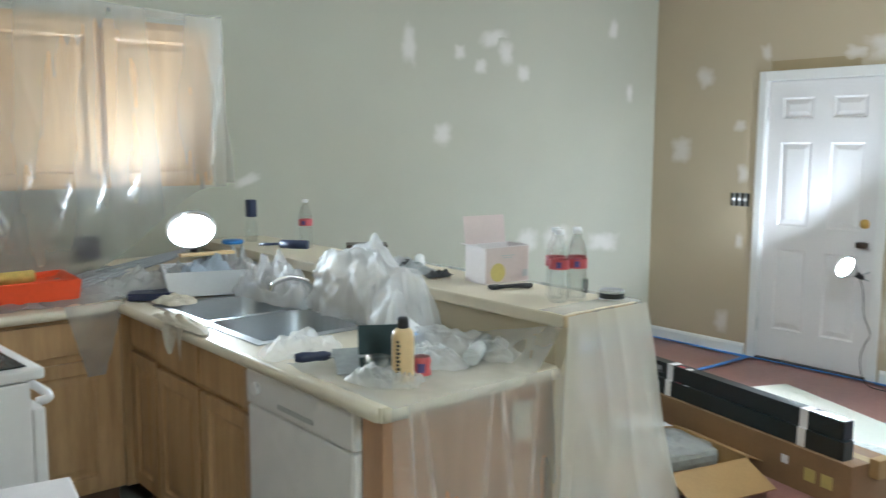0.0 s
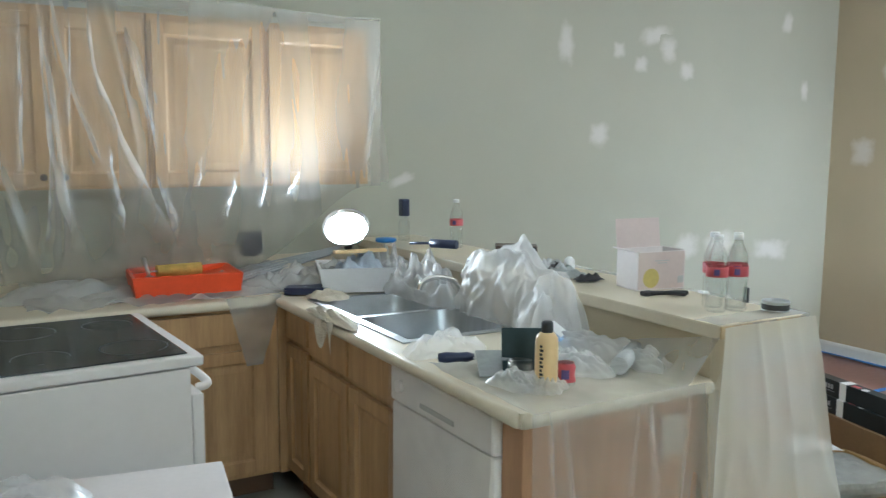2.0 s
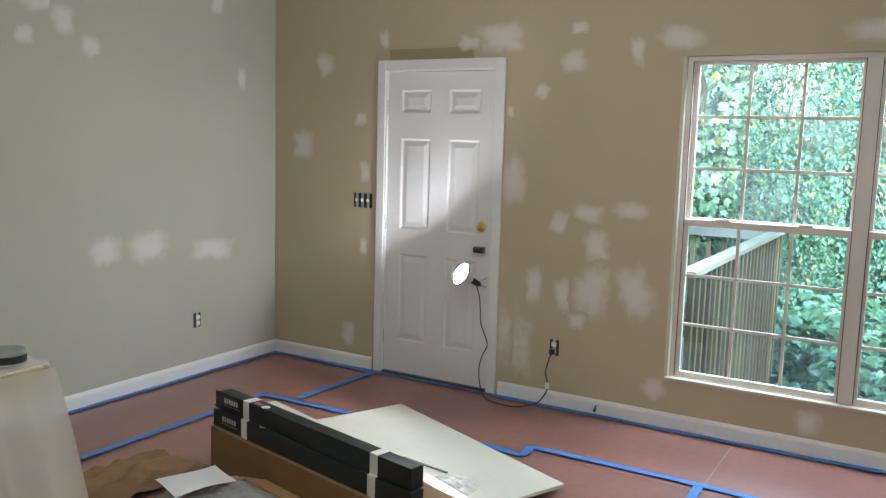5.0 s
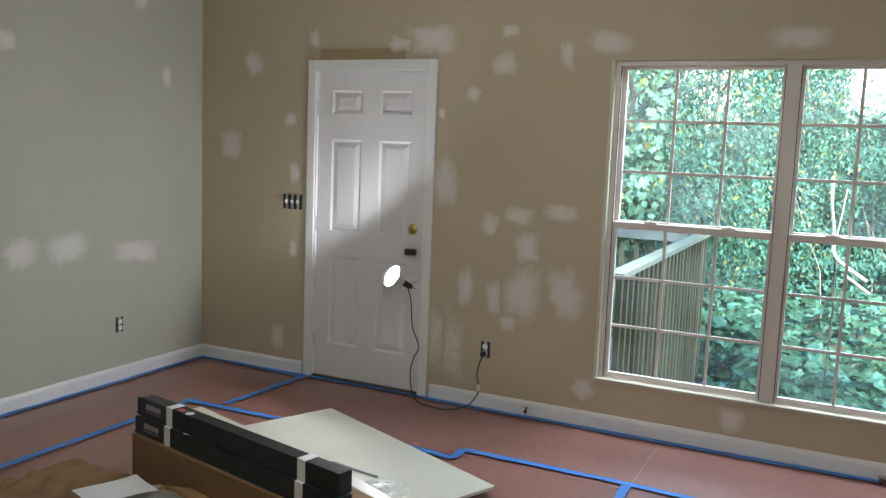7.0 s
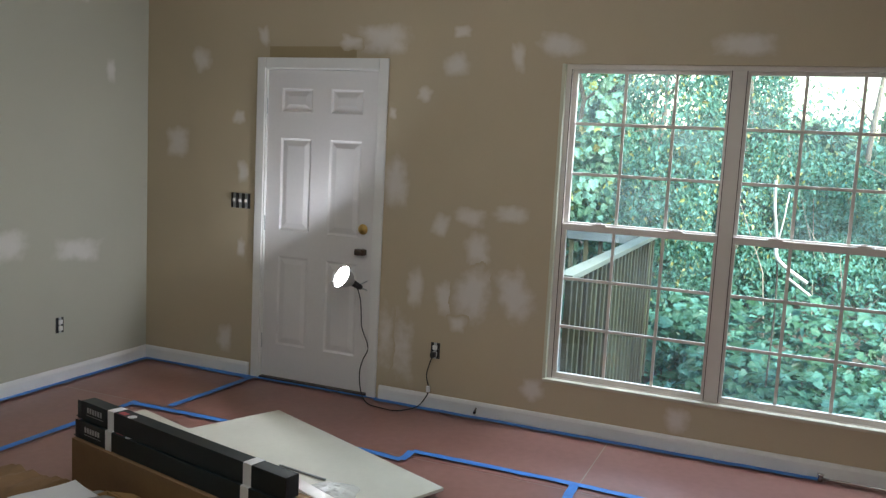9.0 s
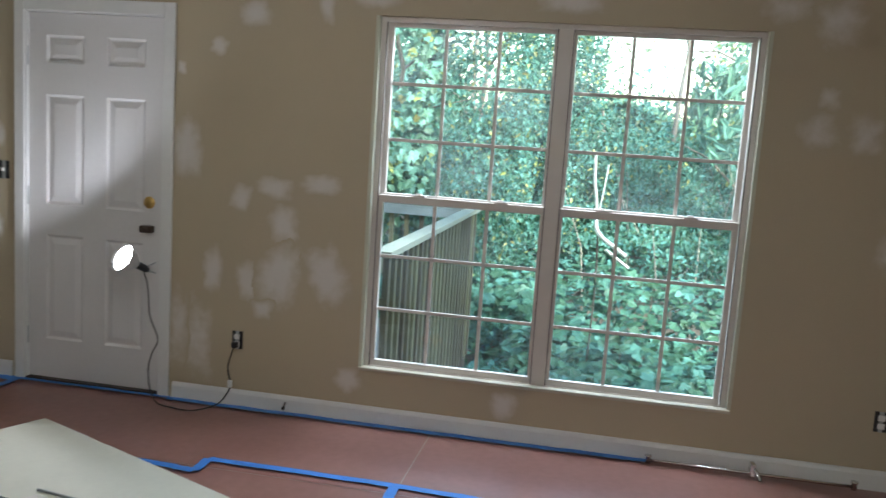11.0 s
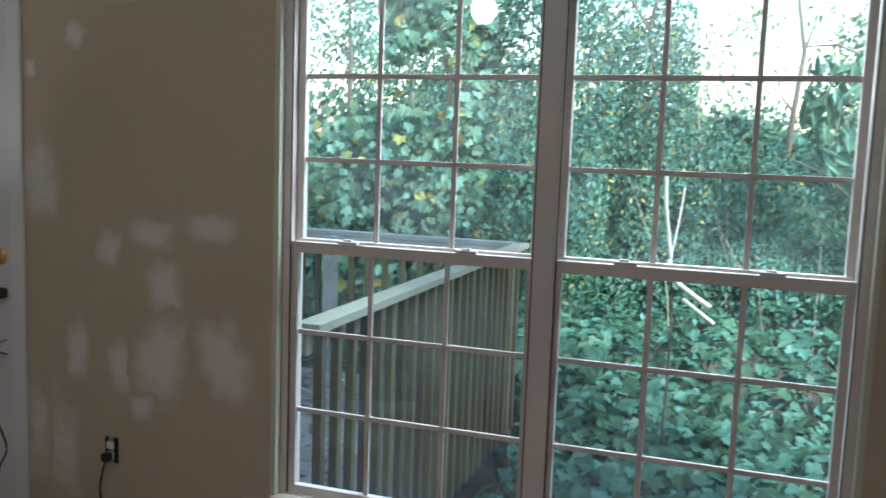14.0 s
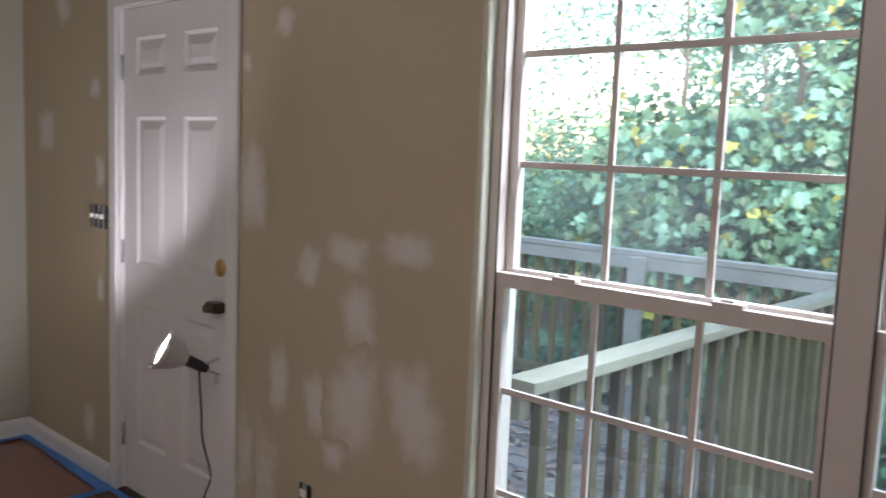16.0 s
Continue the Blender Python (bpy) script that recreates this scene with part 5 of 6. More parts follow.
tube(bm, ((-3.71, -2.09, BZ + 0.012), (-3.67, -2.085, BZ + 0.009), (-3.63, -2.10, BZ + 0.008)), 0.008)
box(bm, -3.78, -2.06, BZ, -3.74, -2.03, BZ + 0.015, bevel=0.004)
solo("pliers", bm, DARK, "black-handled pliers lying on the bar", "tool")
blk = thing("dark_carton", (-3.70, -1.16, BZ), "small black carton lying on the bar", "box")
part("box_body", facing(B(-0.085, -0.05, 0, 0.085, 0.05, 0.075, bevel=0.003), Matrix.Translation((-3.71, -1.20, BZ)) @ Matrix.Rotation(radians(-35), 4, "Z")), BLACKCARD, blk)
part("lid_edge", facing(B(-0.087, -0.052, 0.055, 0.087, 0.052, 0.078, bevel=0.002), Matrix.Translation((-3.71, -1.20, BZ)) @ Matrix.Rotation(radians(-33), 4, "Z")), BRONZE, blk, "dark brown lid")
random.seed(11)
for i in range(9):
    cx, cy = -3.76 + random.random() * 0.12, -1.72 + random.random() * 0.36
    bm = heap(cx, cy, BZ, 0.05 + 0.03 * random.random(), 0.04, 0.025 + 0.02 * random.random(), i + 20, 0.6, 10)
    solo("metal_scrap", bm, (GREYMETAL, STEEL, DARK)[i % 3], "small grey hardware scrap on the bar", "hardware", "hardware scraps")
bm = bmesh.new()
lathe(bm, ((0.0, 0.0), (0.022, 0.0), (0.024, 0.02), (0.020, 0.05), (0.008, 0.06), (0.0, 0.061)), 14, (-3.66, -1.50, BZ))
solo("small_white_jar", bm, WHITEL, "small white jar among the hardware", "jar")
gb = thing("spray_bottle", (-3.74, -0.22, BZ), "clear bottle with a dark blue cap", "bottle")
bm = bmesh.new()
lathe(bm, ((0.0, 0.0), (0.03, 0.0), (0.03, 0.09), (0.014, 0.115), (0.014, 0.13)), 16, (-3.74, -0.22, BZ))
part("bottle_body", bm, PET, gb)
part("trigger_cap", B(-3.762, -0.245, BZ + 0.125, -3.718, -0.195, BZ + 0.215, bevel=0.008), NAVY, gb, "dark blue cap")
bm = bmesh.new()
lathe(bm, ((0.0, 0.0), (0.05, 0.0), (0.055, 0.008), (0.052, 0.018), (0.0, 0.02)), 18, (-3.86, -0.25, BZ))
solo("jar_lid", bm, mat("blue_lid", (0.05, 0.22, 0.62), 0.4), "round blue plastic lid", "lid")

# worktop things
CZ = 0.9155
bt = thing("paint_bottle", (-4.395, -2.33, CZ), "pale yellow squeeze bottle with a black cap", "bottle")
bm = bmesh.new()
lathe(bm, ((0.0, 0.0), (0.029, 0.0), (0.0315, 0.005), (0.0315, 0.125), (0.029, 0.140), (0.020, 0.150), (0.014, 0.153)), 22, (-4.385, -2.325, CZ + 0.004))
part("bottle_body", bm, YELLOW, bt)
bm = bmesh.new()
lathe(bm, ((0.0, 0.182), (0.012, 0.182), (0.0165, 0.178), (0.0165, 0.152), (0.013, 0.150)), 16, (-4.385, -2.325, CZ + 0.004))
part("cap", bm, DARK, bt, "black screw cap")
bm = bmesh.new()
for k in range(9):
    zz = CZ + 0.03 + 0.011 * k
    surface(bm, lambda u, v: (-4.385 + 0.0320 * math.cos(3.45 + 0.35 * u * (1 if k % 2 else 0.7)), -2.325 + 0.0320 * math.sin(3.45 + 0.35 * u * (1 if k % 2 else 0.7)), zz + 0.007 * v), 5, 1)
part("print_bar", bm, DARK, bt, "black print running up the bottle")
can = thing("crushed_bottle", (-4.315, -2.33, CZ), "crumpled clear bottle with a red label", "bottle")
bm = bmesh.new()
lathe(bm, ((0.0, 0.0), (0.026, 0.001), (0.028, 0.012), (0.024, 0.03), (0.027, 0.05), (0.022, 0.066), (0.0, 0.07)), 12, (-4.318, -2.325, CZ))
part("bottle_body", bm, PET, can)
bm = bmesh.new()
lathe(bm, ((0.0285, 0.012), (0.0248, 0.03), (0.0275, 0.05), (0.0225, 0.064)), 12, (-4.318, -2.325, CZ))
part("label_band", bm, RED, can, "crumpled red label")
bm = bmesh.new()
surface(bm, lambda u, v: (-4.318 + 0.0282 * math.cos(3.6 + u * 0.8), -2.325 + 0.0282 * math.sin(3.6 + u * 0.8), CZ + 0.022 + 0.026 * v), 6, 3)
part("label_badge", bm, BLUEL, can, "dark blue badge")
part_m = Matrix.Translation((-4.345, -2.16, CZ + 0.003)) @ Matrix.Rotation(radians(-30), 4, "Z") @ Matrix.Rotation(radians(-14), 4, "X")
bag = thing("dark_box", (-4.345, -2.16, CZ), "dark green open box standing on the worktop", "box")
part("box_back", facing(B(-0.062, 0, 0, 0.062, 0.006, 0.125, bevel=0.002), part_m), GREENCLOTH, bag)
part("box_floor", facing(B(-0.062, -0.05, 0, 0.062, -0.001, 0.03, bevel=0.002), part_m), GREENCLOTH, bag)
knife = thing("putty_knife", (-4.47, -2.02, CZ), "putty knife with a navy handle and grey blade", "tool")
km = Matrix.Translation((-4.475, -1.995, CZ + 0.022)) @ Matrix.Rotation(radians(-22), 4, "Z")
bm = bmesh.new()
lathe(bm, ((0.0, -0.055), (0.013, -0.053), (0.017, -0.03), (0.014, 0.01), (0.016, 0.035), (0.010, 0.055), (0.0, 0.056)), 14, (0, 0, 0), Matrix.Rotation(radians(90), 4, "Y"))
part("handle", facing(bm, km), NAVY, knife, "navy plastic handle")
part("blade", facing(B(0.05, -0.03, -0.001, 0.13, 0.03, 0.001), km), GREYMETAL, knife, "grey steel blade")
scr = solo("drywall_scraper", facing(B(-0.05, -0.06, 0, 0.05, 0.06, 0.0025, bevel=0.001), Matrix.Translation((-4.425, -2.13, CZ + 0.028)) @ Matrix.Rotation(radians(-25), 4, "Z") @ Matrix.Rotation(radians(24), 4, "X")), GREYMETAL, "flat grey steel scraper leaning on plastic", "tool")
for args, mt, lb in (((-4.44, -1.86, CZ, 0.13, 0.10, 0.07, 31), BAGC, "crumpled white plastic bag by the sink"), ((-4.06, -2.10, CZ, 0.17, 0.20, 0.07, 33), BAGC, "crumpled plastic sheeting on the worktop"),
                     ((-3.99, -2.28, CZ, 0.07, 0.12, 0.06, 35), BAGC, "rolled plastic wrap beside the half wall"), ((-4.45, -2.27, CZ, 0.06, 0.10, 0.05, 36), FILM, "small clear plastic wrapper"),
                     ((-4.19, -2.22, CZ, 0.09, 0.12, 0.06, 37), FILM, "crumpled clear plastic bag"), ((-4.0, -1.86, CZ, 0.08, 0.16, 0.05, 38), BAGW, "loose plastic along the half wall"),
                     ((-4.36, -0.30, CZ, 0.32, 0.24, 0.10, 39), FILMW, "plastic sheeting heaped in the worktop corner"), ((-5.10, -0.34, CZ, 0.42, 0.17, 0.05, 41), FILM, "clear film lying on the worktop"), ((-5.37, -0.34, CZ, 0.27, 0.10, 0.085, 43, 0.25), BAGW, "white plastic film bunched along the worktop"),
                     ((-4.60, -0.33, CZ, 0.22, 0.24, 0.09, 42), FILM, "clear film bunched behind the tray")):
    solo("crumpled_sheet", heap(*args), mt, lb, "plastic sheet", "loose plastic sheeting")
bm = heap(-4.13, -2.02, CZ + 0.02, 0.06, 0.05, 0.05, 51, 0.5, 14)
solo("blue_wrapper", bm, mat("blue_film", (0.25, 0.38, 0.62), 0.3, 0.2, 12, 60, 0.1), "crumpled blue plastic wrapper", "wrapper")
bm = bmesh.new()
cyl(bm, (-4.13, -2.33, CZ + 0.03), (-3.95, -2.20, CZ + 0.03), 0.026, seg=16)
solo("plastic_roll", bm, mat("clear_roll", (0.52, 0.54, 0.55), 0.25, 0.15, 14, 60, 0.1, stretch=(1, 1, 6)), "short grey roll of plastic film on the worktop", "roll")
bm = bmesh.new()
lathe(bm, ((0.0, 0.0), (0.032, 0.0), (0.035, 0.004), (0.038, 0.052), (0.040, 0.056), (0.036, 0.054), (0.033, 0.006), (0.0, 0.005)), 18, (-4.40, -2.225, CZ))
solo("clear_cup", bm, PET, "small clear plastic cup beside the squeeze bottle", "cup")
solo("paper_tag", facing(B(-0.04, -0.03, 0, 0.04, 0.03, 0.0015), Matrix.Translation((-4.10, -2.0, CZ + 0.07)) @ Matrix.Rotation(radians(35), 4, "Z") @ Matrix.Rotation(radians(35), 4, "X")), SHEETPAPER, "folded white paper stuck up among the sheeting", "paper")
for cx, cy, rx, ry, h, sd, mt, lb in ((-4.33, -0.50, 0.26, 0.12, 0.12, 45, BAGC, "cloudy film gathered round the tub"), (-4.0, -0.55, 0.10, 0.22, 0.17, 46, BAGC, "cloudy film bunched against the half wall"), (-4.52, -0.42, 0.20, 0.14, 0.07, 47, BAGC, "crumpled film in the worktop corner"), (-4.20, -2.10, 0.15, 0.14, 0.05, 48, BAGC, "crinkled wrapping among the tools"), (-4.40, -2.32, 0.07, 0.08, 0.045, 49, BAGC, "crumpled clear wrapper by the squeeze bottle")):
    solo("crumpled_sheet", heap(cx, cy, CZ, rx, ry, h, sd, 0.5, 40, 4.0), mt, lb, "plastic sheet", "loose plastic sheeting")
# big cloudy bag over the faucet end
bm = bmesh.new()
def bigbag(u, v):
    # a limp sheet propped up in two soft humps, its sides falling in uneven crumpled folds
    y = -1.30 - 0.66 * u + 0.05 * wob(u * 3, v * 4, 0, 1)
    step = lambda a, b: min(1.0, max(0.0, (u - a) / (b - a)))
    top = 0.06 + 0.22 * math.sin(math.pi * min(1.0, 0.10 + 0.62 * u ** 0.8)) ** 0.7 - 0.06 * step(0.5, 0.7) - 0.15 * step(0.82, 1.0) ** 1.6 + 0.02 * wob(u * 6, 0, 0, 1)
    s_ = abs(2 * v - 1)
    side = 3 if v < 0.5 else 8
    crumple = 0.030 * wob(u * 5 + s_ * 1.7, side, s_ * 3.0, 1) + 0.018 * wob(u * 12 - s_ * 4.0, side, s_ * 7.0, 1) + 0.012 * (1 - abs(wob(u * 9 + s_ * 6.0, side, s_ * 4, 1))) ** 4
    wide = (0.10 + 0.05 * wob(u * 3, 4, 0, 1)) if v < 0.5 else 0.05
    x = -3.965 + (-1 if v < 0.5 else 1) * (wide * s_ ** 0.7) - (crumple * (0.4 + s_) if v < 0.5 else 0.2 * crumple)
    z = top * (1 - s_ ** 2.6) * (1 + 0.14 * wob(u * 7, v * 8, 7, 1)) + 0.02 * abs(wob(u * 9, v * 9, 1, 1))
    return (min(x, -3.925), y, CZ + 0.008 + max(0.0, z))
surface(bm, bigbag, 120, 44)
solo("plastic_bag", bm, BAGC, "large cloudy plastic bag standing beside the sink", "bag", "loose plastic sheeting")
solo("plastic_cover", heap(-4.04, -0.98, CZ, 0.12, 0.30, 0.19, 52, 0.45, 46, 4.5), BAGC, "cloudy plastic sheet spread over clutter behind the sink", "plastic sheet", "loose plastic sheeting")
solo("plastic_bag", heap(-4.0, -1.83, CZ, 0.10, 0.15, 0.20, 44, 0.3, 30), BAGC, "slumped cloudy plastic bag against the half wall", "bag", "loose plastic sheeting")
# white tub with rags and a yellow handle
tub = thing("mud_tub", (-4.16, -0.62, CZ), "white shallow tub full of rags and tools", "tub")
tm = Matrix.Translation((-4.17, -0.63, CZ + 0.004)) @ Matrix.Rotation(radians(-18), 4, "Z")
bm = bmesh.new()
o = [(-0.20, -0.15), (0.20, -0.15), (0.20, 0.15), (-0.20, 0.15)]
for (ax, ay), (bx, by) in zip(o, o[1:] + o[:1]):
    _quad(bm, ((ax * 0.88, ay * 0.88, 0), (bx * 0.88, by * 0.88, 0), (bx, by, 0.11), (ax, ay, 0.11)))
    _quad(bm, ((ax, ay, 0.11), (bx, by, 0.11), (bx * 0.93, by * 0.93, 0.105), (ax * 0.93, ay * 0.93, 0.105)))
    _quad(bm, ((ax * 0.93, ay * 0.93, 0.105), (bx * 0.93, by * 0.93, 0.105), (bx * 0.84, by * 0.84, 0.01), (ax * 0.84, ay * 0.84, 0.01)))
_quad(bm, [(x * 0.84, y * 0.84, 0.01) for x, y in o])
part("tub_body", facing(bm, tm), mat("white_tub_plastic", (0.78, 0.78, 0.8), 0.4, 0.05), tub)
solo("wadded_rag", heap(-4.17, -0.62, CZ + 0.02, 0.15, 0.11, 0.15, 61, 0.4), mat("blue_grey_rag", (0.42, 0.47, 0.55), 0.95, 0.2, 14, 160, 0.6), "grey-blue rags piled in the tub", "rag")
bm = bmesh.new()
box(bm, -0.13, -0.02, 0.14, 0.12, 0.02, 0.155, bevel=0.004)
solo("wooden_float", facing(bm, tm @ Matrix.Rotation(radians(14), 4, "Z") @ Matrix.Translation((0, 0, 0.02))), YELLOW, "pale wooden handle lying on the rags", "tool")
bm = bmesh.new()
cyl(bm, (-4.0, -0.98, CZ + 0.235), (-3.93, -1.08, CZ + 0.235), 0.019, seg=12)
cyl(bm, (-4.06, -0.90, CZ + 0.23), (-4.0, -0.98, CZ + 0.235), 0.006, seg=8)
solo("brush_handle", bm, NAVY, "dark handle sticking out of the sheeting", "tool")
for args, lb in (((-4.545, -1.20, CZ - 0.002, 0.055, 0.22, 0.035, 71), "cream rag over the worktop edge"), ((-4.40, -0.80, CZ + 0.002, 0.09, 0.10, 0.035, 72), "stained rag behind the sink")):
    solo("cleaning_rag", heap(*args), RAG, lb, "rag", "rags")
bm = bmesh.new()
surface(bm, lambda u, v: (-4.592 - 0.012 * math.sin(6 * u + 2 * v), -1.32 + 0.16 * u, 0.925 - 0.10 * v * (0.5 + 0.5 * math.sin(9 * u + 1)) - 0.02 * v), 16, 8)
solo("hanging_rag", bm, RAG, "cream rag end hanging from the worktop edge", "rag", "rags")
bm = bmesh.new()
box(bm, -4.515, -0.70, CZ, -4.33, -0.55, CZ + 0.03, bevel=0.004)
solo("dark_folded_tool", facing(bm, Matrix.Translation((-4.42, -0.62, 0)) @ Matrix.Rotation(radians(-30), 4, "Z") @ Matrix.Translation((4.42, 0.62, 0))), NAVY, "dark blue folded packet on the worktop", "packet")
bm = bmesh.new()
lathe(bm, ((0.0, 0.0), (0.03, 0.0), (0.035, 0.006), (0.025, 0.014), (0.01, 0.02), (0.01, 0.034), (0.0, 0.035)), 18, (-4.035, -1.22, 0.9150))
solo("sink_stopper", bm, mat("teal_rubber", (0.01, 0.07, 0.10), 0.5), "dark teal rubber sink stopper", "stopper")
# orange roller tray on the back run
tray = thing("roller_tray", (-4.94, -0.36, 0.93), "orange plastic paint roller tray", "tray")
bm = bmesh.new()
tw, td = 0.215, 0.155
rim = ((-tw, -td), (tw, -td), (tw, td), (-tw, td))
low = [(x * 0.86, y * 0.84, 0.02 + (0.045 if x > 0 else 0.0)) for x, y in rim]
for k in range(4):
    (ax, ay), (bx, by) = rim[k], rim[(k + 1) % 4]
    _quad(bm, ((ax, ay, 0.085), (bx, by, 0.085), low[(k + 1) % 4], low[k]))
    _quad(bm, ((ax, ay, 0.085), (bx, by, 0.085), (bx * 1.05, by * 1.06, 0.082), (ax * 1.05, ay * 1.06, 0.082)))
    _quad(bm, ((ax * 1.05, ay * 1.06, 0.082), (bx * 1.05, by * 1.06, 0.082), (bx * 1.0, by * 1.0, 0.0), (ax * 1.0, ay * 1.0, 0.0)))
_quad(bm, low)
trm = Matrix.Translation((-4.915, -0.40, 0.935)) @ Matrix.Rotation(radians(-4), 4, "Z")
part("tray_body", facing(bm, trm), ORANGE, tray)
roller = thing("paint_roller", (-4.99, -0.36, 1.0), "yellow-napped paint roller lying in the tray", "roller")
bm = bmesh.new()
cyl(bm, (-0.11, 0.0, 0.085), (0.08, 0.03, 0.085), 0.026, seg=16)
part("roller_nap", facing(bm, trm), FOAM, roller, "yellow roller nap")
bm = bmesh.new()
cyl(bm, (-0.15, -0.07, 0.07), (-0.165, -0.03, 0.15), 0.008, seg=10)
tube(bm, ((-0.11, 0, 0.085), (-0.14, -0.01, 0.085), (-0.15, -0.06, 0.08)), 0.004)
part("roller_frame", facing(bm, trm), STEEL, roller, "steel roller frame")
for x, w in ((-4.49, 0.10),):
    bm = bmesh.new()
    box(bm, x - 0.05, -0.035, 1.02, x + 0.05, -0.0005, 1.13, bevel=0.006)
    solo("dark_wall_box", bm, NAVY, "dark blue box against the splashback", "box")
# loose thin rods across the corner
for k in range(5):
    a, b = Vector((-4.72 + 0.02 * k, -0.50 + 0.05 * k, 0.965 + 0.006 * k)), Vector((-4.18 + 0.03 * k, -0.28 + 0.03 * k, 1.03 + 0.006 * k))
    solo("thin_rod", cyl(bmesh.new(), a, b, 0.006, seg=6), mat("grey_wire", (0.4, 0.42, 0.45), 0.5), "thin grey rod lying across the worktop corner", "rod", "thin rods")

# ---- things on the living-room floor ----
AX = Vector((-0.224, -0.975, 0))
LB = Matrix.Translation((-1.834, -1.265, 0)) @ Matrix.Rotation(math.atan2(AX.y, AX.x), 4, "Z")   # x along the boxes, +y to the east
for z0, dx, dy, ln in ((0.2885, 0.0, 0.0, 1.345), (0.2015, 0.0, -0.012, 1.36)):
    bx = thing("long_black_carton", LB @ Vector((0.6, 0.03, z0)), "long narrow black printed carton with white bands", "box", "long black cartons")
    part("box_body", facing(B(dx + 0.03, dy, z0, dx + ln, dy + 0.066, z0 + 0.0855, bevel=0.002), LB), BLACKCARD, bx)
    part("open_end", facing(B(dx, dy, z0, dx + 0.0295, dy + 0.003, z0 + 0.083), LB), BLACKCARD, bx, "open black end flap")
    part("open_end", facing(B(dx - 0.02, dy + 0.004, z0 + 0.002, dx + 0.0295, dy + 0.064, z0 + 0.005), LB), BLACKCARD, bx, "open black end flap")
    for c in (0.235, 1.115):
        part("tape_band", facing(B(c, dy - 0.0015, z0 - 0.0008, c + 0.045, dy + 0.0675, z0 + 0.087, bevel=0.001), LB), WHITEL, bx, "white tape band")
    part("red_sticker", facing(B(0.30, dy + 0.010, z0 + 0.0856, 0.345, dy + 0.036, z0 + 0.0865), LB), RED, bx, "red sticker")
    bm = bmesh.new()
    cyl(bm, (0.385, dy + 0.02, z0 + 0.0856), (0.385, dy + 0.02, z0 + 0.0866), 0.02, seg=16)
    part("round_sticker", facing(bm, LB), WHITEL, bx, "white round sticker")
    for k in range(6):
        part("print_bar", facing(B(0.075 + 0.020 * k, dy - 0.0012, z0 + 0.038, 0.088 + 0.020 * k, dy - 0.0001, z0 + 0.062), LB), mat("grey_print", (0.45, 0.45, 0.45), 0.5), bx, "white print")
    part("print_bar", facing(B(0.07, dy - 0.0012, z0 + 0.026, 0.20, dy - 0.0001, z0 + 0.028), LB), mat("grey_print", (0.45, 0.45, 0.45), 0.5), bx, "white print line")
brown = thing("long_brown_carton", LB @ Vector((0.6, 0.1, 0)), "long brown cardboard carton with yellow labels", "box")
part("box_body", facing(B(0.0, -0.03, -0.005, 1.42, 0.235, 0.2005, bevel=0.003), LB), CARD, brown)
for c in (1.18, 1.27):
    part("yellow_label", facing(B(c, -0.0315, 0.06, c + 0.06, -0.0302, 0.12), LB), YELLOWINK, brown, "yellow warning label")
part("white_label", facing(B(1.05, -0.0315, 0.10, 1.09, -0.0302, 0.14), LB), WHITEL, brown, "small white label")
part("tape_strip", facing(B(0.0, 0.085, 0.2006, 1.42, 0.14, 0.2014), LB), mat("tan_packing_tape", (0.45, 0.32, 0.16), 0.25), brown, "tan packing tape")
part("end_block", facing(B(1.421, 0.08, 0.14, 1.47, 0.17, 0.225, bevel=0.004), LB), CARDY, brown, "tan cardboard end piece")
# white boards
d1 = Vector((-0.40, -0.916, 0)).normalized()
BM = Matrix.Translation((-0.62, -1.54, 0)) @ Matrix.Rotation(math.atan2(d1.y, d1.x), 4, "Z")   # x along, -y to the west
solo("white_board", facing(B(0, -0.62, 0.021, 1.385, 0, 0.037, bevel=0.002), BM), BOARD, "large white melamine board lying on the floor paper", "board", "white boards")
d2 = Vector((-0.30, -0.954, 0)).normalized()
BM2 = Matrix.Translation((-0.955, -0.86, 0)) @ Matrix.Rotation(math.atan2(d2.y, d2.x), 4, "Z")
solo("white_board", facing(B(0, -0.28, 0.0005, 1.7, 0, 0.0165, bevel=0.002), BM2), BOARD, "white melamine board under the long cartons", "board", "white boards")
trim = solo("plastic_trim_length", facing(B(0.80, -0.57, 0.040, 1.62, -0.50, 0.062, bevel=0.006), BM), VINYL, "white plastic trim length wrapped in film", "trim piece")
solo("plastic_trim_length", facing(B(0.62, -0.70, 0.038, 1.60, -0.635, 0.064, bevel=0.006), BM), VINYL, "white plastic trim length wrapped in film", "trim piece")
bm = bmesh.new()
cyl(bm, BM @ Vector((0.73, -0.46, 0.042)), BM @ Vector((1.0, -0.39, 0.042)), 0.006, seg=8)
solo("metal_rod", bm, GREYMETAL, "thin grey metal rod on the white board", "rod")
solo("clear_wrapper", heap(-1.49, -2.40, 0.037, 0.12, 0.14, 0.025, 81), FILM, "clear plastic wrapper on the white board", "wrapper")
solo("insulation_scrap", heap(-1.60, -2.97, 0.0, 0.12, 0.10, 0.10, 82, 0.5), PINKFLUFF, "tuft of orange-yellow insulation wool", "insulation")
bm = bmesh.new()
lathe(bm, ((0.0, 0.0), (0.075, 0.0), (0.078, 0.006), (0.070, 0.014), (0.045, 0.016), (0.04, 0.006), (0.0, 0.005)), 26, (-1.93, -2.88, 0.0))
solo("white_ring_plate", bm, WHITEL, "round white plastic cover ring on the floor", "cover")
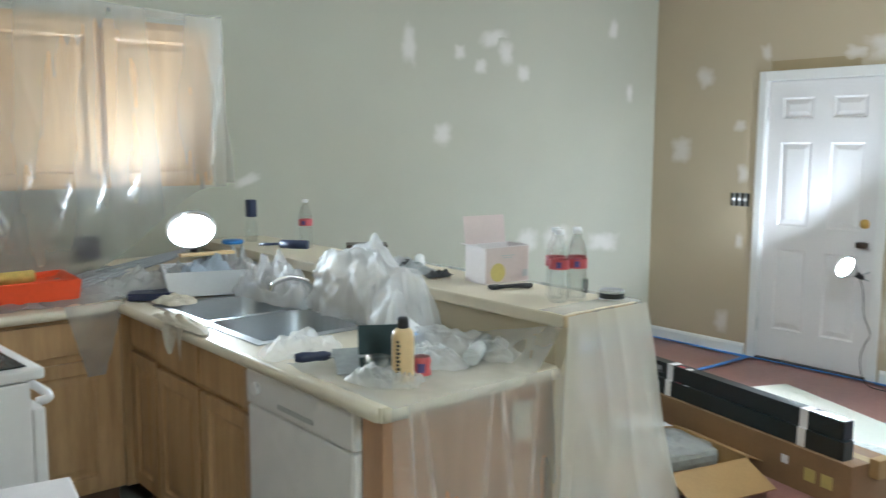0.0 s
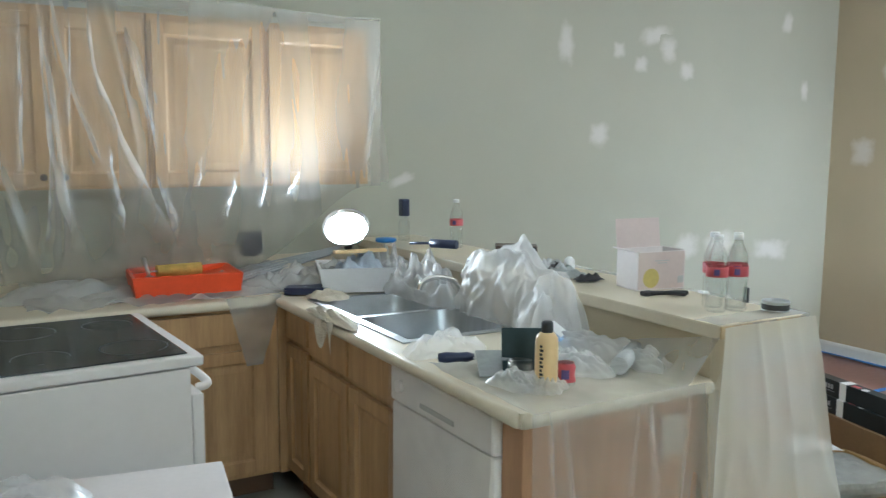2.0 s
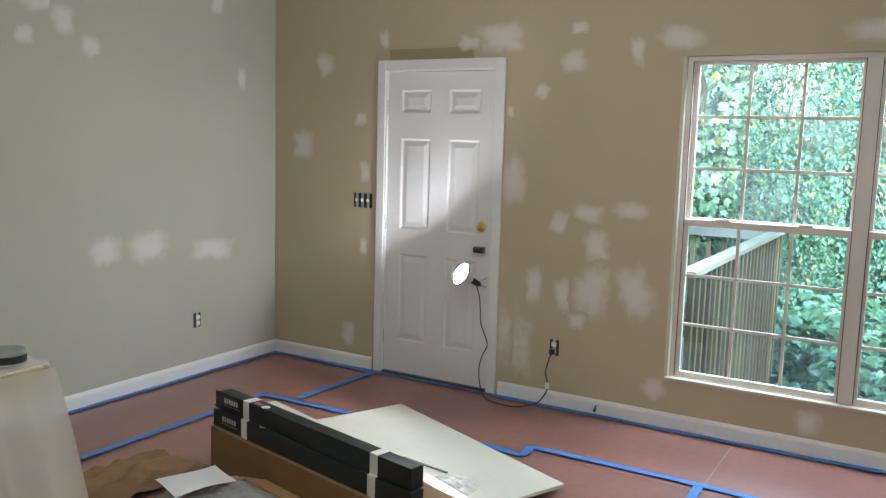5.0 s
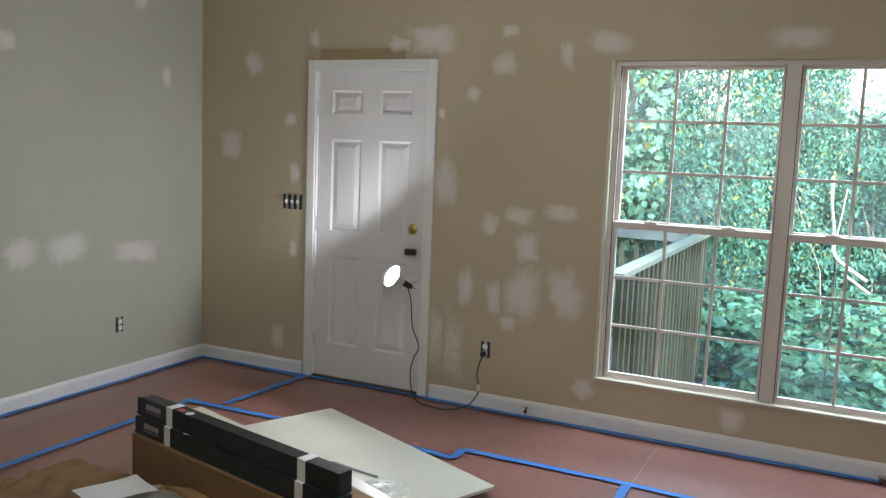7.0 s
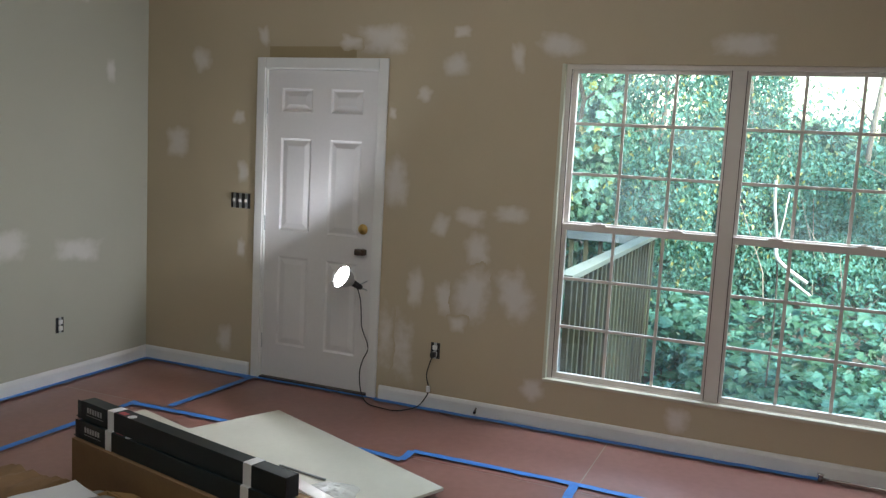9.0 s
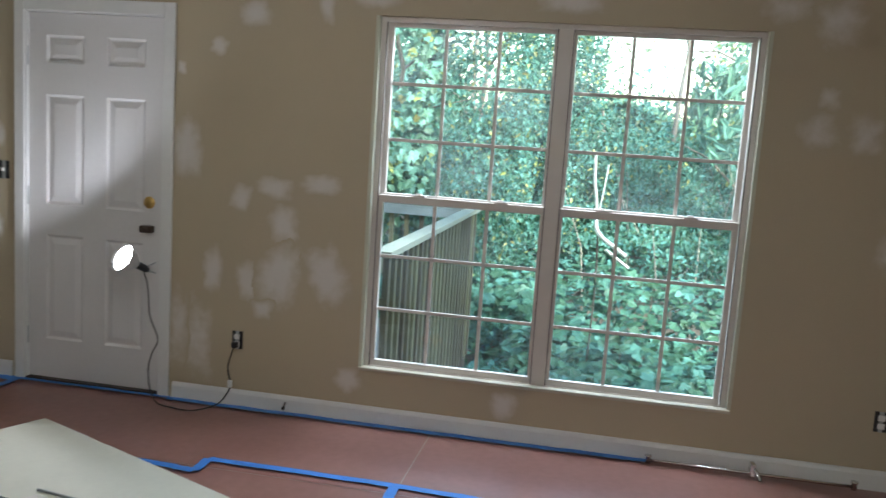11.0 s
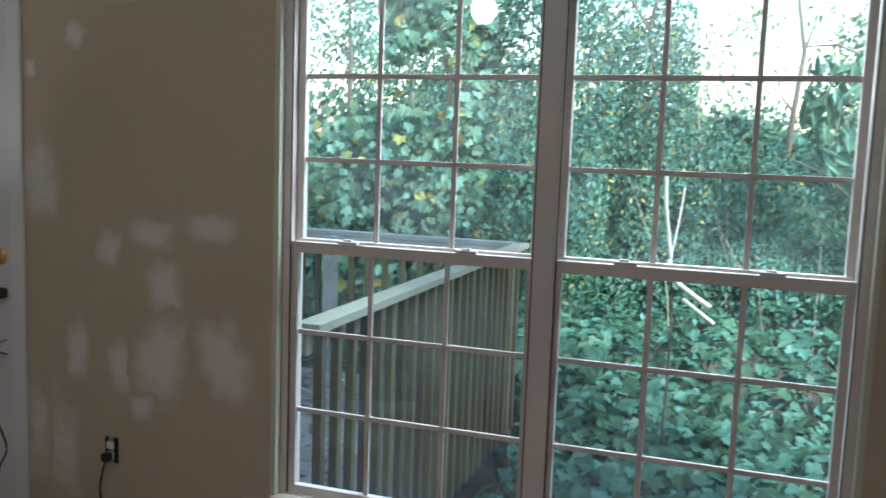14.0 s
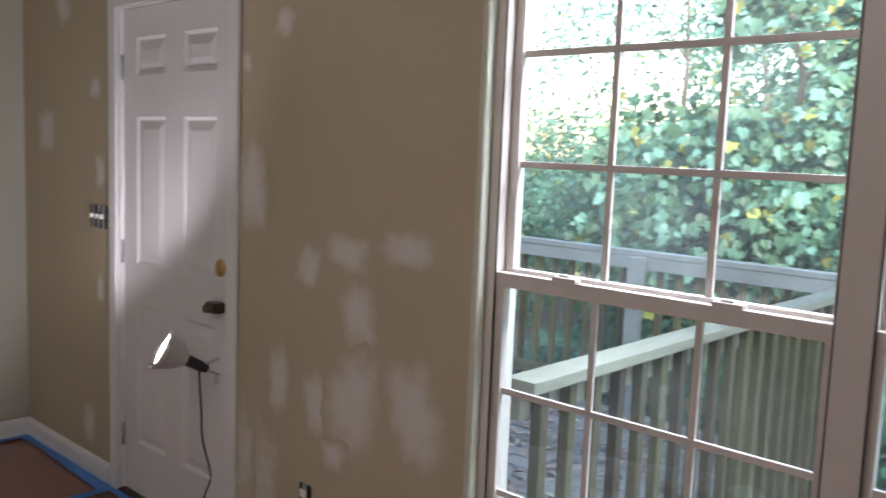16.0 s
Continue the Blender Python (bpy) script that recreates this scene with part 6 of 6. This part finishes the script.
# opened cardboard box with a wrapped grey packet and a paper on it
ob = thing("open_cardboard_box", (-2.3, -1.9, 0), "opened brown cardboard box with flaps folded out", "box")
OM = Matrix.Translation((-2.36, -1.86, 0)) @ Matrix.Rotation(radians(-14), 4, "Z")
for a in ((-0.28, -0.26, 0.0, 0.24, -0.254, 0.11), (-0.28, 0.254, 0.0, 0.24, 0.26, 0.11), (-0.28, -0.254, 0.0, -0.274, 0.254, 0.11), (0.234, -0.254, 0.0, 0.24, 0.254, 0.11), (-0.274, -0.254, 0.0, 0.234, 0.254, 0.005)):
    part("box_panel", facing(B(*a), OM), CARDY, ob)
for a, rot, tr0 in (((-0.26, -0.20, 0, 0.22, 0, 0.005), ("X", 24), (0, -0.262, 0.106)), ((0, -0.24, 0, 0.24, 0.24, 0.005), ("Y", 22), (0.242, 0, 0.106)), ((-0.22, -0.24, 0, 0, 0.24, 0.005), ("Y", -18), (-0.282, 0, 0.106))):
    part("flap", facing(B(*a), OM @ Matrix.Translation(tr0) @ Matrix.Rotation(radians(rot[1]), 4, rot[0])), CARDY, ob, "brown flap folded out")
pk = thing("wrapped_packet", (-2.30, -1.75, 0.06), "grey packet wrapped in clear plastic", "packet")
PM = Matrix.Translation((-2.27, -1.74, 0.0)) @ Matrix.Rotation(radians(-18), 4, "Z")
part("grey_core", facing(B(-0.20, -0.21, 0.006, 0.19, 0.22, 0.095, bevel=0.03), PM), mat("grey_packing", (0.33, 0.34, 0.32), 0.6, 0.3, 12, 50, 0.2), pk)
part("wrap", heap(-2.27, -1.74, 0.094, 0.21, 0.23, 0.04, 91, 0.7), FILM, pk, "clear crinkled wrap")
bm = bmesh.new()
surface(bm, lambda u, v: (PM @ Vector((-0.19 + 0.27 * u, 0.02 + 0.20 * v, 0.148 + 0.012 * math.sin(3 * u + 2 * v) + 0.02 * u * v))), 10, 10)
solo("paper_sheet", bm, SHEETPAPER, "loose white printed sheet lying on the packet", "paper")
bm = bmesh.new()
surface(bm, lambda u, v: (-2.75 + 0.85 * u, -1.30 + 0.42 * v, 0.003 + 0.05 * abs(wob(u * 2, v * 2, 0, 1.5)) + 0.03 * abs(wob(u * 6, v * 5, 0, 1.2))), 34, 24)
solo("kraft_paper", bm, CARD, "crumpled brown kraft paper on the floor", "paper")
# chrome double bar lying by the skirting
tb = thing("towel_bar", (-0.06, -4.9, 0.0), "chrome bar with brackets lying against the skirting board", "bar")
bm = bmesh.new()
cyl(bm, (-0.055, -4.42, 0.014), (-0.060, -5.38, 0.016), 0.008, seg=12)
part("rod", bm, CHROME, tb)
for y in (-4.425, -4.91, -5.37):
    bm = bmesh.new()
    lathe(bm, ((0.0, 0.0), (0.012, 0.0), (0.012, 0.03), (0.018, 0.034), (0.018, 0.04), (0.0, 0.041)), 14, (-0.058, y, 0.0))
    if y == -4.91:
        box(bm, -0.085, y - 0.012, 0.0, -0.03, y + 0.012, 0.07, bevel=0.006)
        tube(bm, ((-0.07, y, 0.05), (-0.10, y - 0.02, 0.03), (-0.12, y - 0.03, 0.006)), 0.009)
    part("bracket", bm, CHROME, tb)


# ---- outside: deck, rails, ground and foliage ----
GZ = -1.1


def ground_z(x, y):
    r = max(0.0, x - 4.0)
    return GZ + 0.30 * min(r, 9.0) * (0.6 + 0.4 * math.tanh((-y - 2.0) / 3)) + 0.12 * wob(x, y, 0, 0.5) * min(1, r + 0.3)


bm = bmesh.new()
xs = [0.17, 1, 2, 3, 4, 5, 6, 7, 8, 9, 10, 12, 15, 20, 40, 90, 220, 600]
ys = [-600, -200, -80, -40, -20, -14, -10, -8, -6, -4, -2, 0, 2, 4, 7, 10, 14, 20, 40, 90, 220, 600]
g = [[bm.verts.new((x, y, ground_z(x, y) if x < 30 else 1.6)) for y in ys] for x in xs]
for i in range(len(xs) - 1):
    for j in range(len(ys) - 1):
        bm.faces.new((g[i][j], g[i + 1][j], g[i + 1][j + 1], g[i][j + 1])).smooth = True
# the same sheet goes on behind the house
gb_ = [[bm.verts.new((x, y, GZ)) for y in ys] for x in (-600, -60, -12, 0.17)]
for i in range(3):
    for j in range(len(ys) - 1):
        bm.faces.new((gb_[i][j], gb_[i + 1][j], gb_[i + 1][j + 1], gb_[i][j + 1]))
bmesh.ops.remove_doubles(bm, verts=bm.verts, dist=0.001)
solo("ground", bm, EARTH, "leaf-littered earth sloping up to the woods", "ground", kind="structure")

deck = thing("deck", (1.6, -0.8, -0.05), "weathered wooden deck outside the door", "deck")
DZ = -0.24
boards = bpy.data.meshes.new("deck_board")
_b = B(-0.068, -2.25, -0.034, 0.068, 2.25, 0.0, bevel=0.004, segments=1)
_b.to_mesh(boards); _b.free()
boards.materials.append(DECKWOOD)
for i in range(23):
    o_ = new("deck_board", boards)
    o_.parent = deck
    o_.matrix_parent_inverse = deck.matrix_basis.inverted()
    o_.matrix_basis = Matrix.Translation((0.25 + 0.143 * i, -0.70, DZ + 0.002 * (i % 3)))
JOIST = mat("dark_joist_wood", (0.07, 0.06, 0.045), 0.85, 0.3, 3, 40, 0.3)
part("rim_joist", B(0.165, -2.958, DZ - 0.23, 3.488, -2.920, DZ - 0.036), JOIST, deck)
part("rim_joist", B(3.49, -2.958, DZ - 0.23, 3.528, 1.54, DZ - 0.036), JOIST, deck)
for x, y in ((3.48, -2.91), (3.48, -0.8), (3.48, 1.45), (0.4, -2.91)):
    part("support_post", B(x - 0.045, y - 0.045, GZ - 0.3, x + 0.045, y + 0.045, DZ - 0.232), JOIST, deck)
bm = bmesh.new()
cyl(bm, (3.48, -2.91, -0.85), (2.85, -2.93, -0.3), 0.04, seg=6)
part("knee_brace", bm, JOIST, deck)


def railing(name, p0, p1, wood, label):
    """A deck rail: flat cap, upper and lower rails, posts and square balusters."""
    root = thing(name, (*p0, DZ), label, "railing", "deck rails")
    a, b = Vector((*p0, 0)), Vector((*p1, 0))
    ln = (b - a).length
    m = Matrix.Translation(a) @ Matrix.Rotation(math.atan2((b - a).y, (b - a).x), 4, "Z")
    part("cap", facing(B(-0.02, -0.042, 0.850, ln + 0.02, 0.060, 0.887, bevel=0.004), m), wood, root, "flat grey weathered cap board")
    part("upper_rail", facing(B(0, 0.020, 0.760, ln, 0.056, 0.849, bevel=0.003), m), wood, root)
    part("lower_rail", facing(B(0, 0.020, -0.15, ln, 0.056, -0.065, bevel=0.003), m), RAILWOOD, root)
    for k in range(1, int(ln / 1.45) + 1):
        x = min(ln - 0.05, 0.05 + k * (ln - 0.1) / max(1, int(ln / 1.45)))
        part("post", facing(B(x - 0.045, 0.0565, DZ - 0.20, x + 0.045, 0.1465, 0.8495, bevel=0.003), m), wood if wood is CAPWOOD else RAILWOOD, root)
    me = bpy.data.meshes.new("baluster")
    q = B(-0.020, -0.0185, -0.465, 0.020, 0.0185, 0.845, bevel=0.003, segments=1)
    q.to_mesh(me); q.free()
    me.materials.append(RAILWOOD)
    rnd = random.Random(5)
    n = int(ln / 0.146)
    for k in range(n):
        o = new("baluster", me)
        o.parent = root
        o.matrix_parent_inverse = root.matrix_basis.inverted()
        o.matrix_basis = m @ pose(0.07 + k * (ln - 0.12) / n, 0.0005, rnd.uniform(-0.008, 0.008), 0, 0, rnd.uniform(-4, 4))
    return root


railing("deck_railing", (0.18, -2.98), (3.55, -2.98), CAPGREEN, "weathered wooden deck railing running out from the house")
railing("deck_railing", (3.55, -2.96), (3.55, 1.5), CAPWOOD, "weathered wooden railing along the far deck edge, greyed as by sky light")

# leaf shapes: a lobed vine leaf and a simple shrub leaf, each folded along its midrib
LOBED = np.array([(0, 0, 0), (0.22, -0.10, 0.03), (0.46, 0.10, 0.05), (0.36, 0.38, 0.05), (0.50, 0.62, 0.02), (0.24, 0.66, 0.04), (0, 1.0, -0.06),
                  (-0.24, 0.66, 0.04), (-0.50, 0.62, 0.02), (-0.36, 0.38, 0.05), (-0.46, 0.10, 0.05), (-0.22, -0.10, 0.03)])
OVAL = np.array([(0, 0, 0), (0.20, 0.25, 0.04), (0.22, 0.55, 0.04), (0, 1.0, -0.05), (-0.22, 0.55, 0.04), (-0.20, 0.25, 0.04)])
LONG = np.array([(0, 0, 0), (0.11, 0.25, 0.03), (0.13, 0.6, 0.03), (0, 1.0, -0.08), (-0.13, 0.6, 0.03), (-0.11, 0.25, 0.03)])
RNG = np.random.default_rng(7)


def leaf_mesh(name, spots, sizes, shape, material, face=(-1, 0, 0.5), spread=0.8):
    """One mesh of many single leaves at the given spots, mostly facing one way and hanging down."""
    n, k = len(spots), len(shape)
    normal = np.array(face) / np.linalg.norm(face) + RNG.normal(0, spread, (n, 3)) * 0.6
    normal /= np.linalg.norm(normal, axis=1)[:, None]
    tip = np.array((0, 0, -1.0)) + RNG.normal(0, 0.55, (n, 3))
    tip -= normal * (tip * normal).sum(1)[:, None]
    tip /= np.linalg.norm(tip, axis=1)[:, None]
    across = np.cross(tip, normal)
    v = (shape[None, :, 0, None] * across[:, None] + (shape[None, :, 1, None] - 0.3) * tip[:, None] + shape[None, :, 2, None] * normal[:, None]) * sizes[:, None, None] + spots[:, None]
    idx = np.arange(n)[:, None] * k
    half = k // 2
    faces = [list(i + np.arange(0, half + 1)) for i in idx[:, 0]] + [[i, *range(i + half, i + k)] for i in idx[:, 0]]
    me = bpy.data.meshes.new(name)
    me.from_pydata(v.reshape(-1, 3).tolist(), [], [[int(q) for q in f] for f in faces])
    me.materials.append(material)
    return new(name, me)


def shell(centre, radii, n, seed, depth=0.35, gaps=0.0, scale=1.1):
    """Spots scattered in the outer part of a lumpy blob, with holes where the noise is low."""
    rng = np.random.default_rng(seed)
    out = []
    c, r = np.array(centre), np.array(radii)
    while len(out) < n:
        d = rng.normal(size=3)
        d /= np.linalg.norm(d)
        lump = 1 + 0.35 * wob(*(d * 1.7 + seed), 1.0)
        p = c + d * r * lump * (1 - depth * rng.random() ** 1.5)
        if wob(p[0] + seed, p[1], p[2], scale) < gaps - 0.35 or p[2] < ground_z(p[0], p[1]) + 0.02:
            if rng.random() < 0.97:
                n -= 0.25
                continue
        out.append(p)
    return np.array(out)


def limb_mesh(base, top, r, seed, limbs=5):
    """A bent tapering trunk with a few limbs."""
    rnd = random.Random(seed)
    bm = bmesh.new()
    base, top = Vector(base), Vector(top)
    last, segs = base, 6
    for k in range(1, segs + 1):
        p = base.lerp(top, k / segs) + Vector((rnd.uniform(-.1, .1), rnd.uniform(-.1, .1), 0))
        cyl(bm, last, p, r * (1 - 0.75 * (k - 1) / segs), r * (1 - 0.75 * k / segs), 9, False)
        if k > 1:
            for _ in range(max(1, limbs // 3)):
                e = p + Vector((rnd.uniform(-1, 1), rnd.uniform(-1, 1), rnd.uniform(0.2, 0.9)))
                mid = p.lerp(e, 0.5) + Vector((0, 0, 0.12))
                cyl(bm, p, mid, r * 0.35, r * 0.22, 6, False)
                cyl(bm, mid, e, r * 0.22, r * 0.07, 6, False)
        last = p
    return bm


def tree(where, height, blobs, leaf, material, n, size, seed, label, gaps=0.0, yellow=0.0, lean=(0, 0)):
    """A trunk with limbs and a crown of single leaves in several lumpy masses."""
    x, y = where
    z = ground_z(x, y)
    root = thing("tree", (x, y, z), label, "tree", "trees behind the deck")
    part("trunk", limb_mesh((x, y, z - 0.1), (x + lean[0], y + lean[1], z + height), 0.055, seed), BARK, root, "grey-brown trunk and limbs")
    spots = np.concatenate([shell(c, r, int(n * w), seed + i, gaps=gaps) for i, (c, r, w) in enumerate(blobs)])
    sz = size * RNG.uniform(0.6, 1.25, len(spots))
    pick = RNG.random(len(spots)) < yellow
    for mask, mt, nm in ((~pick, material, "crown"), (pick, LEAFY, "yellow_leaves")):
        if mask.sum():
            o = leaf_mesh(nm, spots[mask], sz[mask], leaf, mt)
            o.parent = root
            o.matrix_parent_inverse = root.matrix_basis.inverted()
    return root


# fallen leaves on the deck boards
_r = np.random.default_rng(91)
_s = np.stack([_r.uniform(0.3, 3.4, 4200), _r.uniform(-2.9, 1.4, 4200), np.full(4200, DZ + 0.012)], 1)
tagged(leaf_mesh("fallen_leaves", _s, _r.uniform(0.03, 0.08, 4200), OVAL, mat("dry_leaf", (0.22, 0.165, 0.12), 0.6, 0.3, 3, 40, 0.2, island=0.9), (0, 0, 1), 0.3), "dry brown leaves fallen on the deck boards", "foliage", kind="stuff")

# vine-grown trees behind the deck
tree((5.6, -1.6), 4.6, (((5.3, -1.65, 2.2), (0.7, 0.62, 1.9), 0.5), ((5.0, -1.2, 0.9), (0.9, 1.0, 1.0), 0.25), ((5.5, -0.4, 1.0), (0.8, 0.7, 1.2), 0.25)), LOBED, LEAFA, 5200, 0.105, 21, "tree overgrown with broad pale green vine leaves", 0.12, 0.06)
tree((6.0, -2.6), 4.6, (((5.8, -2.55, 2.0), (0.8, 0.75, 2.0), 0.6), ((5.5, -2.6, 0.7), (0.8, 0.7, 1.1), 0.4)), OVAL, LEAFB, 17000, 0.068, 41, "dense tree of small glossy dark green leaves", 0.05, 0.05)
tree((6.6, -0.2), 5.0, (((6.4, -0.1, 2.0), (1.4, 1.6, 2.0), 0.6), ((6.0, 1.3, 1.1), (1.2, 1.2, 1.4), 0.4)), OVAL, LEAFA, 17000, 0.068, 22, "loose tree of small blue-green leaves beyond the deck", 0.2, 0.04)
tree((7.3, -3.5), 4.0, (((7.0, -3.45, 1.9), (0.75, 0.55, 1.7), 0.65), ((6.7, -3.6, 0.7), (0.8, 0.6, 1.0), 0.35)), OVAL, LEAFB, 16000, 0.062, 42, "dense small-leaved evergreen beside the open sky", 0.0, 0.05)
tree((8.2, -4.0), 2.2, (((8.0, -4.2, 0.9), (1.3, 1.1, 1.0), 0.6), ((7.4, -3.2, 1.0), (1.0, 0.8, 1.3), 0.4)), OVAL, LEAFB, 16000, 0.075, 23, "dense dark green small-leaved tree", 0.0, 0.03)
tree((8.6, -6.6), 5.2, (((8.3, -6.5, 2.1), (1.1, 1.0, 1.8), 0.6), ((7.9, -6.3, 0.9), (1.2, 0.9, 1.2), 0.4)), OVAL, LEAFA, 6000, 0.085, 24, "loose-leaved tree thinning toward the sky", 0.22, 0.10)
tree((10.6, -5.2), 5.0, (((10.0, -5.0, 2.6), (0.9, 1.9, 1.3), 0.6), ((9.4, -6.0, 3.0), (0.8, 1.1, 1.2), 0.4)), OVAL, LEAFL, 1700, 0.10, 43, "thin sapling crown coloured pale as if backlit by the sky", 0.30, 0.05)
tree((6.4, -5.7), 2.9, (((6.2, -5.45, 2.05), (0.45, 0.5, 0.55), 0.6), ((6.4, -5.9, 1.5), (0.5, 0.5, 0.5), 0.4)), LONG, LEAFA, 420, 0.24, 44, "magnolia with long glossy leaves", 0.1, 0.0)
tree((9.8, 0.4), 6.0, (((9.6, 0.2, 2.2), (1.5, 1.3, 2.4), 1.0),), OVAL, LEAFA, 6000, 0.10, 25, "dense green tree behind the deck", 0.28, 0.06)
tree((10.5, -1.8), 6.5, (((10.2, -1.8, 2.6), (1.5, 2.0, 2.9), 1.0),), OVAL, LEAFA, 8000, 0.10, 26, "dense green tree behind the deck", 0.24, 0.06)
tree((7.0, 4.6), 5.0, (((6.9, 4.4, 1.6), (1.6, 1.6, 2.2), 1.0),), LOBED, LEAFA, 3600, 0.14, 27, "tree overgrown with broad pale green vine leaves", 0.12, 0.03)


def bank(name, x0, x1, y0, y1, top, n, size, shape, material, label, seed, face=(-0.6, 0, 1.0), yellow=0.03):
    """Low plants over sloping ground: a drift of leaves with a lumpy upper surface."""
    rng = np.random.default_rng(seed)
    p = np.stack([rng.uniform(x0, x1, n), rng.uniform(y0, y1, n), np.zeros(n)], 1)
    for q in p:
        q[2] = ground_z(q[0], q[1]) + top(q[0], q[1]) * (1 + 0.35 * wob(q[0], q[1], seed, 1.4)) * (1 - 0.5 * rng.random() ** 2)
    o = leaf_mesh(name, p, size * rng.uniform(0.6, 1.2, n), shape, material, face, 0.45)
    return tagged(o, label, "foliage", kind="stuff")


bank("vine_bank", 1.4, 4.9, -7.0, -3.35, lambda x, y: 0.66 + 0.09 * (x - 1.4), 3900, 0.115, LOBED, LEAFV, "low bank of broad vine leaves coloured darker as in shade", 31, (-0.35, 0, 1.0))
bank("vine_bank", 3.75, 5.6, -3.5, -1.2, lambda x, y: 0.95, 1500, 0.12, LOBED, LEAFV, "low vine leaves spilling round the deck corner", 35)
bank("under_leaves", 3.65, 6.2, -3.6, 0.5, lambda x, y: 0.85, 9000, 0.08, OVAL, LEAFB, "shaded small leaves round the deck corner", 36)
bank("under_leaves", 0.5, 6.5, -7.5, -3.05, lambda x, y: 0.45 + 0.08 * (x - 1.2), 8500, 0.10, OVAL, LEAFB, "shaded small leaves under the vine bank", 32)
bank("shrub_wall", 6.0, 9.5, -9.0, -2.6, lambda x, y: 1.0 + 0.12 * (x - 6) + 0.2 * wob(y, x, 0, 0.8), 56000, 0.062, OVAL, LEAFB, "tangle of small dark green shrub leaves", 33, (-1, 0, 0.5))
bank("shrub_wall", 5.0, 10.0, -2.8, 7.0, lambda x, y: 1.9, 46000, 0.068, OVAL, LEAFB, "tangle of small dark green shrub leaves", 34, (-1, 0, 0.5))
# bare stems standing and leaning among the shrubs
bm = bmesh.new()
rnd = random.Random(77)
for _ in range(150):
    x, y = rnd.uniform(5.4, 7.4), rnd.uniform(-8.5, 4.0)
    z = ground_z(x, y)
    h, dx, dy = rnd.uniform(0.8, 2.4), rnd.uniform(-0.3, 0.3), rnd.uniform(-0.6, 0.6)
    a, b, c = Vector((x, y, z)), Vector((x + 0.3 * dx, y + 0.2 * dy, z + 0.5 * h)), Vector((x + dx, y + dy, z + h))
    r = rnd.uniform(0.004, 0.010)
    cyl(bm, a, b, r, r * 0.8, 5, False)
    cyl(bm, b, c, r * 0.8, r * 0.3, 5, False)
solo("bare_stems", bm, mat("pale_dry_stem", (0.26, 0.23, 0.18), 0.85, 0.3, 5, 60, 0.3, island=0.4), "thin dry stems tangled among the shrubs", "foliage", kind="stuff")
# invented pale sticks outside, imitating bright streaks reflected in the panes
fork = thing("pane_streaks", (3.0, -4.07, ground_z(3.0, -4.07)), "pale sticks standing in for bright streaks in the panes", "sapling")
PALE_STREAK = mat("pale_streak_colour", (0.62, 0.60, 0.55), 0.6, 0.18, 9, 60, 0.2, stretch=(1, 1, 0.3))
def stick(pts, r):
    bm = bmesh.new()
    tube(bm, pts, r, 8)
    bmesh.ops.holes_fill(bm, edges=bm.edges, sides=0)
    return bm
part("stem", stick(((3.02, -4.06, ground_z(3.0, -4.07) - 0.05), (3.0, -4.10, 0.3), (3.0, -4.07, 0.92)), 0.009), JOIST, fork)
part("limb", stick(((3.0, -4.07, 0.90), (2.99, -4.045, 1.08), (2.98, -4.02, 1.25), (2.99, -4.01, 1.46)), 0.013), PALE_STREAK, fork, "pale upright stick drawn as a reflected streak")
part("limb", stick(((3.0, -4.07, 0.92), (3.05, -4.10, 1.12), (3.1, -4.125, 1.36)), 0.006), PALE_STREAK, fork, "pale upright stick drawn as a reflected streak")
part("broken_branch", stick(((2.98, -4.06, 0.90), (2.96, -4.10, 0.78), (2.95, -4.33, 0.62)), 0.017), PALE_STREAK, fork, "pale slanted stick drawn as a reflected streak")
part("broken_branch", stick(((2.95, -4.16, 0.66), (2.93, -4.36, 0.52)), 0.013), PALE_STREAK, fork, "pale slanted stick drawn as a reflected streak")
# far woods closing the view, with the sky left open above
bm = bmesh.new()
def woods(u, v):
    a = radians(-62 + 124 * u)
    r = 17 + 2.5 * wob(u * 9, v * 3, 0, 1)
    y = -3.5 + r * math.sin(a)
    top = 3.0 + 1.2 * wob(y, 0, 0, 0.35) + 0.6 * wob(y, 3, 0, 1.3) - 0.7 * math.exp(-((y + 4.6) / 3.2) ** 2) - 2.4 * math.exp(-((y - 6.0) / 2.2) ** 2)
    return (r * math.cos(a) + 0.5 * wob(u * 40, v * 14, 0, 1), y, 0.2 + (top - 0.2) * v)
surface(bm, woods, 120, 26)
solo("backdrop", bm, mat("far_woods", (0.06, 0.10, 0.055), 0.9, 0.7, 2.0, 9.0, 0.8, tint=(0.12, 0.19, 0.10)), "distant shaded woods", "woods", kind="structure")
for s in range(3):
    rng = np.random.default_rng(60 + s)
    us = rng.random(9000)
    pts = np.array([woods(u, v) for u, v in zip(us, rng.random(9000) ** 0.8 * 1.04)]) + rng.normal(0, 0.35, (9000, 3)) - np.array((0.8, 0, 0))
    tagged(leaf_mesh("far_leaves", pts, rng.uniform(0.10, 0.22, 9000), OVAL, LEAFB, (-1, 0, 0.4)), "leaves of the distant woods", "foliage", kind="stuff")
